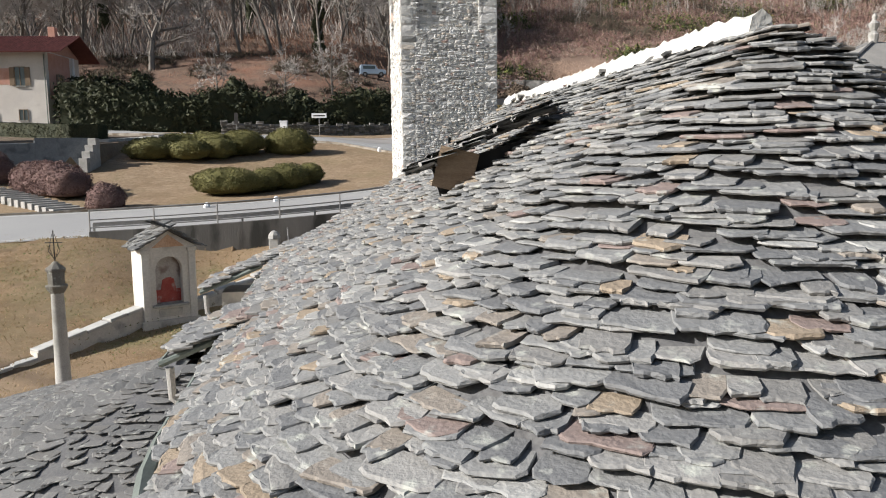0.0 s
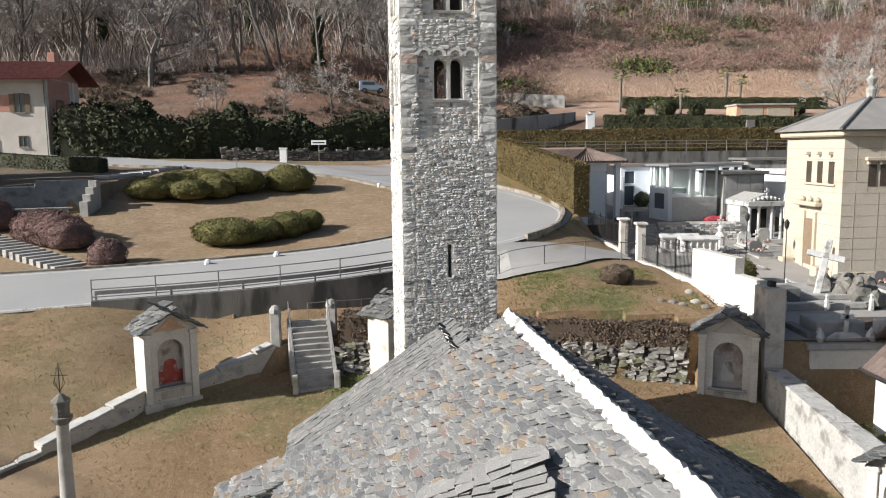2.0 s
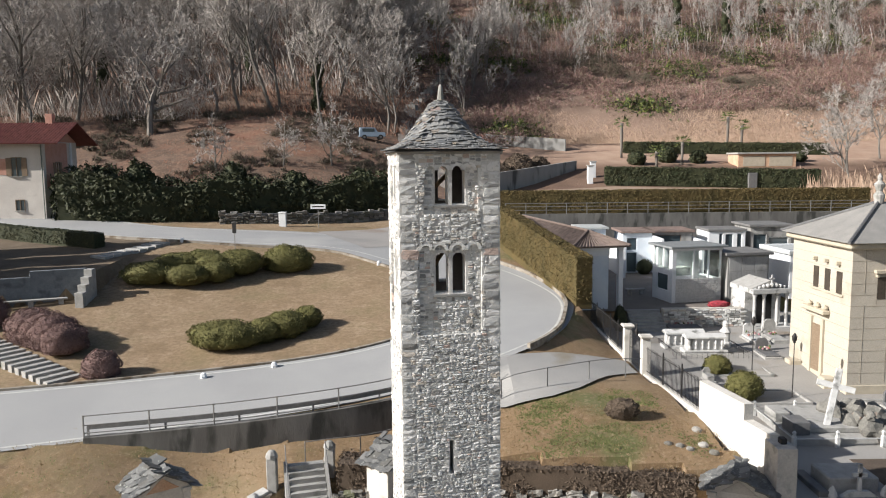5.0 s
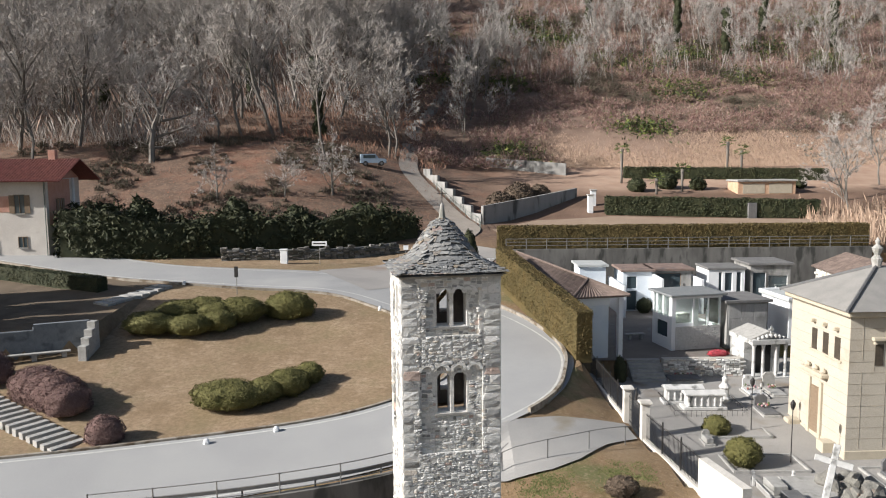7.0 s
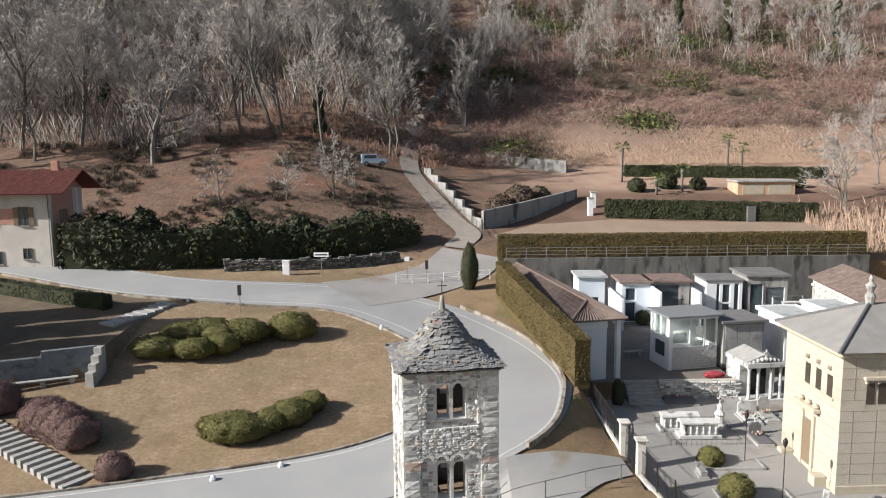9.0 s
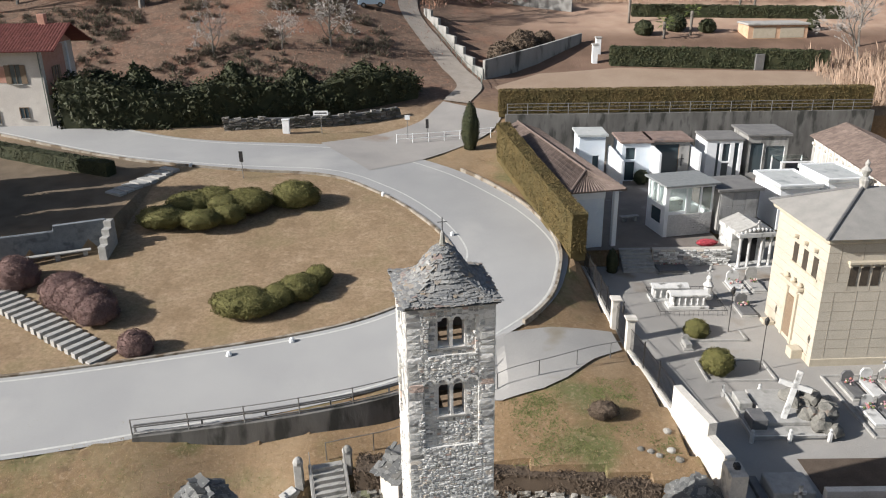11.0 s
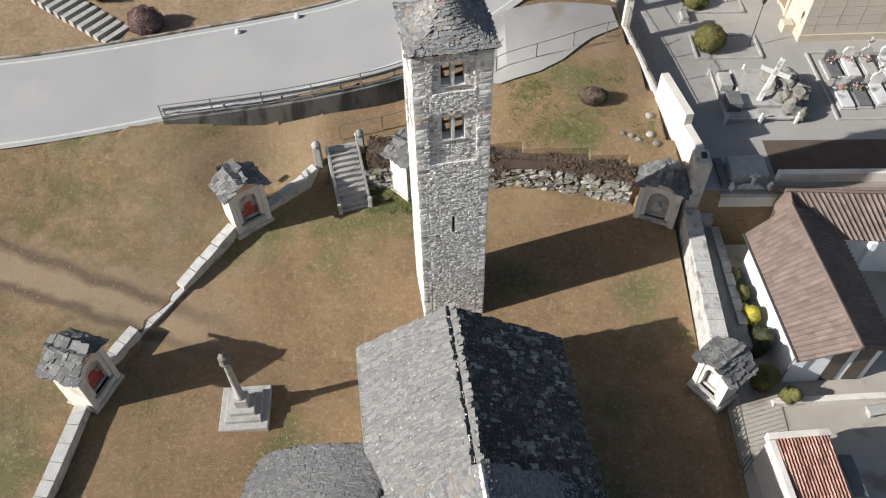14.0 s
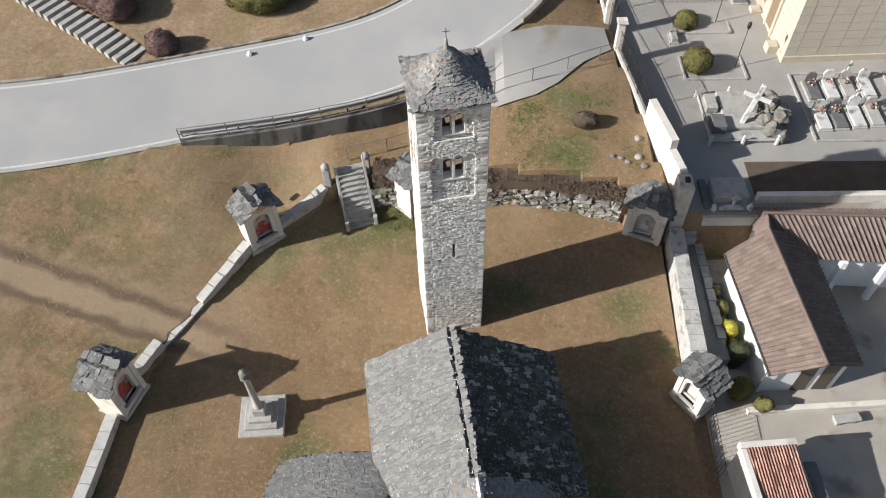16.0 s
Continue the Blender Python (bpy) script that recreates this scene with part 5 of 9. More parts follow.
def lay_bank():
    rng = random.Random(9)
    for p, nrm in sides(BANK):
        yaw = math.degrees(math.atan2(-nrm.x, nrm.y))
        z = yardz(p) - 0.4
        while z < 2.95:
            h = rng.uniform(0.14, 0.34)
            w = rng.uniform(0.26, 0.55)
            m = Matrix.Translation((p.x - nrm.x * 0.28 + rng.uniform(-0.16, 0.16), p.y - nrm.y * 0.28 + rng.uniform(-0.06, 0.06), z + h / 2)) @ pose(0, 0, 0, rng.uniform(-12, 12), rng.uniform(-22, 22), yaw) @ Matrix.Diagonal((w, 0.3, h, 1))
            bank_stones.put(rng.randrange(len(BLOCKS)), m, True)
            z += h * 0.85
    bank_stones.finish(bank, "mossy rubble", "rubble")


# ---- the outdoor steps ----
steps = thing("stone_steps", Matrix(), "straight flight of grey stone steps with steel handrails", "steps")
S0, S1 = Vector((-5.0, 29.75)), Vector((-5.72, 32.35))
sdir = (S1 - S0).normalized()
syaw = math.degrees(math.atan2(sdir.y, sdir.x)) - 90
SZ0, SZ1, NST = 1.45, 3.85, 12
for k in range(NST):
    z1 = SZ0 + (SZ1 - SZ0) * (k + 1) / NST
    c = S0.lerp(S1, k / NST)
    run = (S1 - S0).length / NST
    part("step", box(-0.72, 0.72, 0, run + 0.12, z1 - 0.4, z1, bevel=0.012, m=Matrix.Translation((c.x, c.y, 0)) @ pose(0, 0, 0, 0, 0, syaw)), M_granite, steps)
for s in (-1, 1):
    side = Vector((sdir.y, -sdir.x)) * 0.82 * s
    body = wall_along([S0 + side, S1 + side], 0.16, lambda u, p: SZ0 + 0.15 + (SZ1 - SZ0) * u, 0.8)
    part("string_wall", body, M_granite, steps)
    part("newel", box(-0.11, 0.11, -0.11, 0.11, 1.2, 2.3, bevel=0.02, m=Matrix.Translation((*(S0 + side), 0))), M_granite, steps, "granite newel block")
    hr = tube([(*(S0 + side), SZ0 + 0.75), (*(S1 + side), SZ1 + 0.85)], 0.02, seg=6)
    for u in (0.05, 0.5, 0.95):
        q = S0.lerp(S1, u) + side
        tube([(q.x, q.y, SZ0 + (SZ1 - SZ0) * u), (q.x, q.y, SZ0 + 0.78 + (SZ1 - SZ0 + 0.1) * u)], 0.018, seg=6, bm=hr)
    part("handrail", hr, M_metal, steps, "thin steel handrail")

# ---- the churchyard cross column ----
col = thing("cross_column", Matrix.Translation((-9.35, 18.4, 0.45)) @ pose(0, 0, 0, 0, 0, 4), "slender granite column with an iron cross on a stepped base", "column")
for k, (r, z0, z1) in enumerate(((1.1, -0.3, 0.2), (0.8, 0.2, 0.42), (0.55, 0.42, 0.66))):
    part("base_step", box(-r, r, -r, r, z0, z1, bevel=0.02), M_granite, col)
part("pedestal", box(-0.3, 0.3, -0.3, 0.3, 0.66, 1.25, bevel=0.03), M_granite, col)
part("shaft", lathe([(0.24, 1.25), (0.24, 1.32), (0.19, 1.36), (0.17, 2.4), (0.145, 3.95), (0.16, 3.98)], 14), M_granite, col, "tapered round shaft", True)
part("capital", lathe([(0.16, 3.97), (0.25, 4.1), (0.27, 4.16), (0.2, 4.19), (0.21, 4.5), (0.24, 4.53), (0.23, 4.58), (0.12, 4.66), (0.05, 4.74)], 8), M_bank, col, "eight-sided stone lantern capital")
xb = tube([(0, 0, 4.7), (0, 0, 5.5)], 0.014, seg=5)
tube([(-0.2, 0, 5.2), (0.2, 0, 5.2)], 0.012, seg=5, bm=xb)
for a in (-1, 1):
    tube([(0, 0, 4.8), (a * 0.14, 0, 5.0), (a * 0.08, 0, 5.15)], 0.008, seg=4, bm=xb)
    tube([(0, 0, 4.75), (a * 0.09, a * 0.05, 5.1), (a * 0.03, 0, 5.4)], 0.007, seg=4, bm=xb)
part("cross", xb, M_iron, col, "openwork iron cross")


# ---- houses ----
def tiled(root, name, a, b, c, d, material, parent_label, row=0.32, wave=0.22, lift=0.0):
    """A pitched roof face with rolled tiles: eave a to b, ridge d to c."""
    a, b, c, d = map(Vector, (a, b, c, d))
    n = (b - a).cross(d - a).normalized()
    if n.z < 0:
        n = -n
    bm = bmesh.new()
    base = [bm.verts.new(p - n * k) for k in (0, 0.1) for p in (a, b, c, d)]
    for q in ((0, 1, 2, 3), (7, 6, 5, 4), (0, 4, 5, 1), (1, 5, 6, 2), (2, 6, 7, 3), (3, 7, 4, 0)):
        bm.faces.new([base[i] for i in q])
    bmesh.ops.recalc_face_normals(bm, faces=bm.faces)
    face = part(name, bm, material, root, parent_label)
    bm = bmesh.new()
    rows = max(2, int((d - a).length / row))
    cols = max(2, int((b - a).length / wave))
    for r in range(rows):
        u0, u1 = r / rows, (r + 1.18) / rows
        for k in range(cols):
            v0, v1 = (k + 0.08) / cols, (k + 0.78) / cols

            def at(u, v, h):
                u = min(u, 1.0)
                return bm.verts.new(a.lerp(d, u).lerp(b.lerp(c, u), v) + n * h)

            vm = (v0 + v1) / 2
            q = [at(u0, v0, 0.012), at(u0, vm, 0.085), at(u0, v1, 0.012), at(u1, v0, 0.0), at(u1, vm, 0.055), at(u1, v1, 0.0)]
            bm.faces.new((q[0], q[1], q[4], q[3])), bm.faces.new((q[1], q[2], q[5], q[4])), bm.faces.new((q[0], q[2], q[1]))
    tagged(part("tiles", bm, material, face, "rows of rolled clay tiles"), kind="stuff")
    return face


def window(root, m, w, h, shutters=None, frame_mat=None, pane=None):
    """A window in a wall plane: x across, z up, y into the wall."""
    win = part("window", box(-w / 2, w / 2, -0.012, 0.03, 0, h, m=m), pane or M_glass, root)
    fm = frame_mat or M_wood
    fr = bmesh.new()
    for x0, x1, z0, z1 in ((-w / 2 - 0.06, -w / 2, -0.06, h + 0.06), (w / 2, w / 2 + 0.06, -0.06, h + 0.06), (-w / 2, w / 2, h, h + 0.06), (-0.03, 0.03, 0, h)):
        box(x0, x1, -0.05, 0.0, z0, z1, fr, m)
    part("frame", fr, fm, win)
    part("sill", box(-w / 2 - 0.12, w / 2 + 0.12, -0.14, 0.02, -0.12, -0.06, m=m), M_granite, win)
    if shutters:
        for s in (-1, 1):
            part("shutter", box(*sorted((s * (w / 2 + 0.07), s * (w + 0.06))), -0.06, -0.015, 0, h, m=m), shutters, win, "closed-back wooden shutter")
    return win


def farmhouse():
    root = thing("farmhouse", Matrix.Translation((-39.4, 78.6, 10.2)) @ pose(0, 0, 0, 0, 0, 3), "two-storey plastered house with a red tiled roof", "house")
    W, D, H = 10.0, 8.0, 8.3
    part("wall", box(-W, 0, 0, D, -1.5, H), M_house, root, "stained white plaster walls")
    part("brick_band", box(-W + 0.4, -3.4, -0.03, 0, 5.0, 6.6), M_brick, root, "band of exposed pink brick")
    part("loggia", box(-0.03, 0.03, 0.5, 5.5, 3.6, H - 0.1), M_brick, root, "pink rendered upper gable wall")
    part("corner_pillar", box(-0.25, 0.12, 6.2, 6.6, 3.6, H, bevel=0.02), M_white, root)
    tiled(root, "roof", (-W - 0.8, -1.2, H - 0.2), (1.9, -1.2, H - 0.2), (1.9, D / 2, H + 2.0), (-W - 0.8, D / 2, H + 2.0), M_tile_red, "red tiled roof slope", 0.4, 0.3)
    tiled(root, "roof", (1.9, D + 1.2, H - 0.2), (-W - 0.8, D + 1.2, H - 0.2), (-W - 0.8, D / 2, H + 2.0), (1.9, D / 2, H + 2.0), M_tile_red, "red tiled roof slope", 0.4, 0.3)
    part("gable", extrude_profile([(0, H), (D, H), (D / 2, H + 1.8)], -0.02, 0.02, m=pose(0, 0, 0, 0, 0, 90)), M_brick, root, "gable in the roof's shade")
    part("chimney", box(-1.2, -0.5, D / 2 - 0.3, D / 2 + 0.4, H + 1.5, H + 2.9, bevel=0.02), M_brick, root)
    for x, z, w, h in ((-2.6, 4.9, 0.95, 1.8), (-6.2, 4.9, 0.95, 1.8), (-2.5, 1.5, 0.8, 1.0), (-5.4, 1.0, 0.8, 1.2)):
        window(root, Matrix.Translation((x, -0.02, z)), w, h, M_wood if z > 4 else None)
    window(root, Matrix.Translation((0.04, 3.0, 4.6)) @ pose(0, 0, 0, 0, 0, 90), 0.9, 1.6, M_wood)
    part("downpipe", tube([(-0.15, -0.08, 0), (-0.15, -0.08, H - 0.3)], 0.05, seg=6), M_copper, root)


farmhouse()


M_course = mat("render_joint", (0.33, 0.295, 0.24), (0.37, 0.33, 0.27), 1.0, 0.92, 0.1, 20)


def villa():
    root = thing("yellow_chapel_building", Matrix.Translation((21.45, 41.4, 3.4)) @ pose(0, 0, 0, 0, 0, 2), "tall cream-yellow rendered building with a hipped slate roof", "building")
    L, W, H = 6.3, 11.0, 8.4
    part("wall", box(0, W, 0, L, -0.5, H), M_yellow, root, "cream-yellow rendered walls")
    part("plinth", box(-0.06, W + 0.06, -0.06, L + 0.06, -0.5, 0.75, bevel=0.03), M_cream, root, "grey-cream stone plinth")
    for z in (7.4, 6.8, 6.2, 5.6, 5.0, 4.4, 3.8, 3.2, 2.6, 2.0, 1.4):
        part("course", box(-0.012, W + 0.012, -0.012, L + 0.012, z, z + 0.022), M_course, root, "shallow rendered joint line")
    part("cornice", box(-0.35, W + 0.35, -0.35, L + 0.35, H - 0.35, H, bevel=0.08), M_cream, root, "moulded cornice")
    rb = bmesh.new()
    o = 0.55
    base = [rb.verts.new(v) for v in ((-o, -o, H), (W + o, -o, H), (W + o, L + o, H), (-o, L + o, H))]
    top = [rb.verts.new(v) for v in ((L / 2, L / 2, H + 1.9), (W - L / 2, L / 2, H + 1.9))]
    for f in ((0, 1, 5, 4), (1, 2, 5), (2, 3, 4, 5), (3, 0, 4), (3, 2, 1, 0)):
        rb.faces.new([(base + top)[i] for i in f])
    part("roof", rb, M_flat_roof_slate, root, "hipped grey slate roof")
    for k in range(4):
        a = ((-o, -o), (W + o, -o), (W + o, L + o), (-o, L + o))[k]
        b = ((L / 2, L / 2), (W - L / 2, L / 2), (W - L / 2, L / 2), (L / 2, L / 2))[k]
        part("hip_ridge", tube([(a[0], a[1], H + 0.04), (b[0], b[1], H + 1.94)], 0.09, seg=6), M_dark_stone, root)
    part("finial", lathe([(0.22, H + 1.8), (0.3, H + 2.3), (0.15, H + 2.5), (0.3, H + 2.9), (0.1, H + 3.1), (0.14, H + 3.3), (0.03, H + 3.5)], 10, m=Matrix.Translation((L / 2, L / 2, 0))), M_granite, root, "stone finial on the roof")
    Lf = pose(0, 0, 0, 0, 0, -90)
    for y in (1.15, 2.35, 3.55):
        part("window", box(-0.03, 0.0, y - 0.27, y + 0.27, 5.5, 6.7), M_dark_glass, root, "narrow dark window")
        part("bracket", box(-0.28, 0, y - 0.1, y + 0.1, 7.05, 7.25, bevel=0.03), M_cream, root)
    part("sill", box(-0.1, 0, 0.7, 4.0, 5.36, 5.48, bevel=0.02), M_cream, root)
    door = part("doorway", box(-0.05, 0.0, 2.65, 3.65, 0.0, 3.4), M_wood, root, "tall narrow doorway")
    part("door_frame", box(-0.14, -0.0, 2.4, 2.65, 0, 3.8, bevel=0.02), M_cream, door)
    part("door_frame", box(-0.14, -0.0, 3.65, 3.9, 0, 3.8, bevel=0.02), M_cream, door)
    part("hood", box(-0.45, 0.0, 1.9, 4.4, 4.15, 4.4, bevel=0.05), M_cream, door)
    for y in (2.15, 3.0, 3.85):
        part("relief", lathe([(0.16, 0), (0.2, 0.12), (0.06, 0.3)], 8, m=Matrix.Translation((-0.2, y, 4.4))), M_cream, door)
    for z in np.arange(0.9, 7.9, 0.6):
        for k in range(8):
            x = 0.7 + 1.3 * k + 0.65 * (round(z / 0.6) % 2)
            part("joint", box(x, x + 0.022, -0.013, -0.001, z, z + 0.58), M_course, root)
    for x in (1.6, 2.25, 2.9, 6.6, 7.25, 7.9):
        part("window", box(x - 0.22, x + 0.22, -0.03, 0.0, 5.4, 6.55), M_dark_glass, root, "narrow dark window")
    for x in (1.15, 6.15):
        part("window_hood", box(x, x + 2.2, -0.25, 0, 6.75, 6.95, bevel=0.03), M_cream, root)
        for k in range(4):
            part("bracket", box(x + 0.1 + 0.64 * k, x + 0.24 + 0.64 * k, -0.18, 0, 6.55, 6.75, bevel=0.02), M_cream, root)
    for y in (1.2, 5.0):
        part("base_block", box(-0.75, -0.06, y - 0.35, y + 0.35, -0.4, 0.9, bevel=0.03), M_cream, root, "stone block beside the door")


M_flat_roof_slate = mat("villa_slate", (0.21, 0.205, 0.195), (0.27, 0.26, 0.245), 1.2, 0.85, 0.3, 30)
M_dark_glass = mat("dark_window", (0.05, 0.042, 0.035), (0.08, 0.065, 0.05), 2, 0.3, 0.0, 10)
villa()


def barn():
    root = thing("parish_barn", Matrix(), "long white building with brown tiled roofs", "building")
    part("wall", prism([(15.65, 19.85), (19.5, 20.05), (19.2, 27.2), (15.1, 26.2)], -0.4, 3.05), M_white, root, "white rendered walls")
    part("gable_end", extrude_profile([(-1.75, 3.04), (2.05, 3.04), (-0.1, 4.6)], 0, 0.2, m=Matrix.Translation((17.4, 19.85, 0)) @ pose(0, 0, 0, 0, 0, 3)), M_white, root, "white gable end")
    tiled(root, "roof", (15.25, 19.1, 3.15), (14.65, 26.35, 3.25), (16.5, 26.75, 4.85), (17.15, 18.7, 4.8), M_tile_brown, "brown tiled roof slope", 0.33, 0.25)
    tiled(root, "roof", (16.4, 28.1, 3.6), (16.42, 27.0, 3.35), (16.6, 26.75, 4.84), (16.9, 28.2, 4.7), M_tile_brown, "short tiled return of the roof", 0.33, 0.25)
    tiled(root, "roof", (19.3, 27.4, 3.2), (19.75, 19.6, 3.15), (17.15, 18.7, 4.8), (16.5, 26.75, 4.85), M_tile_brown, "brown tiled roof slope", 0.33, 0.25)
    tiled(root, "roof", (17.8, 25.9, 3.35), (31.0, 25.0, 3.35), (31.0, 27.2, 4.65), (16.6, 27.9, 4.65), M_tile_brown, "brown tiled cross wing roof", 0.33, 0.25)
    tiled(root, "roof", (31.0, 28.9, 3.5), (16.6, 29.3, 3.5), (16.6, 27.9, 4.65), (31.0, 27.2, 4.65), M_tile_brown, "brown tiled cross wing roof", 0.33, 0.25)
    part("wing_wall", prism([(19.6, 26.6), (31, 25.8), (31, 28.6), (17.0, 29.0), (17.0, 27.2)], -0.3, 3.3), M_white, root)
    for k in range(5):
        part("porch_post", box(20.6 + 2.3 * k, 20.9 + 2.3 * k, 25.55 - 0.15 * k, 25.85 - 0.15 * k, 0, 3.3), M_white, root)
    part("hip_ridge", tube([(17.15, 18.7, 4.86), (16.5, 26.75, 4.92)], 0.1, seg=6), M_tile_brown, root)
    part("hip_ridge", tube([(16.6, 27.9, 4.7), (31.0, 27.2, 4.7)], 0.1, seg=6), M_tile_brown, root)
    part("gutter", tube([(15.2, 19.1, 3.1), (14.6, 26.35, 3.2), (16.4, 27.05, 3.3)], 0.07, seg=6), M_iron, root)
    # portico openings: their inner shade is painted as flat dark panels
    for x in (17.7, 18.8):
        part("window", box(x - 0.36, x + 0.36, -0.02, 0.02, 0.1, 2.75, m=Matrix.Translation((0, 19.93 + 0.03 * (x - 17.7), 0))), M_dark_glass, root, "flat dark panel for the shade of a portico opening between white piers")
    part("downpipe", tube([(15.3, 19.6, 0), (15.35, 19.55, 3.0)], 0.04, seg=6), M_metal, root)


barn()
kiosk = thing("tiled_outbuilding", Matrix.Translation((14.35, 14.55, 0)) @ pose(0, 0, 0, 0, 0, 4), "small plastered outbuilding with a worn orange tiled roof", "outbuilding")
part("wall", box(-1.0, 1.35, -2.4, 1.35, -0.3, 2.35), M_limewash, kiosk)
part("eave_slab", box(1.5, 2.1, -1.2, 0.6, 2.2, 2.3, bevel=0.02, m=pose(0, 0, 0, 0, 6, 0)), M_dark_stone, kiosk, "dark stone slab beside the roof")
part("parapet", box(-1.15, -0.85, -2.5, 1.19, 2.35, 2.7, bevel=0.03), M_limewash, kiosk)
part("parapet", box(-1.15, 1.5, 1.2, 1.5, 2.36, 2.78, bevel=0.03), M_limewash, kiosk)
tiled(kiosk, "roof", (-0.85, -2.4, 2.38), (1.4, -2.4, 2.38), (1.4, 1.2, 2.7), (-0.85, 1.2, 2.7), M_tile_mixed, "patched orange clay tiles", 0.3, 0.14)

# ---- plants ----
def leaf_cloud(points, normals, size, rng, spread=0.6):
    """Small leaf triangles pairs at points, turned loosely along the normals."""
    V, F = [], []
    for p, n in zip(points, normals):
        d = (Vector(n) + Vector((rng.uniform(-1, 1), rng.uniform(-1, 1), rng.uniform(-1, 1))) * spread).normalized()
        u = d.orthogonal().normalized()
        a = rng.uniform(0, 6.28)
        v = d.cross(u)
        e1 = (u * math.cos(a) + v * math.sin(a)) * size * rng.uniform(0.6, 1.4)
        e2 = (v * math.cos(a) - u * math.sin(a)) * size * rng.uniform(0.4, 0.9)
        q = Vector(p)
        i = len(V)
        V += [q - e1, q + e2 * 0.6, q + e1, q - e2 * 0.6]
        F.append((i, i + 1, i + 2, i + 3))
    return V, F


def bumpy(v, s, k=0):
    return noise.noise((v[0] * s, v[1] * s, v[2] * s + k))


def bush(name, lumps, base, material, label, category, leaf=0.07, density=170, seed=1, group="", core=None, twiggy=False):
    """A clipped or rounded bush: lumps (x, y, z, rx, ry, rz) over a dark core, with a skin of leaves."""
    rng = random.Random(seed)
    root = thing(name, Matrix.Translation(base), label, category, group)
    P, N = [], []
    for x, y, z, rx, ry, rz in lumps:
        bm = bmesh.new()
        r = bmesh.ops.create_icosphere(bm, subdivisions=3, radius=1.0)
        for v in r["verts"]:
            d = v.co.normalized()
            k = 0.92 + 0.16 * bumpy(d, 2.3, x) + 0.07 * bumpy(d, 5.5, y)
            v.co = Vector((x + d.x * rx * k, y + d.y * ry * k, max(-0.15, z + d.z * rz * k)))
        part("lump", bm, core or material, root, smooth=True)
        area = 4 * math.pi * ((rx * ry) ** 1.6 / 3 + (rx * rz) ** 1.6 / 3 + (ry * rz) ** 1.6 / 3) ** (1 / 1.6)
        for _ in range(int(area * density)):
            d = Vector((rng.gauss(0, 1), rng.gauss(0, 1), rng.gauss(0, 1))).normalized()
            k = 0.95 + 0.16 * bumpy(d, 2.3, x) + 0.07 * bumpy(d, 5.5, y) + rng.uniform(-0.03, 0.06)
            p = (x + d.x * rx * k, y + d.y * ry * k, z + d.z * rz * k)
            if p[2] > -0.05:
                P.append(p), N.append((d.x / rx, d.y / ry, d.z / rz))
    V, F = leaf_cloud(P, N, leaf, rng, 1.6 if twiggy else 0.9)
    lv = raw_ob("foliage" if not twiggy else "twig_tangle", V, F, material)
    lv.parent = root
    tagged(lv, kind="stuff")
    return root


def hedge(line, width, height, base, material, label, leaf=0.09, density=90, seed=1, shag=0.06, top=None):
    """A hedge along a plan line: a soft box with a skin of leaves."""
    rng = random.Random(seed)
    pts = [Vector(p) for p in line]
    if len(pts) == 2:
        n = max(4, int((pts[1] - pts[0]).length / 1.0))
        pts = [pts[0].lerp(pts[1], k / n) for k in range(n + 1)]
    else:
        pts = centre_line(pts, 1.0)
    root = thing("hedge", Matrix(), label, "hedge")
    bs = base if callable(base) else (lambda p: base)
    hh = top if top else (lambda u: height)
    body = wall_along(pts, width * 0.94, lambda u, p: bs(p) + hh(u) * 0.98, lambda u, p: bs(p) - 0.5)
    part("core", body, material, root)
    P, N = [], []
    sd = sides(pts)
    for i, ((a, na), (b, nb)) in enumerate(zip(sd, sd[1:])):
        L = (b - a).length
        u = i / (len(sd) - 1)
        h = hh(u)
        for _ in range(int(L * (2 * h + width) * density)):
            t = rng.random()
            c, nr = a.lerp(b, t), na.lerp(nb, t)
            r = rng.uniform(0, 2 * h + width)
            w = bumpy((c.x, c.y, r), 0.9) * shag * 1.5 + rng.uniform(-shag, shag) * 0.6
            if r < h:
                q, nn = (c + nr * (width / 2 + w), r), (nr.x, nr.y, 0.25)
            elif r < 2 * h:
                q, nn = (c - nr * (width / 2 + w), r - h), (-nr.x, -nr.y, 0.25)
            else:
                q, nn = (c + nr * (r - 2 * h - width / 2), h + w), (0, 0, 1)
            P.append((q[0].x, q[0].y, bs(c) + q[1])), N.append(nn)
    for e, s in ((sd[0], -1), (sd[-1], 1)):
        h = hh(0 if s < 0 else 1)
        d = Vector((e[1].y, -e[1].x)) * s
        for _ in range(int(width * h * density)):
            c = e[0] + e[1] * rng.uniform(-width / 2, width / 2) + d * rng.uniform(0, shag)
            P.append((c.x, c.y, bs(e[0]) + rng.uniform(0, h))), N.append((d.x, d.y, 0.2))
    V, F = leaf_cloud(P, N, leaf, rng, 0.9)
    lv = raw_ob("foliage", V, F, material)
    lv.parent = root
    tagged(lv, kind="stuff")
    return root


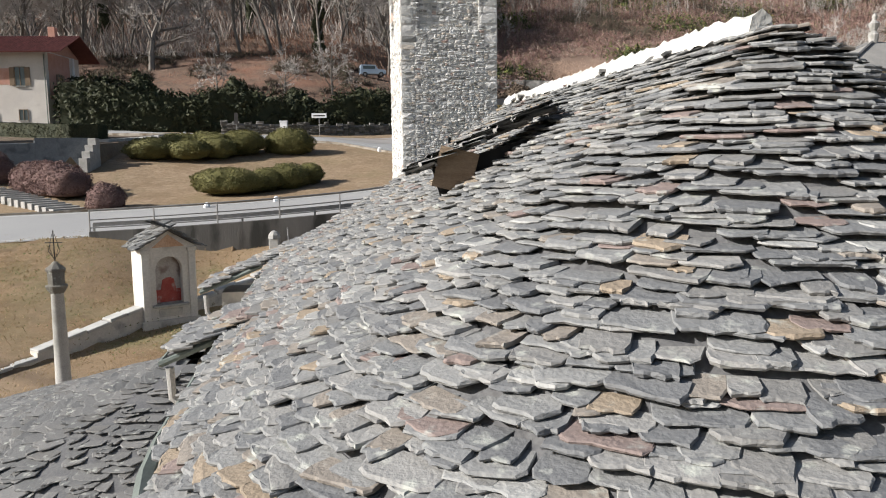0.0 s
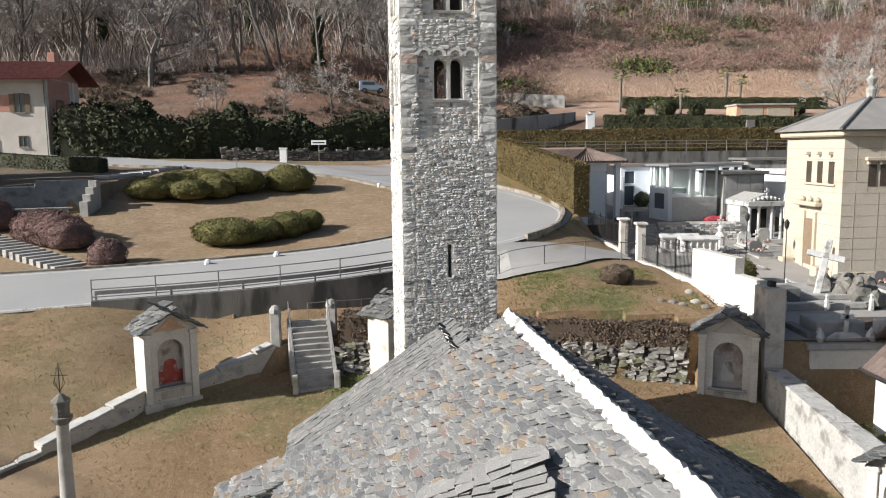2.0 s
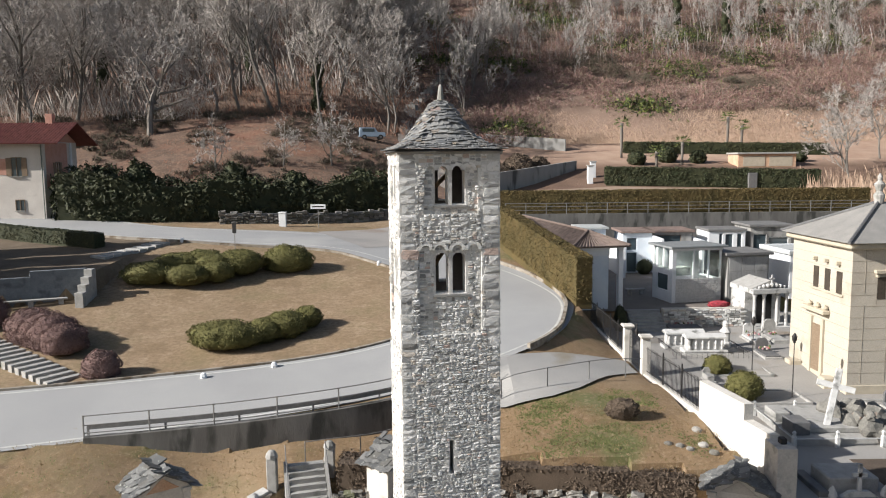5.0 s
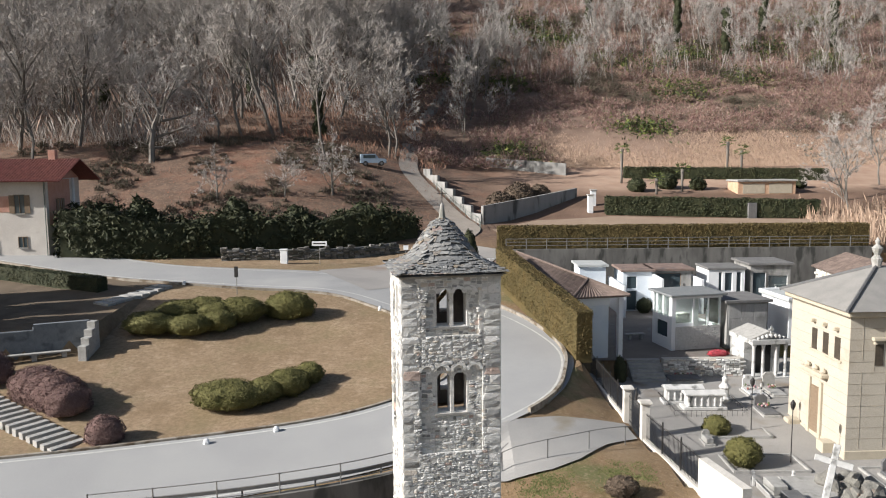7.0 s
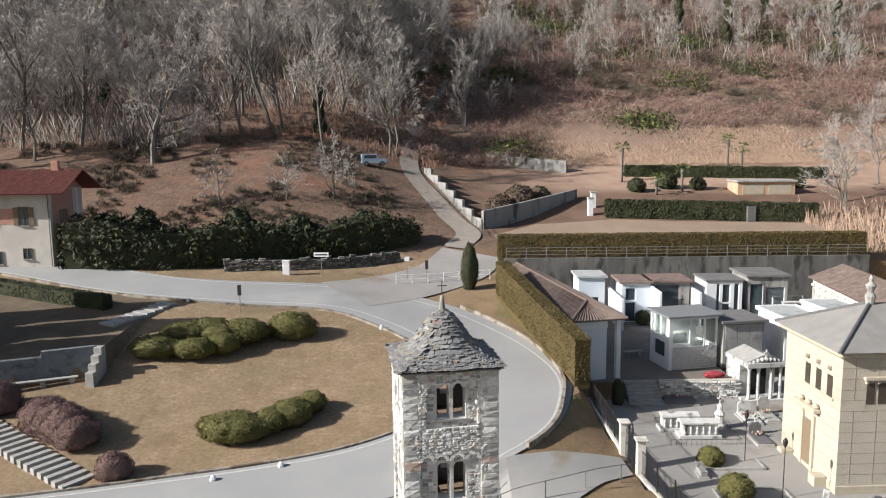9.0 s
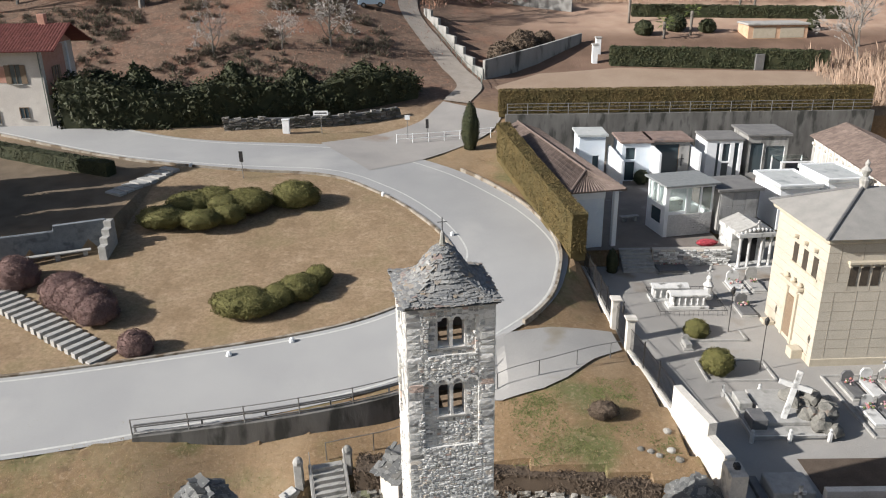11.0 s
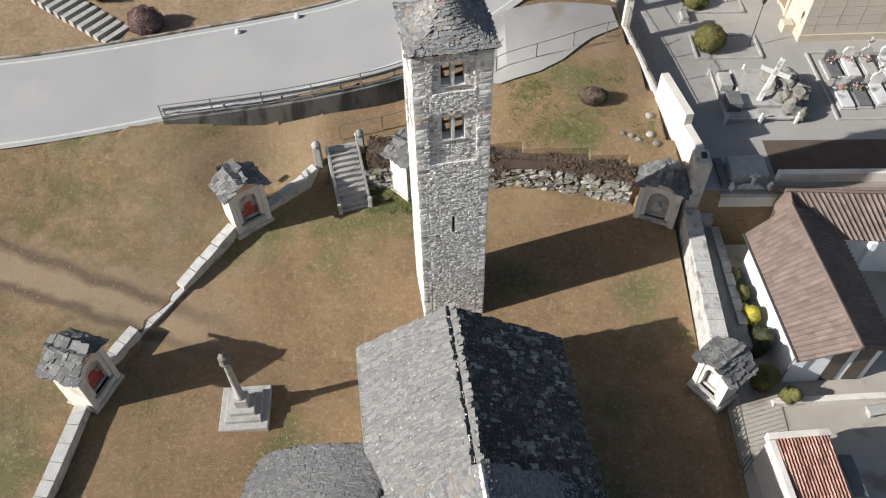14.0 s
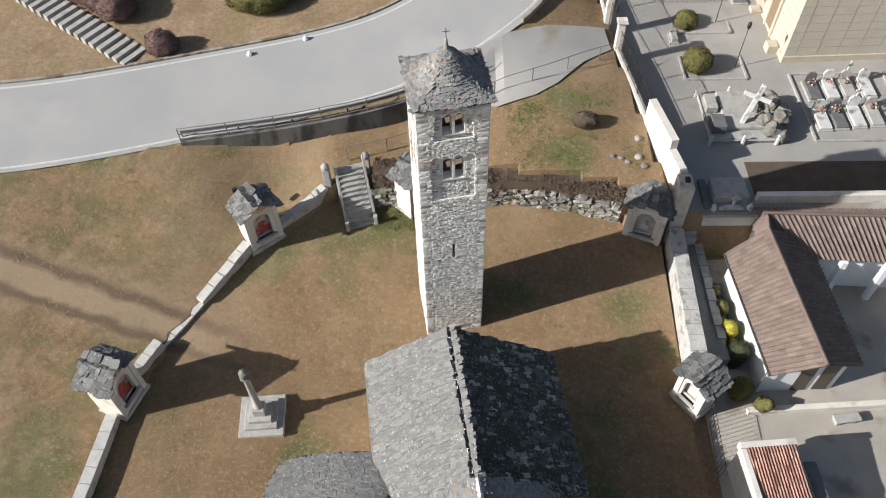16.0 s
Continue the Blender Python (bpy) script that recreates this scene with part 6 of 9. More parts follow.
def bare_tree(rng, height, spread, limbs=5, depth=4, thick=0.25, low=0.35, twig_n=5):
    """Trunk-and-limb tubes and a haze of twigs: two meshes."""
    wood, tw_v, tw_f = bmesh.new(), [], []

    def twig(p, d, L, r):
        e = p + d * L
        s = d.orthogonal().normalized() * r
        t = d.cross(s).normalized() * r
        i = len(tw_v)
        if r > 0.025:
            tw_v.extend([p - s, p + s, p + t, e])
            tw_f.extend([(i, i + 1, i + 3), (i + 1, i + 2, i + 3), (i + 2, i, i + 3)])
        else:
            s = (s * math.cos(i) + t * math.sin(i)) * 1.3
            tw_v.extend([p - s, p + s, e])
            tw_f.append((i, i + 1, i + 2))

    def grow(p, d, L, r, k):
        n = 3
        pts = [p]
        for _ in range(n):
            d = (d + Vector((rng.gauss(0, 0.13), rng.gauss(0, 0.13), rng.gauss(0.05, 0.10)))).normalized()
            p = p + d * (L / n)
            pts.append(p)
        if k >= 2:
            for a, b in zip(pts, pts[1:]):
                twig(a, (b - a).normalized(), (b - a).length * 1.02, r)
        else:
            tube(pts, r, r * 0.62, 6 if k == 0 else 5, wood)
        if k >= depth:
            for _ in range(twig_n):
                q = pts[rng.randrange(1, n + 1)]
                dd = (d + Vector((rng.gauss(0, 0.55), rng.gauss(0, 0.55), rng.gauss(0.15, 0.45)))).normalized()
                twig(q, dd, L * rng.uniform(0.5, 1.1), 0.02)
            return
        m = limbs if k == 0 else rng.choice((2, 3, 3))
        for j in range(m):
            t = low + (1 - low) * (j + rng.random()) / m if k == 0 else rng.uniform(0.35, 1.0)
            q = pts[0].lerp(pts[-1], t) if k == 0 else pts[min(n, max(1, round(t * n)))]
            az = 2.4 * j + rng.uniform(-0.5, 0.5) if k == 0 else rng.uniform(0, 6.28)
            u = d.orthogonal().normalized()
            v = d.cross(u)
            out = (u * math.cos(az) + v * math.sin(az)) * spread + d * (1.0 if k == 0 else 0.9)
            grow(q, out.normalized(), L * rng.uniform(0.42, 0.62), max(0.012, r * rng.uniform(0.4, 0.55)), k + 1)
        grow(pts[-1], d, L * 0.55, r * 0.6, k + 1)

    grow(Vector((0, 0, -0.3)), Vector((rng.gauss(0, 0.05), rng.gauss(0, 0.05), 1)).normalized(), height * 0.55, thick, 0)
    return wood, tw_v, tw_f


def tree_model(seed, height, spread, **kw):
    rng = random.Random(seed)
    wood, v, f = bare_tree(rng, height, spread, **kw)
    a = bpy.data.meshes.new("trunk")
    wood.to_mesh(a)
    wood.free()
    a.materials.append(M_bark)
    b = bpy.data.meshes.new("crown")
    b.from_pydata([tuple(q) for q in v], [], f)
    b.materials.append(M_twig)
    return a, b


WOODS = [tree_model(31, 14, 0.55, limbs=7, thick=0.20, low=0.45, twig_n=13), tree_model(32, 16, 0.45, limbs=8, thick=0.23, low=0.42, twig_n=13), tree_model(33, 12, 0.7, limbs=6, thick=0.18, low=0.4, twig_n=13), tree_model(34, 15, 0.5, limbs=7, thick=0.20, low=0.5, twig_n=13), tree_model(35, 13, 0.6, limbs=7, thick=0.17, low=0.4, twig_n=13)]
POLES = [tree_model(41, 11, 0.4, limbs=5, depth=3, thick=0.09, low=0.4, twig_n=11), tree_model(42, 9, 0.5, limbs=5, depth=3, thick=0.08, low=0.3, twig_n=11)]
SPREADING = [tree_model(51, 9.5, 1.25, limbs=8, thick=0.26, low=0.25), tree_model(52, 6, 1.3, limbs=8, thick=0.12, low=0.15)]


def plant(model, x, y, scale, turn, label, group, z=None):
    root = thing("bare_tree", Matrix.Translation((x, y, gz(x, y) if z is None else z)) @ pose(0, 0, 0, 0, 0, turn) @ Matrix.Diagonal((scale, scale, scale, 1)), label, "tree", group)
    for me in model:
        ob = new(me.name, me)
        ob.parent = root
    return root


def plant_woods():
    rng = random.Random(77)
    named = ((-41, 111.6, 1.0, 0), (-32.7, 129.4, 1.2, 3), (-27.4, 129.0, 1.3, 1), (-26.2, 130.5, 1.2, 0), (-17.1, 116, 1.0, 3), (-8.5, 128.2, 1.15, 2), (-7.6, 129.2, 1.0, 4), (-58.7, 113, 1.1, 4), (-63, 118, 1.15, 1), (-71, 112, 1.1, 3), (-55, 120, 1.2, 0), (-48, 122, 1.1, 2), (-66, 108, 1.0, 0))
    for x, y, s, k in named[1:]:
        plant(WOODS[k], x, y, s * 1.2, rng.uniform(0, 360), "tall bare deciduous tree at the wood's edge", "bare trees of the wood")
    plant(SPREADING[0], -41, 111.6, 1.75, 40, "old spreading bare orchard tree", "orchard trees")
    plant(SPREADING[1], -14.2, 102.3, 1.35, 10, "low spreading bare fruit tree", "orchard trees")
    plant(SPREADING[1], -20, 100, 1.0, 80, "low spreading bare fruit tree", "orchard trees")
    plant(SPREADING[1], -28, 98, 1.1, 200, "low spreading bare fruit tree", "orchard trees")
    for _ in range(215):
        x, y = rng.uniform(-135, -8), rng.uniform(122, 225)
        if abs(x + 5 - (y - 148) * 0.25) < 5 or (x > -34 and y < 140):
            continue
        plant(WOODS[rng.randrange(5)], x, y, rng.uniform(1.05, 1.6), rng.uniform(0, 360), "bare deciduous tree on the wooded slope", "bare trees of the wood")
    for _ in range(100):
        x, y = rng.uniform(12, 150), rng.uniform(168, 245)
        plant(POLES[rng.randrange(2)], x, y, rng.uniform(0.8, 1.5), rng.uniform(0, 360), "slim bare young tree on the bramble slope", "young trees of the slope")
    for _ in range(34):
        y = rng.uniform(146, 215)
        x = -5 + (y - 148) * 0.25 + rng.choice((-1, 1)) * rng.uniform(3.0, 11.0)
        plant(POLES[rng.randrange(2)], x, y, rng.uniform(1.0, 1.7), rng.uniform(0, 360), "slim bare tree beside the stepped lane", "young trees of the slope")
    for x, y, s in ((74.8, 136.7, 0.9), (52, 100, 0.75), (56, 108, 0.9), (60, 96, 0.8), (66, 118, 0.8), (9, 152, 0.7), (13, 160, 0.75), (6, 158, 0.8), (2, 172, 0.9)):
        plant(POLES[rng.randrange(2)] if x < 20 else WOODS[2], x, y, s, rng.uniform(0, 360), "bare tree among brambles", "young trees of the slope")


plant_woods()

BRUSH = ((0.0, (0.285, 0.170, 0.142)), (0.16, (0.200, 0.120, 0.112)), (0.34, (0.365, 0.245, 0.195)), (0.5, (0.300, 0.175, 0.160)), (0.64, (0.120, 0.088, 0.082)), (0.78, (0.400, 0.310, 0.255)), (0.92, (0.160, 0.175, 0.090)))
DRY = ((0.0, (0.39, 0.28, 0.205)), (0.3, (0.43, 0.31, 0.23)), (0.55, (0.37, 0.26, 0.19)), (0.8, (0.45, 0.335, 0.255)))
STEMS = ((0.0, (0.312, 0.281, 0.256)), (0.3, (0.388, 0.356, 0.331)), (0.6, (0.237, 0.200, 0.181)), (0.85, (0.338, 0.250, 0.206)))
GREENS = ((0.0, (0.072, 0.090, 0.034)), (0.3, (0.120, 0.144, 0.042)), (0.55, (0.048, 0.066, 0.029)), (0.8, (0.180, 0.198, 0.060)))
LITTER = ((0.0, (0.19, 0.115, 0.08)), (0.3, (0.23, 0.15, 0.11)), (0.55, (0.12, 0.08, 0.06)), (0.8, (0.25, 0.115, 0.075)))


def tuft_mat(name, palette):
    m = slate_mat(name, palette, "island")
    b = m.node_tree.nodes["Principled BSDF"]
    for s in ("Normal", "Base Color"):
        for l in list(b.inputs[s].links):
            m.node_tree.links.remove(l)
    ramp = [n for n in m.node_tree.nodes if n.type == "VALTORGB"][0]
    m.node_tree.links.new(ramp.outputs[0], b.inputs["Base Color"])
    b.inputs["Roughness"].default_value = 0.95
    return m


M_fresh = tuft_mat("fresh_grass", ((0.0, (0.105, 0.118, 0.042)), (0.35, (0.14, 0.142, 0.058)), (0.7, (0.088, 0.096, 0.036))))
M_dark_brush = tuft_mat("dark_bramble", ((0.0, (0.10, 0.085, 0.065)), (0.3, (0.15, 0.115, 0.09)), (0.55, (0.07, 0.075, 0.045)), (0.8, (0.19, 0.13, 0.105))))
M_stem = tuft_mat("sapling_stems", STEMS)
M_brush, M_dry, M_green, M_litter = tuft_mat("bramble_stems", BRUSH), tuft_mat("dry_grass_blades", DRY), tuft_mat("evergreen_leaves", GREENS), tuft_mat("leaf_litter", LITTER)


def tufts(name, label, material, spots, seed, fine=1.0):
    """Fans of thin blades: spots give x, y, height, width, blades and lean."""
    rng = random.Random(seed)
    V, F = [], []
    heights = ground([q[0] for q in spots], [q[1] for q in spots])
    for (x, y, h, w, n, lean), z in zip(spots, heights - 0.05):
        for _ in range(n):
            a = rng.uniform(0, 6.28)
            bx, by = x + rng.gauss(0, w), y + rng.gauss(0, w)
            hh = h * rng.uniform(0.5, 1.15)
            dx, dy = math.cos(a) * hh * lean * rng.random(), math.sin(a) * hh * lean * rng.random()
            t = rng.uniform(0.015, 0.04) * (1 + 0.006 * y) * fine
            i = len(V)
            V += [(bx - t, by, z), (bx + t, by - t, z), (bx + dx * 0.6 + t * 0.5, by + dy * 0.6, z + hh * 0.7), (bx + dx, by + dy, z + hh)]
            F += [(i, i + 1, i + 2), (i, i + 2, i + 3)]
    return tagged(raw_ob(name, V, F, material), label, "undergrowth", kind="stuff")


def tangle(name, label, material, spots, seed, dense=(50, 50), length=(0.4, 1.1), width=(0.02, 0.055)):
    """Low domes of tangled thin stems: spots give x, y and radius."""
    g = np.random.default_rng(seed)
    spots = np.array(spots)
    n = (dense[0] + dense[1] * spots[:, 2]).astype(int)
    c = np.repeat(np.column_stack([spots[:, 0], spots[:, 1], ground(spots[:, 0], spots[:, 1])]), n, 0)
    r = np.repeat(spots[:, 2], n)[:, None]
    N = len(c)
    d = g.normal(size=(N, 3))
    d[:, 2] = np.abs(d[:, 2]) * 0.8
    d /= np.linalg.norm(d, axis=1, keepdims=True)
    p = c + d * r * np.array([1, 1, 0.85]) * g.uniform(0.5, 1.0, (N, 1))
    t = g.normal(size=(N, 3)) + np.array([0, 0, 0.6])
    t /= np.linalg.norm(t, axis=1, keepdims=True)
    s = np.cross(t, g.normal(size=(N, 3)))
    s /= np.linalg.norm(s, axis=1, keepdims=True) + 1e-9
    s *= g.uniform(*width, (N, 1))
    V = np.stack([p - s, p + s, p + t * g.uniform(*length, (N, 1))], 1).reshape(-1, 3)
    return tagged(raw_ob(name, V, np.arange(3 * N).reshape(-1, 3), material), label, "thicket", kind="stuff")


def brambles(rng):
    red, dark, low = [], [], []
    for _ in range(5200):
        x, y = rng.uniform(-4, 150), rng.uniform(131, 240)
        if (x < 4 + (y - 133) * 0.22 and y > 140 and rng.random() < 0.7) or (y < 149 and x > 17 + rng.uniform(-3, 3)):
            continue
        k = noise.noise((x * 0.08, y * 0.08, 1.0))
        r = 1.2 + 2.2 * max(0, k + 0.25) + rng.uniform(0, 0.7)
        (dark if noise.noise((x * 0.07, y * 0.11, 7.0)) > 0.22 and x > 22 else red).append((x, y, r))
    for _ in range(1700):
        x, y = rng.uniform(-95, -7), rng.uniform(90, 126)
        if noise.noise((x * 0.1, y * 0.1, 4.0)) > -0.05 and abs(x + 10) + abs(y - 117) > 5:
            low.append((x, y, rng.uniform(0.25, 0.9)))
    tangle("bramble_thicket", "red-brown leafless bramble thicket on the slope", M_brush, red, 1)
    tangle("dark_thicket", "dark evergreen bramble clumps on the slope", M_dark_brush, dark, 2)
    tangle("orchard_brush", "low grey-brown leafless brush in the orchard", M_dark_brush, low, 3, (40, 110), (0.3, 0.9), (0.022, 0.05))


def undergrowth():
    rng = random.Random(101)
    brambles(rng)
    S = []
    for _ in range(7500):
        x, y = rng.uniform(16, 95), rng.uniform(131.5, 150)
        S.append((x, y, rng.uniform(0.3, 0.75), 0.6, 9, 1.1))
    tufts("dry_grass", "tall straw-coloured dry grass on the terrace", M_dry, S, 2, 0.5)
    S = []
    for _ in range(5200):
        x, y = rng.uniform(-135, -6), rng.uniform(118, 225)
        if abs(x + 5 - (y - 148) * 0.25) < 5 or (x > -38 and y < 142):
            continue
        S.append((x, y, rng.uniform(1.5, 5.0), 1.6, 7, 0.6))
    for _ in range(1100):
        x, y = rng.uniform(8, 150), rng.uniform(178, 245)
        S.append((x, y, rng.uniform(2.0, 6.0), 1.2, 5, 0.35))
    tufts("sapling_thicket", "grey thicket of bare saplings under the trees", M_stem, S, 8, 0.4)
    S = []
    for _ in range(9000):
        x, y = rng.uniform(-120, 0), rng.uniform(92, 215)
        if y < 125 and rng.random() < 0.15:
            continue
        S.append((x, y, rng.uniform(0.1, 0.45) if y < 125 else rng.uniform(0.4, 1.5), 0.9, 8, 1.0))
    tufts("woodland_undergrowth", "brown leafless undergrowth and leaf litter", M_litter, S, 3, 0.7)
    S = [(rng.uniform(46, 66), rng.uniform(86, 104), rng.uniform(0.8, 2.2), 0.5, 8, 0.4) for _ in range(420)]
    tufts("reeds", "dry yellow reeds beyond the railing", M_dry, S, 4)
    S = []
    for _ in range(900):
        x, y = rng.uniform(3.5, 11), rng.uniform(31.6, 38)
        k = noise.noise((x * 0.5, y * 0.5, 9.0))
        if k > 0.02 or (x < 6 and rng.random() < 0.5):
            S.append((x, y, rng.uniform(0.04, 0.09), 0.14, 12, 1.0))
    for _ in range(300):
        S.append((rng.uniform(-4.4, -1.5), rng.uniform(29.6, 31.3), rng.uniform(0.04, 0.1), 0.15, 12, 1.0))
    for _ in range(260):
        S.append((rng.uniform(-26, -9), rng.uniform(26, 33), rng.uniform(0.03, 0.06), 0.4, 10, 1.0))
    tufts("green_grass", "patches of fresh green grass on the mound", M_fresh, S, 6)
    # evergreen patches among the brambles
    P, N = [], []
    for cx, cy, r, n in ((24, 214, 7, 900), (30, 205, 5, 500), (46, 190, 6, 600), (60, 196, 6, 600), (80, 200, 6, 600), (95, 190, 5, 500), (9, 190, 4, 500), (3, 176, 3, 420), (-7, 172, 3, 260), (-12, 188, 5, 260), (14, 176, 4, 400), (38, 150, 4, 500), (12, 137, 3, 400), (52, 172, 5, 400), (100, 215, 8, 600), (-6, 205, 6, 700), (-24, 196, 5, 500), (70, 180, 5, 400)):
        for _ in range(n * 4):
            d = Vector((rng.gauss(0, 1), rng.gauss(0, 1), rng.gauss(0, 1))).normalized()
            ox, oy = rng.gauss(0, r * 0.7), rng.gauss(0, r * 0.5)
            ox, oy = round(ox / 2.2) * 2.2, round(oy / 2.2) * 2.2
            x, y = cx + ox + d.x * 1.6 * rng.uniform(0.4, 1.1), cy + oy + d.y * 1.6 * rng.uniform(0.4, 1.1)
            P.append((x, y, gz(x, y) + abs(d.z) * 2.6 * rng.uniform(0.3, 1.1))), N.append(d)
    V, F = leaf_cloud(P, N, 0.34, rng, 1.0)
    tagged(raw_ob("evergreen_scrub", V, F, M_green), "patches of evergreen laurel and ivy scrub", "scrub", kind="stuff")


undergrowth()

def ivy_tree(x, y, h, seed):
    """A bare trunk wrapped in ivy, with a ragged top."""
    rng = random.Random(seed)
    lumps = [(rng.uniform(-0.3, 0.3), rng.uniform(-0.3, 0.3), h * (0.08 + 0.15 * k), 0.75 + rng.uniform(0, 0.5), 0.75 + rng.uniform(0, 0.4), h * 0.12) for k in range(6)]
    lumps.append((rng.uniform(-0.6, 0.6), 0, h * 0.92, 1.2, 1.0, h * 0.09))
    root = bush("ivy_clad_tree", lumps, (x, y, gz(x, y)), M_hedge, "tall trunk wrapped in dark ivy on the slope", "tree", 0.2, 34, seed, "ivy-clad trees")
    part("trunk", tube([(0, 0, -0.3), (0.1, 0, h * 0.5), (0.3, 0.1, h * 1.12)], 0.24, 0.07, 6), M_bark, root)


for k, (x, y, h) in enumerate(((-20.2, 131, 13), (-15.5, 165, 17), (-36.0, 150, 14), (-62.0, 146, 13), (98, 198, 13), (70, 195, 12), (61, 205, 12), (84, 207, 13), (40, 214, 13))):
    ivy_tree(x, y, h, 120 + k)
# evergreens added out of view beyond the garden wall to shade the upper garden
for k, (x, y, h) in enumerate(((-40.5, 51.5, 12.0), (-42.5, 55.5, 12.5), (-45.0, 59.5, 13.0))):
    root = bush("evergreen_tree", [(0, 0, h * 0.3, 2.4, 2.4, h * 0.3), (0.3, 0.2, h * 0.6, 2.0, 2.0, h * 0.28), (0, 0, h * 0.85, 1.2, 1.2, h * 0.18)], (x, y, gz(x, y)), M_hedge, "unseen evergreen tree added to shade the upper garden", "tree", 0.22, 30, 140 + k, "evergreens of the garden")
    part("trunk", tube([(0, 0, -0.4), (0, 0, h * 0.8)], 0.25, 0.1, 6), M_bark, root)

# turf blades and weeds near by
def turf():
    rng = random.Random(55)
    S = []
    for _ in range(20000):
        x, y = rng.uniform(-34, 12), rng.uniform(12, 36)
        if x < -24 and y > 31:
            continue
        S.append((x, y, rng.uniform(0.04, 0.11), 0.16, 4, 0.9))
    V, F = [], []
    for (x, y, h, w, n, lean), z in zip(S, ground([q[0] for q in S], [q[1] for q in S]) - 0.04):
        if -4.5 < x < 7 and y < 20.5:
            continue
        for _ in range(n):
            a = rng.uniform(0, 6.28)
            bx, by = x + rng.gauss(0, w), y + rng.gauss(0, w)
            hh = h * rng.uniform(0.5, 1.2)
            i = len(V)
            V += [(bx - 0.02, by, z), (bx + 0.02, by, z), (bx + math.cos(a) * hh * lean, by + math.sin(a) * hh * lean, z + hh)]
            F.append((i, i + 1, i + 2))
    tagged(raw_ob("turf", V, F, M_turf), "short dry winter turf", "grass", kind="stuff")


M_turf = tuft_mat("turf_blades", ((0.0, (0.26, 0.18, 0.10)), (0.3, (0.21, 0.15, 0.075)), (0.55, (0.15, 0.13, 0.055)), (0.8, (0.31, 0.225, 0.135))))
turf()

M_yellow_bush = tuft_mat("yellow_green_leaves", ((0.0, (0.30, 0.27, 0.03)), (0.35, (0.38, 0.34, 0.05)), (0.7, (0.17, 0.17, 0.035))))

# ---- lawn planting ----
def lumps_at(base, spec):
    return [(x - base[0], y - base[1], z, rx * 1.3, ry * 1.25, rz * 0.88) for x, y, z, rx, ry, rz in spec]


B = (-11, 47, gz(-11, 46.8))
bush("topiary", lumps_at(B, [(-12.6, 45.7, 0.55, 1.75, 1.25, 1.0), (-10.6, 46.7, 0.6, 0.9, 0.9, 0.85), (-9.5, 47.6, 0.75, 1.05, 1.1, 1.0), (-8.5, 49.2, 0.85, 0.75, 0.8, 0.85)]), B, M_topiary, "low row of rounded clipped box bushes on the lawn", "topiary", 0.06, 260, 1, "clipped bushes on the lawn")
B = (-18, 58, gz(-18, 57.5))
bush("topiary", lumps_at(B, [(-21.2, 56.6, 0.6, 1.5, 1.2, 1.0), (-19.6, 58.8, 0.9, 1.6, 1.3, 1.1), (-18.2, 59.8, 1.1, 1.4, 1.2, 1.0), (-18.3, 56.3, 0.5, 1.3, 0.95, 0.9), (-16.4, 57.3, 0.6, 1.0, 0.9, 0.95), (-15.4, 59.2, 1.0, 1.55, 1.3, 1.15), (-16.9, 58.4, 0.95, 1.2, 1.0, 0.95)]), B, M_topiary, "large cloud-clipped group of box bushes on the lawn", "topiary", 0.065, 220, 2, "clipped bushes on the lawn")
B = (-11.9, 60.6, gz(-11.9, 60.6))
bush("topiary", [(0, 0, 0.65, 2.0, 1.5, 1.25)], B, M_topiary, "single rounded clipped box bush", "topiary", 0.06, 240, 3, "clipped bushes on the lawn")
B = (-18.2, 41.7, gz(-18.2, 41.7))
bush("barberry_bush", [(0, 0, 0.45, 1.05, 0.9, 0.95)], B, M_red_bush, "rounded red-brown leafless barberry bush", "bush", 0.05, 420, 4, "red-brown bushes by the steps", twiggy=True)
B = (-23.0, 46.0, gz(-23, 46))
bush("barberry_bush", [(-1.6, 1.3, 0.6, 1.75, 1.5, 1.35), (-0.6, 0.6, 0.6, 1.6, 1.5, 1.3), (0.3, -0.1, 0.55, 1.6, 1.5, 1.25), (1.3, -1.1, 0.45, 1.3, 1.3, 1.05)], B, M_red_bush, "long red-brown leafless barberry bush", "bush", 0.05, 380, 5, "red-brown bushes by the steps", twiggy=True)
B = (-28.6, 48.9, gz(-28.6, 48.9))
bush("barberry_bush", [(0, 0, 0.6, 1.5, 1.3, 1.4)], B, M_red_bush, "dark red-brown leafless bush", "bush", 0.05, 380, 6, "red-brown bushes by the steps", twiggy=True)

lawn_steps = thing("garden_steps", Matrix(), "broad flight of grey stone garden steps up the lawn", "steps")
A0, A1 = Vector((-19.8, 41.0)), Vector((-29.6, 47.6))
ad = (A1 - A0).normalized()
ayaw = math.degrees(math.atan2(ad.y, ad.x)) - 90
for k in range(17):
    c = A0.lerp(A1, k / 17)
    z = gz(*A0) + 0.06 + (gz(*A1) - gz(*A0) + 0.25) * k / 17
    part("step", box(-0.95, 0.95, 0, 0.42, z - 0.35, z + 0.09, bevel=0.015, m=Matrix.Translation((c.x, c.y, 0)) @ pose(0, 0, 0, 0, 0, ayaw)), M_granite, lawn_steps)

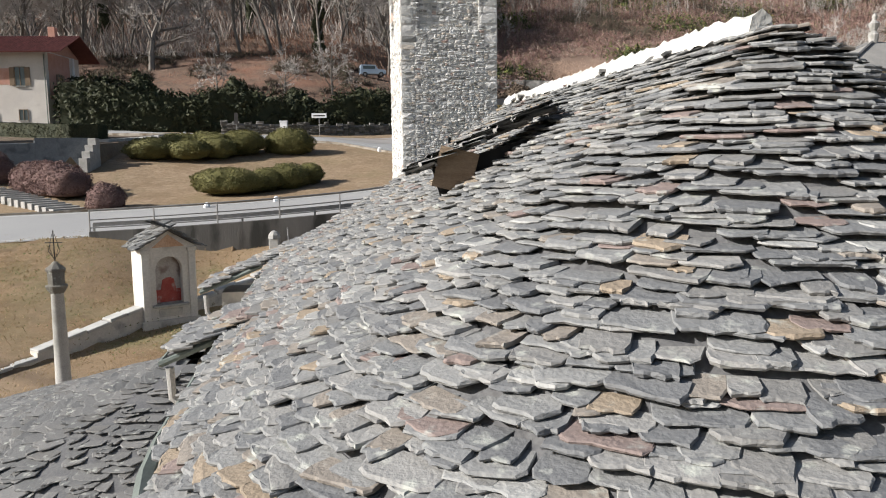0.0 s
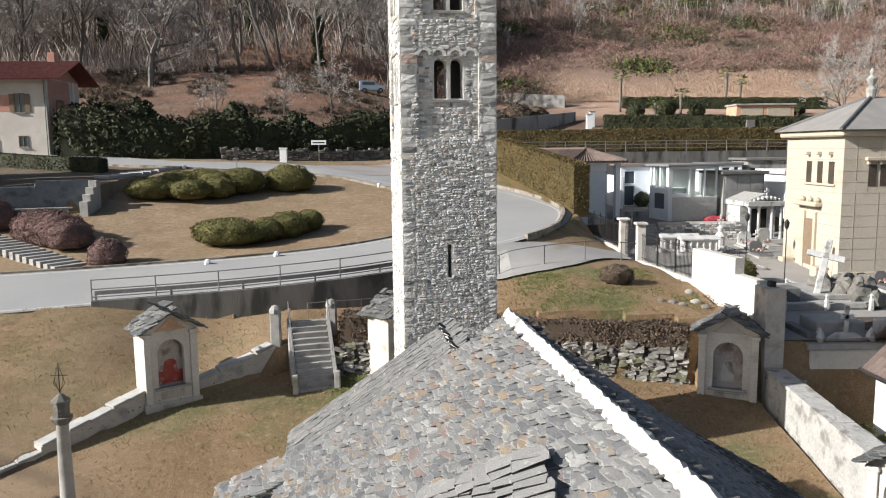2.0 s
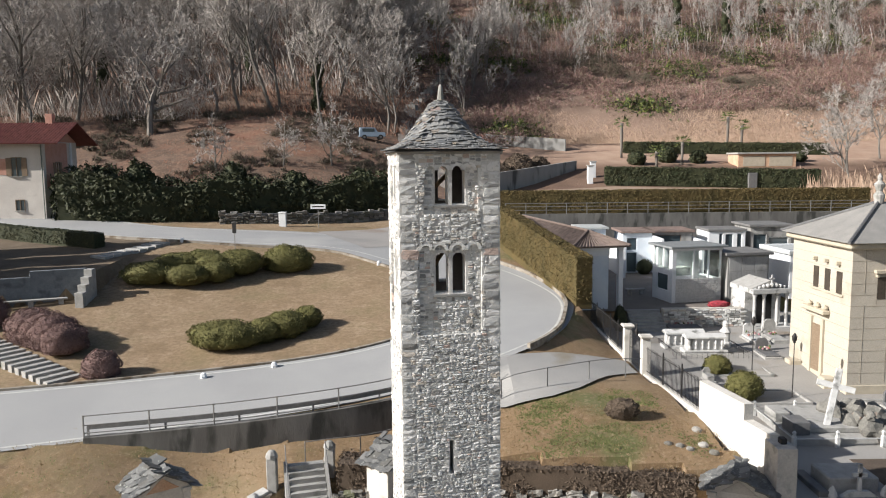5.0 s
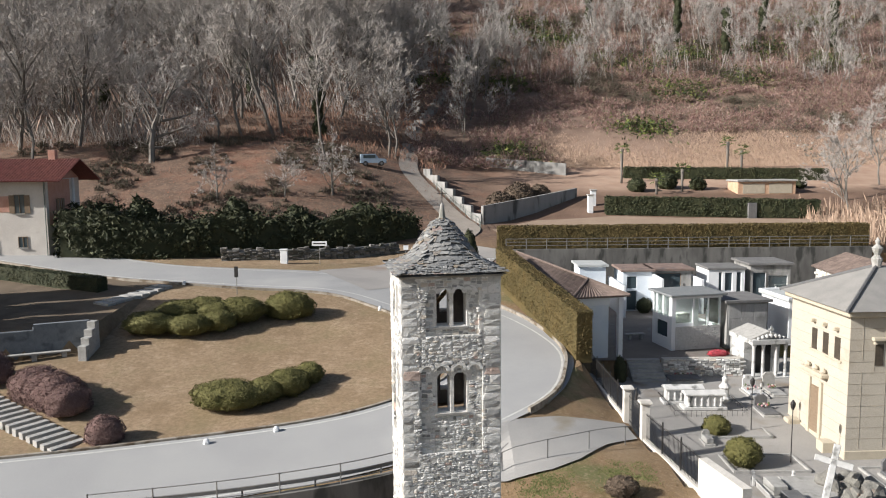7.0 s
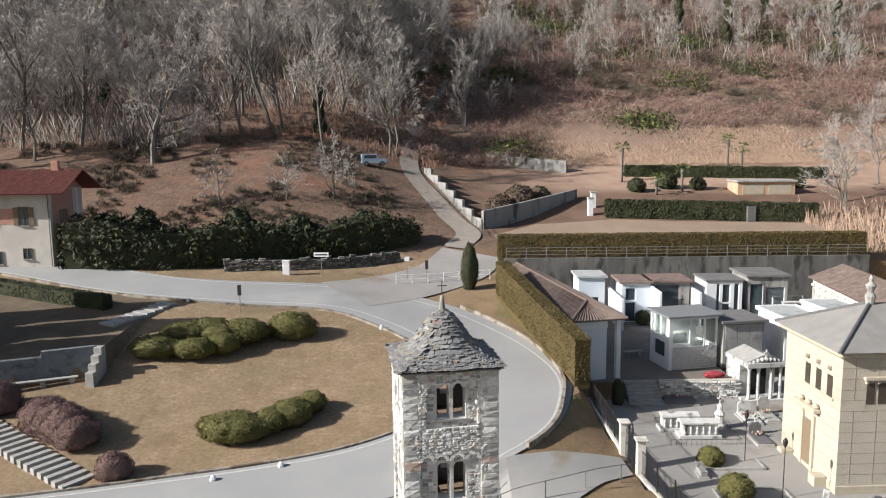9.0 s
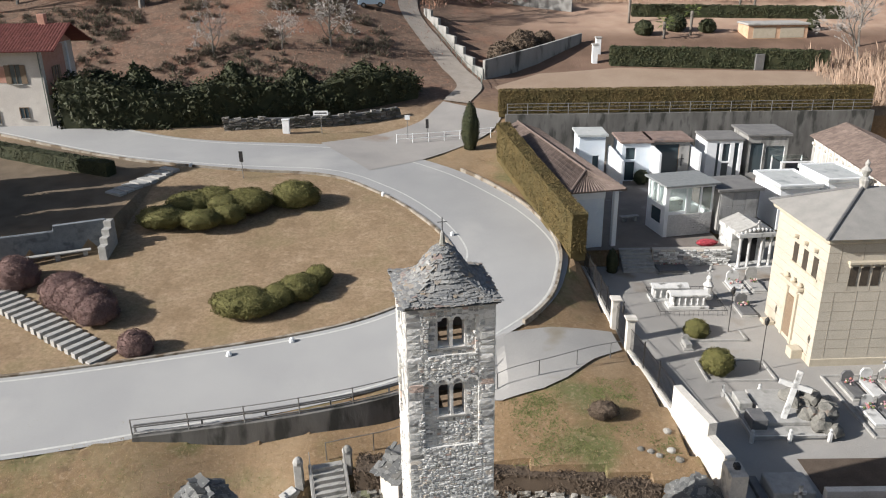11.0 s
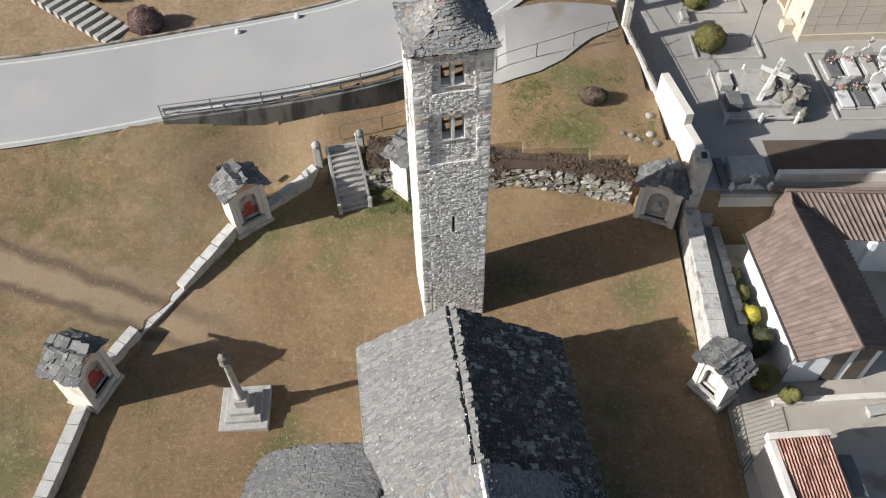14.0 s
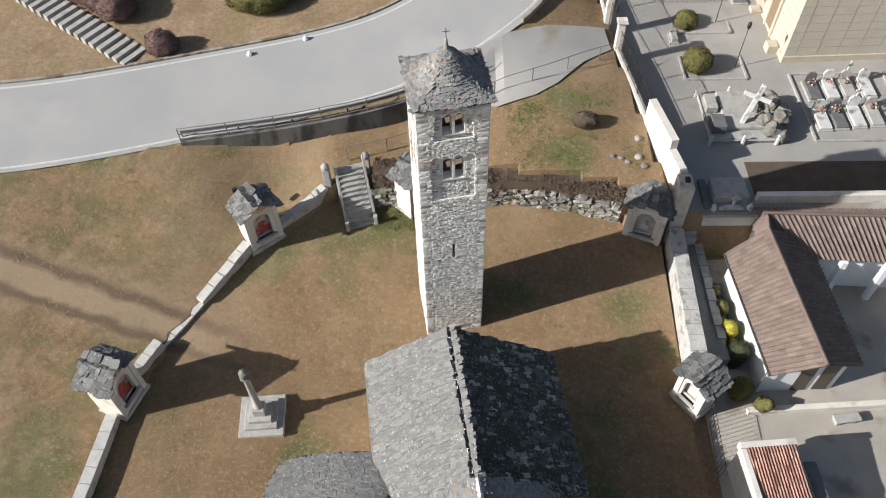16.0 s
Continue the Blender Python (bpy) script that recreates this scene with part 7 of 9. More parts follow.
# garden wall with a bench; blue skylit shade is put into its stone colour
gw = thing("garden_wall", Matrix(), "stone garden retaining wall with blue shade in its colour", "wall", kind="structure")
M_blockwall = mat("blue_grey_block_wall", (0.13, 0.145, 0.16), (0.19, 0.205, 0.22), 2.5, 0.9, 0.5, 20, spot=(0.09, 0.1, 0.11), spot_scale=1.5)
part("wall", wall_along([Vector((-24.4, 54.0)), Vector((-27.5, 52.6))], 0.4, 9.15, 6.5), M_blockwall, gw)
part("wall", wall_along([Vector((-27.5, 52.6)), Vector((-33.5, 50.2))], 0.4, 8.75, 6.3), M_blockwall, gw)
wall_blocks = Layer(BLOCKS, "stone_block", M_blockwall, M_blockwall)
wr = random.Random(4)
gdir = Vector((-33.5 + 24.4, 50.2 - 54.0)).normalized()
for r in range(10):
    s = 0.0
    while s < 9.4:
        w = wr.uniform(0.35, 0.7)
        top = 9.1 if s < 3.3 else 8.7
        z = 7.0 + r * 0.2
        if z < top:
            p = Vector((-24.4, 54.0)) + gdir * (s + w / 2)
            m = Matrix.Translation((p.x + gdir.y * -0.2 * -1, p.y + gdir.x * 0.2, z + 0.1)) @ pose(0, 0, 0, 0, 0, math.degrees(math.atan2(-gdir.y, -gdir.x))) @ Matrix.Diagonal((w - 0.02, 0.1, 0.185, 1))
            wall_blocks.put(wr.randrange(len(BLOCKS)), m, True)
        s += w
wall_blocks.finish(gw)
for k in range(4):
    part("step_block", box(-0.28, 0.28, -0.3, 0.3, 6.6, 9.1 - 0.45 * k, bevel=0.02, m=Matrix.Translation((-24.1 + 0.02 * k, 53.9 - 0.55 * k, 0))), M_granite, gw, "stepped stone end block")
bench = thing("stone_bench", Matrix.Translation((-27.2, 51.9, gz(-27.2, 51.9))) @ pose(0, 0, 0, 0, 0, 23), "low stone bench before the garden wall", "bench")
part("seat", box(-2.2, 2.2, -0.22, 0.22, 0.38, 0.48, bevel=0.015), M_granite, bench)
for x in (-1.8, 0, 1.8):
    part("leg", box(x - 0.15, x + 0.15, -0.18, 0.18, -0.2, 0.38), M_granite, bench)
up_steps = thing("garden_steps", Matrix(), "curving stone slab steps up to the road", "steps")
for k in range(8):
    c = Vector((-26.2, 60.6)).lerp(Vector((-23.6, 65.8)), k / 7)
    part("step", box(-0.9, 0.9, -0.35, 0.35, -0.3, 0.10, bevel=0.02, m=Matrix.Translation((c.x, c.y, gz(c.x, c.y) + 0.04)) @ pose(0, 0, 0, 0, 0, -30)), M_granite, up_steps)
for x, y in ((-12.55, 40.95), (-9.1, 42.15), (-5.0, 62.3), (-22.0, 66.6), (0.6, 55.5)):
    st = thing("kerb_stone", Matrix.Translation((x, y + 0.1, gz(x, y))), "small white painted stone on the kerb", "stone", "white stones on the kerb")
    part("block", lathe([(0.16, -0.1), (0.18, 0.15), (0.12, 0.3), (0.03, 0.34)], 7), M_white, st)

# ---- hedges ----
hedge([(-28.2, 64.9), (-34, 67.4), (-48, 73.5)], 1.1, 1.15, lambda p: gz(p.x, p.y), M_hedge, "low clipped dark hedge along the road", 0.09, 120, 1)
hedge([(9.35, 51.6), (7.6, 60.5), (5.5, 71.8)], 1.15, 3.0, lambda p: 6.9 + (p.y - 51.6) * 0.105, M_bronze_hedge, "tall clipped bronze-green hedge beside the columbarium", 0.08, 150, 2, 0.05)
hedge([(6.0, 84.3), (45.5, 84.0)], 1.4, 2.3, 10.6, M_bronze_hedge, "long level clipped hedge above the cemetery", 0.11, 80, 3, 0.05)
hedge([(21.5, 102.5), (48, 99.8)], 1.5, 2.2, lambda p: gz(p.x, p.y), M_hedge, "clipped dark laurel hedge below the garden terrace", 0.16, 60, 4, 0.12)
hedge([(29, 124.5), (60, 122)], 1.3, 1.6, lambda p: gz(p.x, p.y), M_hedge, "dark hedge at the garden's back", 0.16, 50, 5, 0.12)
hedge([(-4.2, 32.0), (2.5, 31.85), (6.5, 31.5), (9.9, 30.75)], 1.35, 1.7, lambda p: 2.4 - 0.02 * p.x, M_bare_hedge, "clipped leafless brown hedge on the bank", 0.07, 300, 6, 0.12)
hedge([(-38.0, 79.2), (-30, 80.2), (-20, 83.5), (-10, 87.5), (-3.5, 90.5)], 3.2, 5.2, lambda p: gz(p.x, p.y), M_hedge, "overgrown dark evergreen hedge along the bank", 0.26, 38, 7, 0.7, top=lambda u: 4.5 - 2.0 * u + 0.5 * math.sin(17 * u))
for x, y, h in ((-31, 81, 7.0), (-22, 84, 6.8), (-16, 86.5, 5.2), (-9, 89, 4.8), (-34.5, 80.6, 6.2)):
    bush("evergreen_shrub", [(0, 0, h * 0.42, 1.7, 1.4, h * 0.42), (0.9, 0.3, h * 0.33, 1.6, 1.2, h * 0.34)], (x, y, gz(x, y)), M_hedge, "tall dark evergreen shrub rising from the hedge", "shrub", 0.24, 30, int(-x), "shrubs of the bank")
bank_wall = thing("road_bank_wall", Matrix(), "low rubble retaining wall at the foot of the bank", "wall", kind="structure")
BANK_LINE = centre_line([Vector((-22, 79.0)), Vector((-12, 81.4)), Vector((-5, 84.6))], 0.55)
part("core", wall_along(BANK_LINE, 0.5, lambda u, p: gz(p.x, p.y) + 1.0, lambda u, p: gz(p.x, p.y) - 0.6), M_dark_stone, bank_wall)
bank_rubble = Layer(BLOCKS, "stone", M_shade_rubble, M_shade_rubble)
br = random.Random(19)
for p, nrm in sides(BANK_LINE):
    z = gz(p.x, p.y) - 0.1
    top = z + br.uniform(0.8, 1.3)
    while z < top:
        h, w = br.uniform(0.18, 0.4), br.uniform(0.4, 0.8)
        bank_rubble.put(br.randrange(len(BLOCKS)), Matrix.Translation((p.x - nrm.x * 0.27, p.y - nrm.y * 0.27, z + h / 2)) @ pose(0, 0, 0, 0, br.uniform(-8, 8), math.degrees(math.atan2(-nrm.x, nrm.y))) @ Matrix.Diagonal((w, 0.3, h, 1)), True)
        z += h * 0.9
bank_rubble.finish(bank_wall, "mossy rubble with shade put into its colour", "rubble")
cyp = (2.6, 74.8, gz(2.6, 74.8))
bush("cypress", [(0, 0, 1.9, 0.85, 0.85, 2.3), (0, 0, 3.0, 0.6, 0.6, 1.5)], cyp, M_hedge, "single clipped dark columnar cypress", "tree", 0.08, 200, 41)
for x, y, r in ((15.85, 40.9, 0.95), (15.95, 45.2, 0.8)):
    bush("ball_bush", [(0, 0, r * 0.72, r, r, r * 0.85)], (x, y, 3.65), M_topiary, "round clipped green bush in a grave plot", "bush", 0.06, 300, int(y), "round bushes in the cemetery")
for x, y, r, m in ((14.4, 24.4, 0.55, M_topiary), (14.5, 23.0, 0.6, M_yellow_bush), (14.7, 21.6, 0.65, M_hedge), (14.6, 19.7, 0.55, M_topiary), (15.6, 18.9, 0.4, M_topiary), (14.3, 25.6, 0.5, M_topiary)):
    bush("garden_shrub", [(0, 0, r * 1.2, r, r, r * 1.5), (0.15, -0.2, r * 2.2, r * 0.7, r * 0.75, r * 0.9)], (x, y, 0.0), m, "rounded garden shrub beside the white wall", "shrub", 0.06, 260, int(y * 3), "shrubs by the barn")
B = (13.8, 56.2, 3.9)
bush("cypress", [(-1.3, -1.5, 1.0, 0.45, 0.45, 1.2)], B, M_hedge, "small dark conifer beside the columbarium", "tree", 0.07, 200, 43)
B = (7.9, 34.5, gz(7.9, 34.5))
bush("ivy_stump", [(0, 0, 0.3, 0.75, 0.55, 0.5)], B, M_bare_hedge, "low brown bush on a cut stump", "bush", 0.06, 380, 44, twiggy=True)
for k, (x, y) in enumerate(((9.3, 32.35), (9.75, 32.2), (10.1, 31.95), (10.9, 33.6), (10.75, 32.3), (11.0, 31.7))):
    rk = thing("rock", Matrix.Translation((x, y, gz(x, y))) @ pose(0, 0, 0, 0, 0, 40 * k), "pale boulder in the grass", "rock", "rocks on the mound")
    bm = bmesh.new()
    bmesh.ops.create_icosphere(bm, subdivisions=2, radius=0.17 if k < 3 else 0.22)
    for v in bm.verts:
        v.co *= 1 + 0.3 * bumpy(v.co.normalized(), 2.1, k)
        v.co.z *= 0.65
    part("stone", bm, M_bank, rk)

# ---- the cemetery ----
def picket_fence(a, b, base, label):
    """A low plinth, square posts and iron bars between two plan points."""
    root = thing("iron_fence", Matrix(), label, "fence", "cemetery fences")
    a, b = Vector(a), Vector(b)
    L = (b - a).length
    part("plinth", wall_along([a.lerp(b, k / 6) for k in range(7)], 0.3, lambda u, p: base + 0.15, 2.8), M_limewash, root, "low rendered plinth")
    n = int(L / 0.14)
    bar = box(-0.009, 0.009, -0.009, 0.009, base + 0.15, base + 1.62)
    first = part("bar", bar, M_iron, root)
    first.location = (a.x, a.y, 0)
    for k in range(1, n + 1):
        p = a.lerp(b, k / n)
        ob = new("bar", first.data)
        ob.parent, ob.location = root, (p.x, p.y, 0)
    for h in (0.3, 1.5):
        part("rail", tube([(a.x, a.y, base + h), (b.x, b.y, base + h)], 0.018, seg=4), M_iron, root)
    for k in range(1, int(L / 2.2) + 1):
        p = a.lerp(b, k / (int(L / 2.2) + 1))
        part("post", box(p.x - 0.03, p.x + 0.03, p.y - 0.03, p.y + 0.03, base + 0.1, base + 1.8), M_iron, root)
    return root


picket_fence((10.75, 41.3), (11.6, 35.0), 4.8, "dark iron picket fence on a rendered plinth")
picket_fence((10.2, 53.6), (10.45, 44.5), 5.0, "dark iron picket fence on a rendered plinth")
for p in ((10.45, 44.2), (10.75, 41.5)):
    g = thing("gate_post", Matrix.Translation((*p, 0)), "white rendered square gate post with a cap", "gate post", "cemetery gate posts")
    part("shaft", box(-0.22, 0.22, -0.22, 0.22, 3.4, 6.85, bevel=0.015), M_limewash, g)
    part("cap", box(-0.33, 0.33, -0.33, 0.33, 6.85, 6.98, bevel=0.03), M_limewash, g)
gate = thing("iron_gate", Matrix(), "double-leaf dark iron cemetery gate", "gate")
for k in range(19):
    p = Vector((10.5, 43.9)).lerp(Vector((10.72, 41.8)), k / 18)
    part("bar", tube([(p.x, p.y, 4.95), (p.x, p.y, 6.6 + 0.35 * math.sin(math.pi * ((k / 9) % 1.0)))], 0.012, seg=4), M_iron, gate)
for z in (5.1, 5.8, 6.5):
    part("rail", tube([(10.5, 43.9, z), (10.72, 41.8, z)], 0.016, seg=4), M_iron, gate)
part("finial", lathe([(0.05, 6.6), (0.09, 6.9), (0.03, 7.15), (0.06, 7.25), (0.01, 7.35)], 8, m=Matrix.Translation((10.61, 42.85, 0))), M_iron, gate)

CEM = mat("cemetery_ground", (0.26, 0.25, 0.235), (0.33, 0.315, 0.295), 0.35, 0.95, 0.6, 50, spot=(0.21, 0.17, 0.13), spot_scale=0.25, spot_at=0.6)
tagged(mesh_ob("cemetery_court", polygon_sheet([(12.95, 28.9), (48, 28.9), (48, 61.1), (21.7, 61.1), (21.7, 55.7), (9.9, 55.7), (10.1, 50), (10.9, 41.5), (11.85, 35), (12.5, 31.6)], 0.035, blend_level, 1.5), CEM), "grey gravel court of the cemetery", "pavement", kind="structure")
tagged(mesh_ob("cemetery_terrace", polygon_sheet([(9.2, 56.3), (21.5, 56.3), (21.5, 61.3), (48, 61.3), (48, 83.4), (6.9, 83.4)], 0.035, lambda x, y: 5.3, 6.0), mat("dark_terrace_gravel", (0.15, 0.13, 0.115), (0.21, 0.185, 0.165), 0.6, 0.95, 0.4, 30, spot=(0.26, 0.25, 0.24), spot_scale=0.5, spot_at=0.6)), "paved upper terrace of the cemetery", "pavement", kind="structure")
tagged(mesh_ob("lower_court", polygon_sheet([(12.6, -5), (45, -5), (45, 28.3), (12.9, 28.3)], 0.03, lambda x, y: 0.0, 6.0), mat("pale_court_gravel", (0.30, 0.275, 0.24), (0.40, 0.37, 0.325), 0.4, 0.95, 0.7, 40, spot=(0.22, 0.19, 0.155), spot_scale=0.5, spot_at=0.56)), "pale gravel court below the cemetery", "pavement", kind="structure")

tw = thing("terrace_wall", Matrix(), "rubble retaining wall of the upper terrace", "wall", kind="structure")
part("wall", box(15.8, 21.6, 55.75, 56.25, 3.3, 5.55), M_old_plaster, tw)
tstones = Layer(BLOCKS, "stone", M_stone, M_stone_far)
tr_ = random.Random(8)
for r in range(10):
    s = 15.8
    while s < 21.3:
        w = tr_.uniform(0.25, 0.6)
        tstones.put(tr_.randrange(len(BLOCKS)), Matrix.Translation((s + w / 2, 55.72, 4.0 + r * 0.16)) @ Matrix.Diagonal((w - 0.02, 0.12, 0.15, 1)), True)
        s += w
tstones.finish(tw)
st = thing("terrace_steps", Matrix(), "stone steps to the upper cemetery terrace", "steps")
for k in range(7):
    part("step", box(13.35, 15.75, 54.4 + 0.32 * k, 54.4 + 0.32 * k + 0.4, 3.5, 4.2 + 0.165 * (k + 1), bevel=0.012), M_granite, st)


def flat_chapel(x0, x1, y0, y1, z0, z1, wall, label, openings=(), roof=None, over=0.25, trim=None, turn=0, rim=0.0):
    """A flat-roofed burial chapel; openings (x, w, z, h) on the front."""
    root = thing("burial_chapel", Matrix.Translation((x0, y0, z0)) @ pose(0, 0, 0, 0, 0, turn), label, "chapel", "burial chapels")
    W, D, H = x1 - x0, y1 - y0, z1 - z0
    b = bmesh.new()
    holes = [(x - W / 2 - w / 2, x - W / 2 + w / 2, z, z + h) for x, w, z, h in openings]
    wall_cells(W / 2, 0, H, holes, 0, 0.25, b, Matrix.Translation((W / 2, 0, 0)))
    part("front_wall", b, wall, root)
    b = bmesh.new()
    box(0, 0.25, 0.25, D, 0, H, b), box(W - 0.25, W, 0.25, D, 0, H, b), box(0.25, W - 0.25, D - 0.25, D, 0, H, b)
    part("wall", b, wall, root)
    part("roof", box(-over, W + over, -over, D + over, H, H + 0.22, bevel=0.02), roof or M_flat_roof, root, "flat dark roof slab")
    if rim:
        for q in ((-over, W + over, -over, -over + 0.16), (-over, W + over, D + over - 0.16, D + over), (-over, -over + 0.16, -over + 0.16, D + over - 0.16), (W + over - 0.16, W + over, -over + 0.16, D + over - 0.16)):
            part("roof_rim", box(*q, H + 0.22, H + 0.22 + rim, bevel=0.015), wall, root)
    part("floor", box(0.25, W - 0.25, 0.25, D - 0.25, 0, 0.05), M_granite, root)
    for x, w, z, h in openings:
        g = part("door" if z < 0.3 else "window", box(x - w / 2, x + w / 2, 0.12, 0.15, z, z + h), M_glass, root, "dark glazed opening")
        f = bmesh.new()
        box(x - w / 2, x - w / 2 + 0.05, 0.08, 0.12, z, z + h, f), box(x + w / 2 - 0.05, x + w / 2, 0.08, 0.12, z, z + h, f), box(x - w / 2, x + w / 2, 0.08, 0.12, z + h - 0.05, z + h, f)
        part("frame", f, trim or M_white, g)
    return root


def glass_chapel():
    """White framed chapel with large panes over rough stone."""
    root = thing("burial_chapel", Matrix.Translation((17.35, 58.95, 5.3)) @ pose(0, 0, 0, 0, 0, 12), "white framed burial chapel with large panes and a stone base", "chapel", "burial chapels")
    W, D, H = 4.1, 3.1, 4.2
    part("plinth", box(0.3, W, 0.03, 0.3, 0, 1.75, bevel=0.02), M_rough_white, root, "rough white stone cladding")
    r = random.Random(2)
    for z in np.arange(0.06, 1.7, 0.2):
        x = 0.32
        while x < W - 0.1:
            w = min(r.uniform(0.2, 0.5), W - 0.02 - x)
            part("cladding_stone", box(x + 0.008, x + w - 0.008, 0.005 - r.uniform(0, 0.03), 0.05, z + 0.008, z + 0.192), M_rough_white, root)
            x += w
    part("corner_pier", box(-0.02, 0.3, 0, 0.32, 0, H - 0.02), M_white, root)
    part("side_wall", box(0, 0.25, 0.32, D, 0, 0.9), M_white, root)
    part("side_wall", box(0, 0.25, 0.32, D, 2.1, 2.5), M_white, root)
    for y0, y1 in ((0.32, 0.5), (1.35, 1.55), (2.35, 2.55), (D - 0.2, D)):
        part("frame_post", box(0.01, 0.24, y0, y1, 2.5, H), M_white, root)
    for y0, y1 in ((0.32, 0.7), (D - 0.7, D)):
        part("side_wall", box(0.002, 0.248, y0, y1, 0.9, 2.1), M_white, root)
    part("side_pane", box(0.1, 0.13, 0.7, D - 0.7, 0.9, 2.1), M_glass, root)
    part("wall", box(W - 0.25, W, 0.3, D, 0, 1.8), M_white, root)
    part("back_wall", box(0.25, W - 0.25, D - 0.25, D, 0, H), M_white, root)
    part("transom", box(0.3, 1.75, 0.04, 0.22, 1.752, 2.1), M_white, root)
    for x in (1.72, 2.95, W - 0.15):
        part("frame_post", box(x, x + 0.13, 0.02, 0.17, 1.75, H), M_white, root)
    part("top_beam", box(-0.05, W + 0.05, -0.05, 0.2, H - 0.22, H + 0.004), M_white, root)
    for x0, x1, z0 in ((0.3, 1.72, 2.1), (1.85, 2.95, 1.76), (3.08, W - 0.15, 1.76)):
        part("pane", box(x0, x1, 0.07, 0.09, z0, H - 0.22), M_pane, root).visible_shadow = False
    for y0, y1 in ((0.5, 1.35), (1.55, 2.35), (2.55, D - 0.2)):
        part("pane", box(0.07, 0.09, y0, y1, 2.5, H), M_pane, root).visible_shadow = False
    part("altar", box(1.0, 2.4, 1.6, 2.5, 0, 2.5, bevel=0.03), M_marble, root)
    part("roof", box(-0.3, W + 0.3, -0.4, D + 0.25, H, H + 0.16, bevel=0.02), M_slate_roof, root, "dark slate flat roof with a thin edge")
    part("floor", box(0.25, W - 0.25, 0.3, D - 0.25, 0, 0.06), M_granite, root)


M_rough_white = mat("split_white_stone", (0.62, 0.61, 0.59), (0.48, 0.475, 0.46), 6, 0.9, 1.0, 12, depth=0.05)
M_slate_roof = mat("slate_sheet", (0.17, 0.185, 0.19), (0.24, 0.25, 0.25), 3, 0.6, 0.2, 20)
glass_chapel()
M_grey_panel = mat("grey_stone_panel", (0.30, 0.30, 0.295), (0.38, 0.375, 0.365), 1.5, 0.9, 0.2, 25, spot=(0.2, 0.2, 0.195), spot_scale=0.7, spot_at=0.56, stretch=(1, 1, 0.5))
M_pale_roof = mat("pale_roof_felt", (0.36, 0.38, 0.38), (0.46, 0.47, 0.465), 1.0, 0.8, 0.2, 20, spot=(0.25, 0.27, 0.27), spot_scale=0.8, spot_at=0.56)
M_rust_roof = mat("rusty_sheet_roof", (0.17, 0.115, 0.095), (0.25, 0.19, 0.165), 1.4, 0.85, 0.2, 25, spot=(0.12, 0.1, 0.095), spot_scale=0.9)
grey_block = flat_chapel(21.75, 25.1, 59.6, 63.0, 5.3, 8.85, M_concrete, "grey stone-panelled burial chapel with a flat roof", turn=8)
for r in range(3):
    for k in range(3):
        part("panel", box(0.12 + 1.05 * k, 1.13 + 1.05 * k, -0.03, 0.004, 0.1 + 1.12 * r, 1.2 + 1.12 * r, bevel=0.008), M_grey_panel, grey_block)
flat_chapel(26.9, 30.1, 60.5, 64.8, 5.3, 8.75, M_white, "plain white burial chapel with a rimmed pale roof", roof=M_pale_roof, over=0.2, turn=5, rim=0.14)
flat_chapel(30.9, 34.0, 61.0, 65.4, 5.3, 9.1, M_white, "second white burial chapel with a rimmed pale roof", roof=M_pale_roof, over=0.2, turn=5, rim=0.14)
flat_chapel(25.7, 29.2, 75.2, 78.8, 5.3, 9.2, M_white, "tall white burial chapel with dark glazed slots", ((1.15, 0.35, 0.1, 3.6), (1.95, 0.75, 0.1, 1.6), (1.95, 0.75, 1.85, 1.8), (2.95, 0.5, 0.1, 3.6)), over=0.12)
flat_chapel(17.4, 20.2, 75.0, 78.8, 5.3, 9.15, M_skylit_white, "pale burial chapel with a dark doorway", ((0.85, 1.0, 0.1, 1.9), (0.85, 1.0, 2.2, 1.2)), roof=M_rust_roof)
recess = flat_chapel(20.4, 24.1, 75.4, 79.0, 5.3, 9.15, M_concrete, "open-fronted burial chapel with a rusty roof edge", ((1.5, 2.4, 0.1, 3.5),), trim=M_wood, roof=M_rust_roof)
part("cross", box(2.95, 3.02, -0.05, 0.0, 1.4, 2.6), M_iron, recess)
part("cross", box(2.78, 3.19, -0.055, -0.002, 2.1, 2.17), M_iron, recess)
for x0, x1, y0, y1, zt in ((16.6, 16.85, 71.5, 78.0, 8.3), (20.2, 20.42, 71.8, 75.4, 8.9), (24.3, 24.55, 73.0, 78.0, 8.6)):
    tagged(mesh_ob("side_screen_wall", box(x0, x1, y0, y1, 5.3, zt, bevel=0.02), M_white), "white rendered screen wall between the burial chapels", "wall", kind="structure")
flat_chapel(29.8, 33.7, 75.4, 79.6, 5.3, 9.6, M_concrete, "dark concrete burial chapel with glass panels", ((0.9, 1.3, 0.6, 3.0), (2.7, 1.9, 0.1, 3.2)))
flat_chapel(13.6, 16.2, 77.2, 80.4, 5.3, 9.35, M_skylit_white, "small white burial chapel at the back", ((1.7, 0.7, 0.1, 2.0),), roof=M_pale_roof)
glass_box = thing("glass_canopy", Matrix.Translation((32.0, 72.6, 5.3)), "low white-framed glass canopy before the dark chapel", "canopy")
for x in (0.0, 2.9):
    for y in (0.0, 2.2):
        part("post", box(x, x + 0.1, y, y + 0.1, 0, 2.4), M_white, glass_box)
part("roof_pane", box(-0.1, 3.1, -0.1, 2.4, 2.4, 2.46), M_pane, glass_box).visible_shadow = False
part("rim", box(-0.12, 3.12, -0.16, -0.08, 2.36, 2.5), M_white, glass_box)

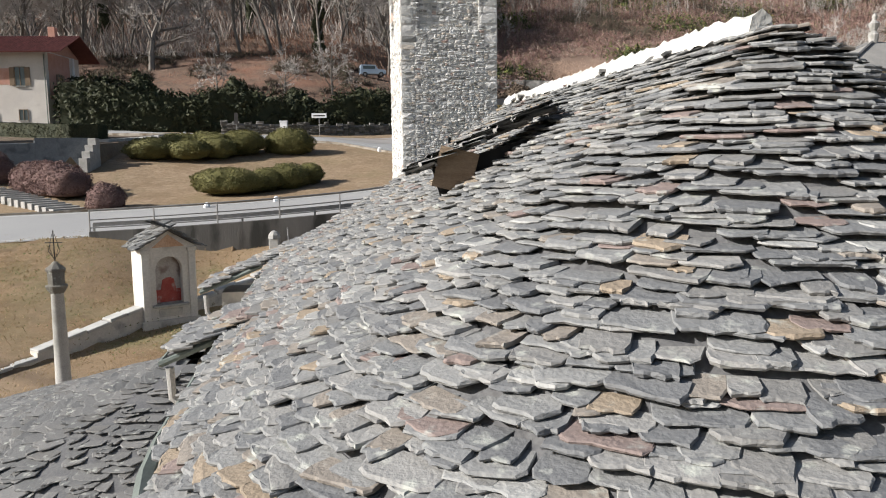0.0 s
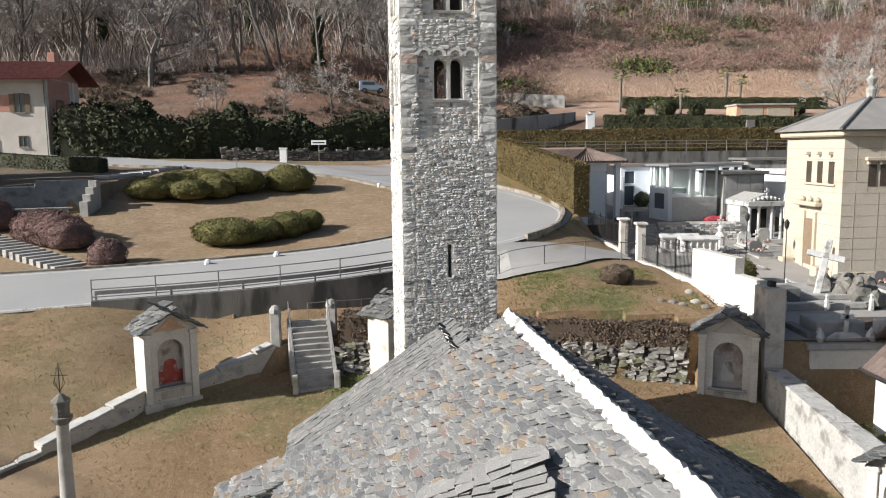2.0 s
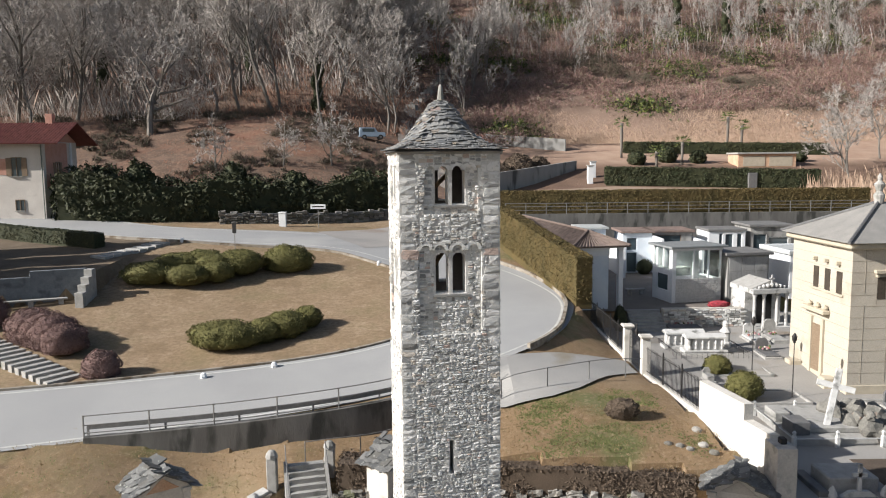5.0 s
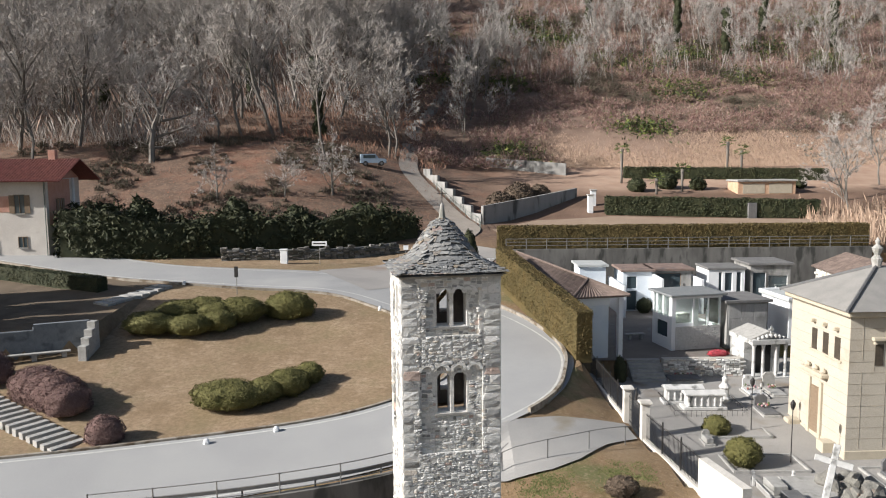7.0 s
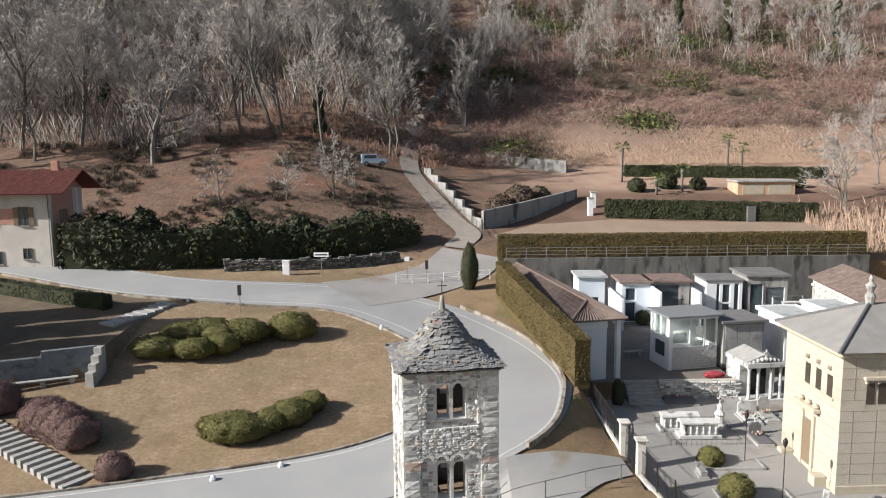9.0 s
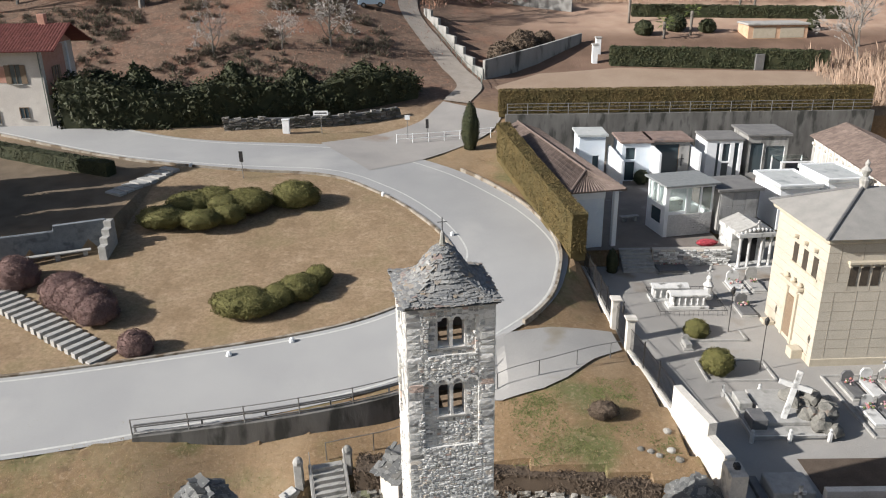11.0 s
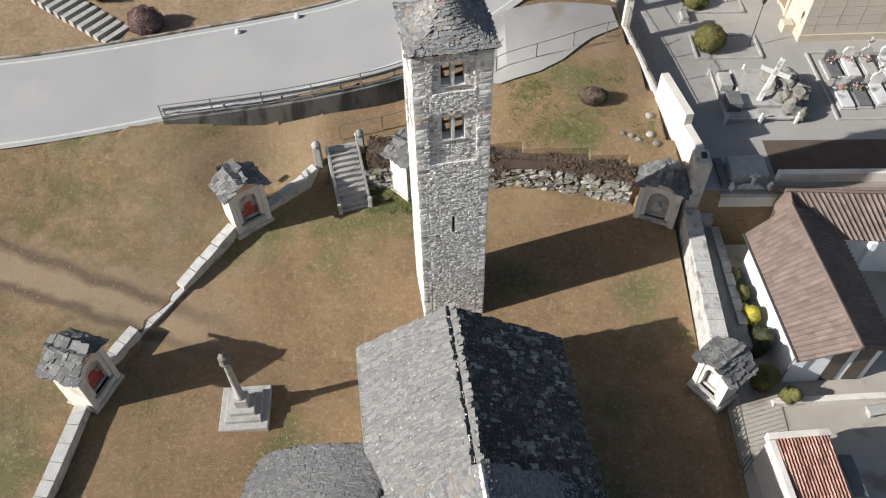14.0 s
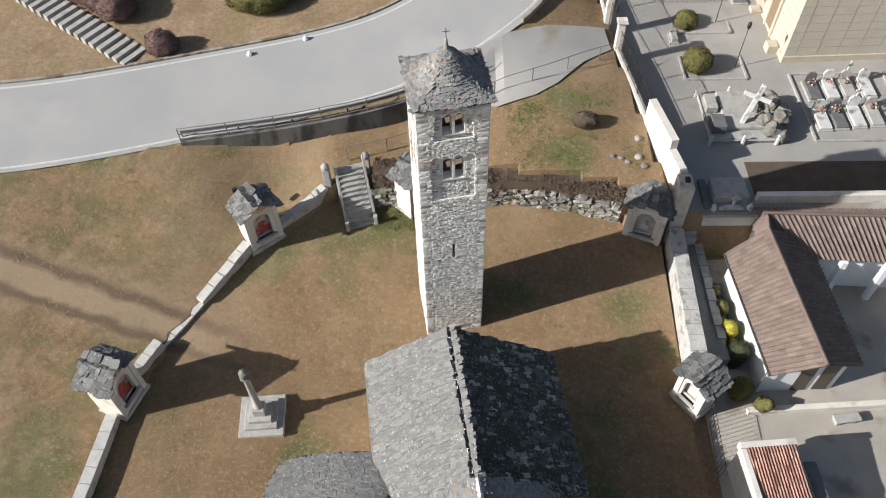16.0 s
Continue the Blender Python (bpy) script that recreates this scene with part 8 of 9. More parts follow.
gallery = thing("long_columbarium", Matrix.Translation((34.1, 57.0, 5.3)) @ pose(0, 0, 0, 0, 0, -5.8), "long white burial gallery under a brown tiled roof", "building")
part("wall", box(0.35, 6.0, 0, 19.0, 0, 4.05), M_limewash, gallery, "sunlit white wall with niches")
tiled(gallery, "roof", (0.0, -0.4, 4.1), (0.0, 19.4, 4.1), (3.2, 19.4, 5.4), (3.2, -0.4, 5.4), M_tile_brown, "tiled roof slope", 0.36, 0.28)
tiled(gallery, "roof", (6.4, 19.4, 4.1), (6.4, -0.4, 4.1), (3.2, -0.4, 5.4), (3.2, 19.4, 5.4), M_tile_brown, "tiled roof slope", 0.36, 0.28)
for k in range(13):
    y = 0.4 + 1.45 * k
    part("pilaster", box(0.22, 0.36, y, y + 0.22, 0, 3.9, bevel=0.02), M_limewash, gallery)
    part("niche", box(0.325, 0.352, y + 0.42, y + 1.2, 1.0, 3.1), M_granite, gallery, "grey recessed niche panel")
    part("corbel", box(0.1, 0.36, y + 0.6, y + 0.95, 3.35, 3.62, bevel=0.04), M_limewash, gallery)

cb = thing("columbarium", Matrix.Translation((11.5, 56.4, 0)) @ pose(0, 0, 0, 0, 0, 11), "white columbarium, tinted with sky blue, under a hipped brown tile roof", "building")
part("wall", box(-1.9, 0.75, 0.55, 21.0, 5.3, 9.8), M_skylit_white, cb, "white rendered walls with sky-blue shade in the colour")
for y in (0.45, 5.2, 10.0, 14.8):
    part("column", box(1.5, 1.85, y, y + 0.4, 5.3, 9.82, bevel=0.02), M_white, cb)
part("beam", box(0.75, 1.9, 0.4, 21.0, 9.8, 9.98), M_white, cb)
part("beam", box(-1.95, 0.75, 0.4, 0.55, 9.3, 9.98), M_white, cb)
tiled(cb, "roof", (-2.25, 0.0, 10.0), (2.25, 0.0, 10.0), (0.01, 2.7, 10.85), (-0.01, 2.7, 10.85), M_tile_brown, "hipped end of the tiled roof", 0.34, 0.24)
tiled(cb, "roof", (2.25, 0.0, 10.0), (2.25, 21.6, 10.0), (0.0, 21.6, 10.85), (0.0, 2.7, 10.85), M_tile_brown, "tiled roof slope", 0.36, 0.28)
tiled(cb, "roof", (-2.25, 21.6, 10.0), (-2.25, 0.0, 10.0), (0.0, 2.7, 10.85), (0.0, 21.6, 10.85), M_tile_brown, "tiled roof slope", 0.36, 0.28)
for a, b in (((-2.2, 0.05, 10.05), (0, 2.7, 10.93)), ((2.2, 0.05, 10.05), (0, 2.7, 10.93)), ((0, 2.7, 10.93), (0, 21.6, 10.93))):
    part("ridge_tiles", tube([Vector(a).lerp(Vector(b), k / 8) for k in range(9)], 0.09, seg=6), M_tile_brown, cb)
for y in range(1, 20, 2):
    part("niche_row", box(0.75, 0.78, y + 0.1, y + 1.8, 5.9, 9.0, bevel=0.01), M_marble, cb, "framed field of burial niches")
tb = thing("stone_bench", Matrix.Translation((15.6, 63.0, 5.32)) @ pose(0, 0, 0, 0, 0, 12), "small stone bench on the upper terrace", "bench")
part("seat", box(-0.8, 0.8, -0.22, 0.22, 0.4, 0.5, bevel=0.02), M_granite, tb)
for x in (-0.5, 0.5):
    part("leg", box(x - 0.1, x + 0.1, -0.16, 0.16, 0, 0.4), M_granite, tb)
bush("potted_shrub", [(0, 0, 0.7, 0.75, 0.7, 0.75)], (19.2, 73.9, 5.3), M_hedge, "dark evergreen shrub by the burial chapels", "shrub", 0.08, 200, 91)

temple = thing("temple_tomb", Matrix.Translation((21.75, 55.1, 4.2)) @ pose(0, 0, 0, 0, 0, 7) @ Matrix.Diagonal((0.87, 0.87, 1.02, 1)), "small white marble temple tomb with columns and a pediment", "tomb")
part("base", box(-0.15, 3.5, -0.5, 3.6, -0.4, 0.15, bevel=0.02), M_marble, temple)
part("cella", box(0.1, 3.25, 1.1, 3.4, 0.15, 2.45), M_marble, temple)
# flat panel painted black for the shade inside the door
part("doorway", box(0.9, 2.45, 1.06, 1.1, 0.15, 2.2), M_dark, temple, "flat near-black panel for the doorway's shade")
for x in (0.3, 1.1, 2.25, 3.05):
    part("column", lathe([(0.2, 0.15), (0.15, 0.25), (0.13, 2.2), (0.2, 2.4), (0.2, 2.45)], 10, m=Matrix.Translation((x, -0.1, 0))), M_marble, temple, smooth=True)
part("entablature", box(0, 3.35, -0.35, 3.5, 2.45, 2.8, bevel=0.03), M_marble, temple)
part("roof", extrude_profile([(0.0, 2.8), (3.35, 2.8), (1.675, 3.35)], 0.0, 3.45), M_granite, temple, "low grey gabled roof")
crest = bmesh.new()
for k in range(9):
    r = 0.09 + 0.09 * math.sin(math.pi * k / 8)
    bmesh.ops.create_icosphere(crest, subdivisions=1, radius=r, matrix=Matrix.Translation((0.25 + 0.36 * k, -0.2, 2.82 + 0.22 * math.sin(math.pi * k / 8))))
part("crest", crest, M_marble, temple, "carved scrolled crest")
xb = box(1.62, 1.74, -0.25, -0.15, 3.2, 3.75)
box(1.48, 1.88, -0.25, -0.15, 3.45, 3.56, xb)
part("cross", xb, M_marble, temple)


def grave(x, y, z, w, l, h, material, label, head=0.0, turn=0, cross=False, flowers=False):
    root = thing("grave", Matrix.Translation((x, y, z)) @ pose(0, 0, 0, 0, 0, turn), label, "grave", "graves")
    part("kerb", box(-w / 2, w / 2, 0, l, -0.2, 0.12, bevel=0.02), M_granite, root)
    part("slab", box(-w / 2 + 0.08, w / 2 - 0.08, 0.08, l - 0.1, 0.12, 0.12 + h, bevel=0.03), material, root)
    if head:
        part("headstone", extrude_profile([(-w * 0.36, 0.1), (w * 0.36, 0.1), (w * 0.36, head * 0.8), (w * 0.2, head), (-w * 0.2, head), (-w * 0.36, head * 0.8)], l - 0.22, l - 0.08), material, root)
    if cross:
        b = box(-0.05, 0.05, l - 0.2, l - 0.12, head, head + 0.7)
        box(-0.2, 0.2, l - 0.2, l - 0.12, head + 0.35, head + 0.46, b)
        part("cross", b, M_marble, root)
    if flowers:
        rng = random.Random(int(x * 10))
        bm = bmesh.new()
        for _ in range(14):
            bmesh.ops.create_icosphere(bm, subdivisions=1, radius=rng.uniform(0.04, 0.09), matrix=Matrix.Translation((rng.uniform(-w / 3, w / 3), rng.uniform(l * 0.6, l * 0.9), 0.2 + h + rng.uniform(0, 0.15))))
        tagged(part("bouquet", bm, M_faded, root, "faded mixed flowers"), kind="stuff")
    return root


M_faded = tuft_mat("faded_flowers", ((0.0, (0.30, 0.12, 0.11)), (0.3, (0.10, 0.13, 0.05)), (0.55, (0.45, 0.40, 0.36)), (0.8, (0.35, 0.20, 0.22))))
M_flowers = mat("red_flowers", (0.42, 0.03, 0.05), (0.45, 0.10, 0.12), 8, 0.8, 0.2, 30, vary=0.5, by="island")
for dx, dy in ((0, 0), (-0.9, 1.25)):
    sarc = thing("marble_sarcophagus", Matrix.Translation((16.3 + dx, 48.6 + dy, 4.0)), "white marble sarcophagus on a stepped base", "tomb", "marble tombs")
    part("base", box(-1.5, 1.5, -0.6, 0.6, -0.2, 0.22, bevel=0.02), M_granite, sarc)
    part("base", box(-1.35, 1.35, -0.5, 0.5, 0.22, 0.42, bevel=0.02), M_marble, sarc)
    part("chest", box(-1.1, 1.1, -0.36, 0.36, 0.42, 1.15, bevel=0.02), M_marble, sarc)
    for k in range(6):
        part("baluster", lathe([(0.06, 0.5), (0.04, 0.7), (0.07, 0.85), (0.05, 1.05)], 6, m=Matrix.Translation((-1.0 + 0.4 * k, -0.39, 0))), M_marble, sarc)
    part("lid", extrude_profile([(-0.48, 1.15), (0.48, 1.15), (0.48, 1.24), (0, 1.42), (-0.48, 1.24)], -1.25, 1.25, m=pose(0, 0, 0, 0, 0, 90)), M_marble, sarc)
urn = thing("tomb_statue", Matrix.Translation((18.1, 49.9, 4.0)), "white marble tomb pillar with a small cross", "monument")
part("pillar", lathe([(0.4, -0.2), (0.4, 0.5), (0.3, 0.6), (0.3, 1.1), (0.38, 1.2), (0.16, 1.5), (0.2, 1.75), (0.08, 1.9)], 10), M_marble, urn)
xb = box(-0.05, 0.05, -0.05, 0.05, 1.85, 2.6)
box(-0.2, 0.2, -0.05, 0.05, 2.2, 2.3, xb)
part("cross", xb, M_marble, urn)
tf = thing("tomb_railing", Matrix(), "low dark iron railing round the marble tombs", "railing")
ring = [(14.2, 47.3), (18.6, 47.3), (18.6, 51.2), (14.2, 51.2), (14.2, 47.3)]
for a, b in zip(ring, ring[1:]):
    part("rail", tube([(*a, 4.5), (*b, 4.5)], 0.018, seg=4), M_iron, tf)
    for k in range(14):
        p = Vector(a).lerp(Vector(b), k / 14)
        part("bar", tube([(p.x, p.y, 3.9), (p.x, p.y, 4.52)], 0.01, seg=4), M_iron, tf)
for x, y, w, l, h, m, hd, c, fl in ((20.6, 50.2, 1.2, 2.2, 0.12, M_marble, 1.0, False, True), (22.0, 50.4, 1.1, 2.2, 0.1, M_granite, 1.2, False, True), (17.0, 54.0, 2.4, 1.5, 0.15, M_dark_stone, 0.0, False, True), (20.0, 47.0, 1.1, 2.0, 0.1, M_dark_stone, 0.9, True, True), (22.4, 35.0, 0.9, 2.0, 0.15, M_marble, 0.9, False, True), (23.4, 35.1, 0.9, 2.0, 0.12, M_dark_stone, 0.8, False, True), (24.5, 35.2, 0.9, 2.0, 0.15, M_marble, 1.0, True, False), (25.6, 35.3, 0.9, 2.0, 0.14, M_granite, 0.8, False, True), (22.6, 37.6, 0.9, 1.9, 0.15, M_dark_stone, 0.9, False, True), (23.7, 37.7, 0.9, 1.9, 0.15, M_marble, 1.0, False, True), (24.8, 37.8, 0.9, 1.9, 0.12, M_granite, 0.9, True, True), (26.0, 37.9, 0.9, 1.9, 0.12, M_marble, 0.9, False, False), (14.6, 49.5, 0.7, 1.0, 0.2, M_granite, 0.8, False, False), (14.9, 43.2, 0.6, 1.0, 0.3, M_granite, 0.7, False, False)):
    grave(x, y, gz(x, y) + 0.04, w, l, h, m, "grave with a %s slab%s" % ({"white_marble": "white marble", "grey_granite": "grey granite", "dark_stone": "dark polished stone"}[m.name], " and flowers" if fl else ""), hd, 0, c, fl)
for x0, x1, y0, y1 in ((15.0, 18.9, 39.8, 42.1), (15.1, 18.8, 44.2, 46.3), (21.6, 27.5, 34.2, 40.2)):
    pl = thing("grave_kerb", Matrix(), "low stone kerb framing a gravel plot", "kerb", "kerbs in the cemetery")
    z = gz((x0 + x1) / 2, y0) + 0.03
    for a, b in (((x0, y0), (x1, y0)), ((x1, y0), (x1, y1)), ((x1, y1), (x0, y1)), ((x0, y1), (x0, y0))):
        part("kerb_stone", wall_along([Vector(a), Vector(b)], 0.12, z + 0.14, z - 0.2), M_granite, pl)
for x, y in ((18.0, 45.3), (18.4, 41.0)):
    lp = thing("lamp_post", Matrix.Translation((x, y, 3.7)), "slim dark lamp post with a small lantern", "lamp", "cemetery lamp posts")
    part("pole", tube([(0, 0, 0), (0, 0, 2.9)], 0.03, 0.022, 6), M_iron, lp)
    part("lantern", lathe([(0.05, 2.88), (0.13, 3.05), (0.15, 3.25), (0.03, 3.42)], 6), M_iron, lp)

M_rock = mat("weathered_rock", (0.115, 0.113, 0.1), (0.21, 0.2, 0.18), 2, 0.95, 0.7, 14, spot=(0.30, 0.19, 0.14), spot_scale=1.2, spot_at=0.6)
mon = thing("rock_monument", Matrix.Translation((0, 0, 3.6)), "family tomb with a leaning stone cross and piled rocks", "monument")
part("platform", box(15.4, 19.3, 34.2, 38.2, -0.2, 0.35, bevel=0.03), M_granite, mon, "stained stone platform")
part("platform", box(16.4, 19.2, 34.9, 38.1, 0.35, 0.6, bevel=0.03), M_granite, mon)
part("box_tomb", box(15.5, 16.3, 34.6, 35.7, 0.35, 0.95, bevel=0.03), M_dark_stone, mon)
part("box_tomb", box(15.5, 16.2, 36.4, 37.6, 0.35, 0.8, bevel=0.03), M_granite, mon)
for p in ((15.3, 34.0), (17.2, 34.0), (19.2, 34.0), (15.3, 38.3), (17.3, 38.3)):
    part("post", lathe([(0.12, -0.1), (0.12, 0.5), (0.07, 0.6), (0.1, 0.72), (0.02, 0.8)], 6, m=Matrix.Translation((*p, 0))), M_marble, mon)
for a, b in (((15.3, 34.0), (19.2, 34.0)), ((15.3, 34.0), (15.3, 38.3))):
    part("rail", tube([(*a, 0.42), (*b, 0.42)], 0.03, seg=4), M_marble, mon)
cm = Matrix.Translation((17.35, 35.3, 0.5)) @ pose(0, 0, 0, -14, 12, -18)
cx = box(-0.14, 0.14, -0.1, 0.1, 0, 2.7, m=cm, bevel=0.02)
box(-0.8, 0.8, -0.1, 0.1, 1.75, 2.02, cx, cm)
part("cross", cx, M_marble, mon, "pale leaning stone cross")
rr = random.Random(6)
for k in range(34):
    bm = bmesh.new()
    r = rr.uniform(0.22, 0.5)
    bmesh.ops.create_icosphere(bm, subdivisions=2, radius=r)
    for v in bm.verts:
        v.co *= 1 + 0.45 * bumpy(v.co.normalized(), 1.9, k * 3.1)
    t = rr.random()
    mx = Matrix.Translation((18.2 + rr.uniform(0, 1.5) + 0.3 * t, 34.2 + 3.6 * rr.random(), rr.uniform(0.1, 1.5 - 0.5 * abs(t - 0.5)) * rr.uniform(0.6, 1.1)))
    bm.transform(mx)
    part("rock", bm, M_rock, mon)

bt = thing("family_tomb", Matrix.Translation((15.5, 29.95, 0.25)), "dark grey family tomb with a small white cross", "tomb")
part("base", box(-1.45, 1.45, -1.1, 1.2, 0.0, 3.0, bevel=0.03), M_limewash, bt)
part("ledge", box(-1.6, 1.6, -1.2, 1.3, 3.0, 3.25, bevel=0.03), M_granite, bt)
part("slab", box(-0.95, 0.95, -0.5, 1.0, 3.25, 3.95, bevel=0.05), M_granite, bt, "heavy stone slab")
part("slab", box(-1.5, -1.1, -0.9, 1.2, 3.25, 3.6, bevel=0.03), M_dark_stone, bt)
part("pediment", extrude_profile([(-0.9, 3.25), (0.9, 3.25), (0.35, 3.6), (-0.35, 3.6)], -0.95, -0.75), M_marble, bt)
xb = box(-0.07, 0.07, -0.9, -0.8, 3.55, 4.65)
box(-0.27, 0.27, -0.9, -0.8, 4.15, 4.3, xb)
part("cross", xb, M_marble, bt, "white marble cross")
for x in (-1.0, 1.0):
    part("urn", lathe([(0.14, 3.25), (0.2, 3.45), (0.12, 3.65), (0.03, 3.8)], 8, m=Matrix.Translation((x, -0.85, 0))), M_marble, bt)
cs = thing("side_steps", Matrix(), "narrow shaded stone steps beside the tall wall", "steps")
for k in range(10):
    part("step", box(13.02, 13.9, 28.4 + 0.3 * k, 28.4 + 0.3 * k + 0.36, -0.3, 1.9 + 0.18 * k, bevel=0.012), M_granite, cs)
part("landing", box(12.95, 14.25, 21.0, 28.4, -0.3, 1.35, bevel=0.02), M_walk, cs, "raised dark walk behind the churchyard wall")
for k in range(8):
    part("edging_slab", box(13.85, 14.3, 22.2 + 0.78 * k, 22.95 + 0.78 * k, 1.35, 1.45, bevel=0.015), M_granite, cs)
tagged(mesh_ob("soil_bed", box(17.0, 40, 29.9, 32.6, 3.4, 3.66), mat("dark_soil", (0.075, 0.055, 0.042), (0.11, 0.085, 0.065), 1.5, 0.95, 0.8, 15)), "bare dark soil bed along the wall", "ground", kind="structure")
tagged(mesh_ob("court_wall", box(16.9, 48, 29.45, 29.8, 0, 4.25, bevel=0.02), M_limewash), "white rendered wall between the courts", "wall", kind="structure")
sg = thing("yard_gate", Matrix(), "low dark iron gate to the lower court", "gate")
for k in range(16):
    p = Vector((12.9, 18.6)).lerp(Vector((12.75, 15.3)), k / 15)
    part("bar", tube([(p.x, p.y, 0.05), (p.x, p.y, 1.5)], 0.012, seg=4), M_iron, sg)
for z in (0.2, 1.4):
    part("rail", tube([(12.9, 18.6, z), (12.75, 15.3, z)], 0.016, seg=4), M_iron, sg)
sb = thing("stone_bench", Matrix.Translation((19.6, 18.2, 0)) @ pose(0, 0, 0, 0, 0, 8), "small round-ended stone bench", "bench")
part("seat", box(-0.7, 0.7, -0.25, 0.25, 0.38, 0.5, bevel=0.05), M_granite, sb)
for x in (-0.4, 0.4):
    part("leg", box(x - 0.12, x + 0.12, -0.18, 0.18, 0, 0.38), M_granite, sb)
wp = thing("low_wall", Matrix(), "low rendered edging wall before the barn", "wall", kind="structure")
part("wall", wall_along([Vector((14.9, 18.7)), Vector((22.5, 19.1))], 0.3, 0.35, -0.3), M_limewash, wp)
fl = bush("flower_pot_row", [(0, 0, 0.25, 0.8, 0.25, 0.3)], (20.2, 57.0, 5.35), M_flowers, "row of bright red flowers on the terrace wall", "bouquet", 0.07, 320, 71)

# ---- beyond the cemetery: the terraces and the lane ----
tagged(mesh_ob("terrace_retaining_wall", box(6.6, 45.6, 82.7, 83.3, 4.5, 10.5), M_stained), "long concrete retaining wall behind the cemetery", "wall", kind="structure")
railing([Vector((6.8, 82.9)).lerp(Vector((45.4, 82.9)), k / 24) for k in range(25)], 1.15, 2.15, (1.12, 0.78, 0.4), lambda x, y: 10.5, "grey steel railing on the long retaining wall", 0.035)
railing([Vector((-4.6, 76.2)).lerp(Vector((5.2, 78.4)), k / 8) for k in range(9)], 1.0, 1.6, (0.95, 0.5), lambda x, y: gz(x, y), "white railing at the road junction", 0.03, M_white)
railing(centre_line([Vector((-5.9, 33.3)), Vector((-2.0, 34.7)), Vector((1.0, 36.6)), Vector((6.0, 38.3)), Vector((10.3, 40.6))], 0.6), 1.0, 2.4, (0.97,), lambda x, y: gz(x, y), "thin steel handrail along the path over the mound", 0.022)
M_granite_path = mat("lane_paving", (0.24, 0.21, 0.18), (0.31, 0.275, 0.24), 0.8, 0.95, 0.4, 20)
M_car = mat("pale_blue_car_paint", (0.33, 0.42, 0.52), (0.36, 0.45, 0.55), 2, 0.35, 0.0, 20)
LANE = centre_line([Vector(p) for p in ((1.5, 88), (3.1, 94), (0.2, 104), (-4.6, 119.5), (-5.4, 133), (-5.0, 148))])
tagged(mesh_ob("lane", strip(LANE, (1.5, 1.5), 0.10, gz, 3), M_granite_path), "narrow stone-paved lane climbing between walls", "lane", kind="structure")
lw = thing("lane_wall", Matrix(), "stepped pale concrete wall beside the lane", "wall", kind="structure")
for k in range(7):
    a, b = Vector((5.0, 96.6)).lerp(Vector((-2.6, 121.5)), k / 7), Vector((5.0, 96.6)).lerp(Vector((-2.6, 121.5)), (k + 1) / 7)
    part("section", wall_along([a, b], 0.35, gz(b.x, b.y) + 0.8, 8), M_concrete, lw)
part("front_section", wall_along([Vector((5.0, 96.6)), Vector((12, 103)), Vector((19.0, 111))], 0.4, lambda u, p: 14.4 + 1.6 * u, 9), M_concrete, lw, "stained concrete terrace wall")
railing([p - n * 1.5 for p, n in sides(LANE)][8:44][::2], 1.1, 2.0, (1.05, 0.6), lambda x, y: gz(x, y), "green painted steel railing beside the lane", 0.03, M_copper)
lw2 = thing("upper_terrace_wall", Matrix(), "short stone terrace wall by the brambles", "wall", kind="structure")
part("wall", wall_along([Vector((7.7, 134)), Vector((20.5, 129))], 0.5, lambda u, p: gz(p.x, p.y) + 1.3, 10), M_concrete, lw2)
hs = thing("hillside_steps", Matrix(), "long stepped lane climbing the wooded hill", "steps")
HL = centre_line([Vector(p) for p in ((-5.2, 147), (-1.0, 163), (2.5, 180), (8.0, 200), (14.5, 219))], 2.2)
for p, n in sides(HL):
    part("step", box(-1.1, 1.1, -0.9, 0.9, -0.8, 0.45, bevel=0.03, m=Matrix.Translation((p.x, p.y, gz(p.x, p.y))) @ pose(0, 0, 0, 0, 0, math.degrees(math.atan2(-n.x, n.y)) )), M_concrete, hs)
tagged(mesh_ob("parking_terrace", polygon_sheet([(8, 85.4), (46, 85.2), (47, 98), (22, 101), (12, 99), (6, 93)], 0.08, gz, 3.0), mat("earth_lot", (0.25, 0.18, 0.13), (0.31, 0.235, 0.175), 0.3, 0.95, 0.4, 25)), "bare earth terrace behind the long hedge", "ground", kind="structure")


def palm(x, y, h, seed):
    rng = random.Random(seed)
    root = thing("palm_tree", Matrix.Translation((x, y, gz(x, y))), "small fan palm with a shaggy trunk", "palm", "palms on the terrace")
    part("trunk", lathe([(0.2, -0.2), (0.17, h * 0.3), (0.22, h * 0.7), (0.26, h)], 8), M_bark, root, smooth=True)
    V, F = [], []
    for k in range(26):
        a, e = rng.uniform(0, 6.28), rng.uniform(-0.6, 1.2)
        c = Vector((math.cos(a) * math.cos(e), math.sin(a) * math.cos(e), math.sin(e)))
        base = Vector((0, 0, h)) + c * 0.75
        for j in range(9):
            d = (c + Vector((-math.sin(a), math.cos(a), 0)) * (j - 4) * 0.3 + Vector((0, 0, 0.1 - 0.05 * abs(j - 4)))).normalized()
            s = d.orthogonal().normalized() * 0.05
            i = len(V)
            V += [base - s, base + s, base + d * rng.uniform(0.55, 0.8) + Vector((0, 0, -0.08))]
            F.append((i, i + 1, i + 2))
    fr = raw_ob("fronds", V, F, M_green)
    fr.parent = root
    tagged(fr, kind="stuff")


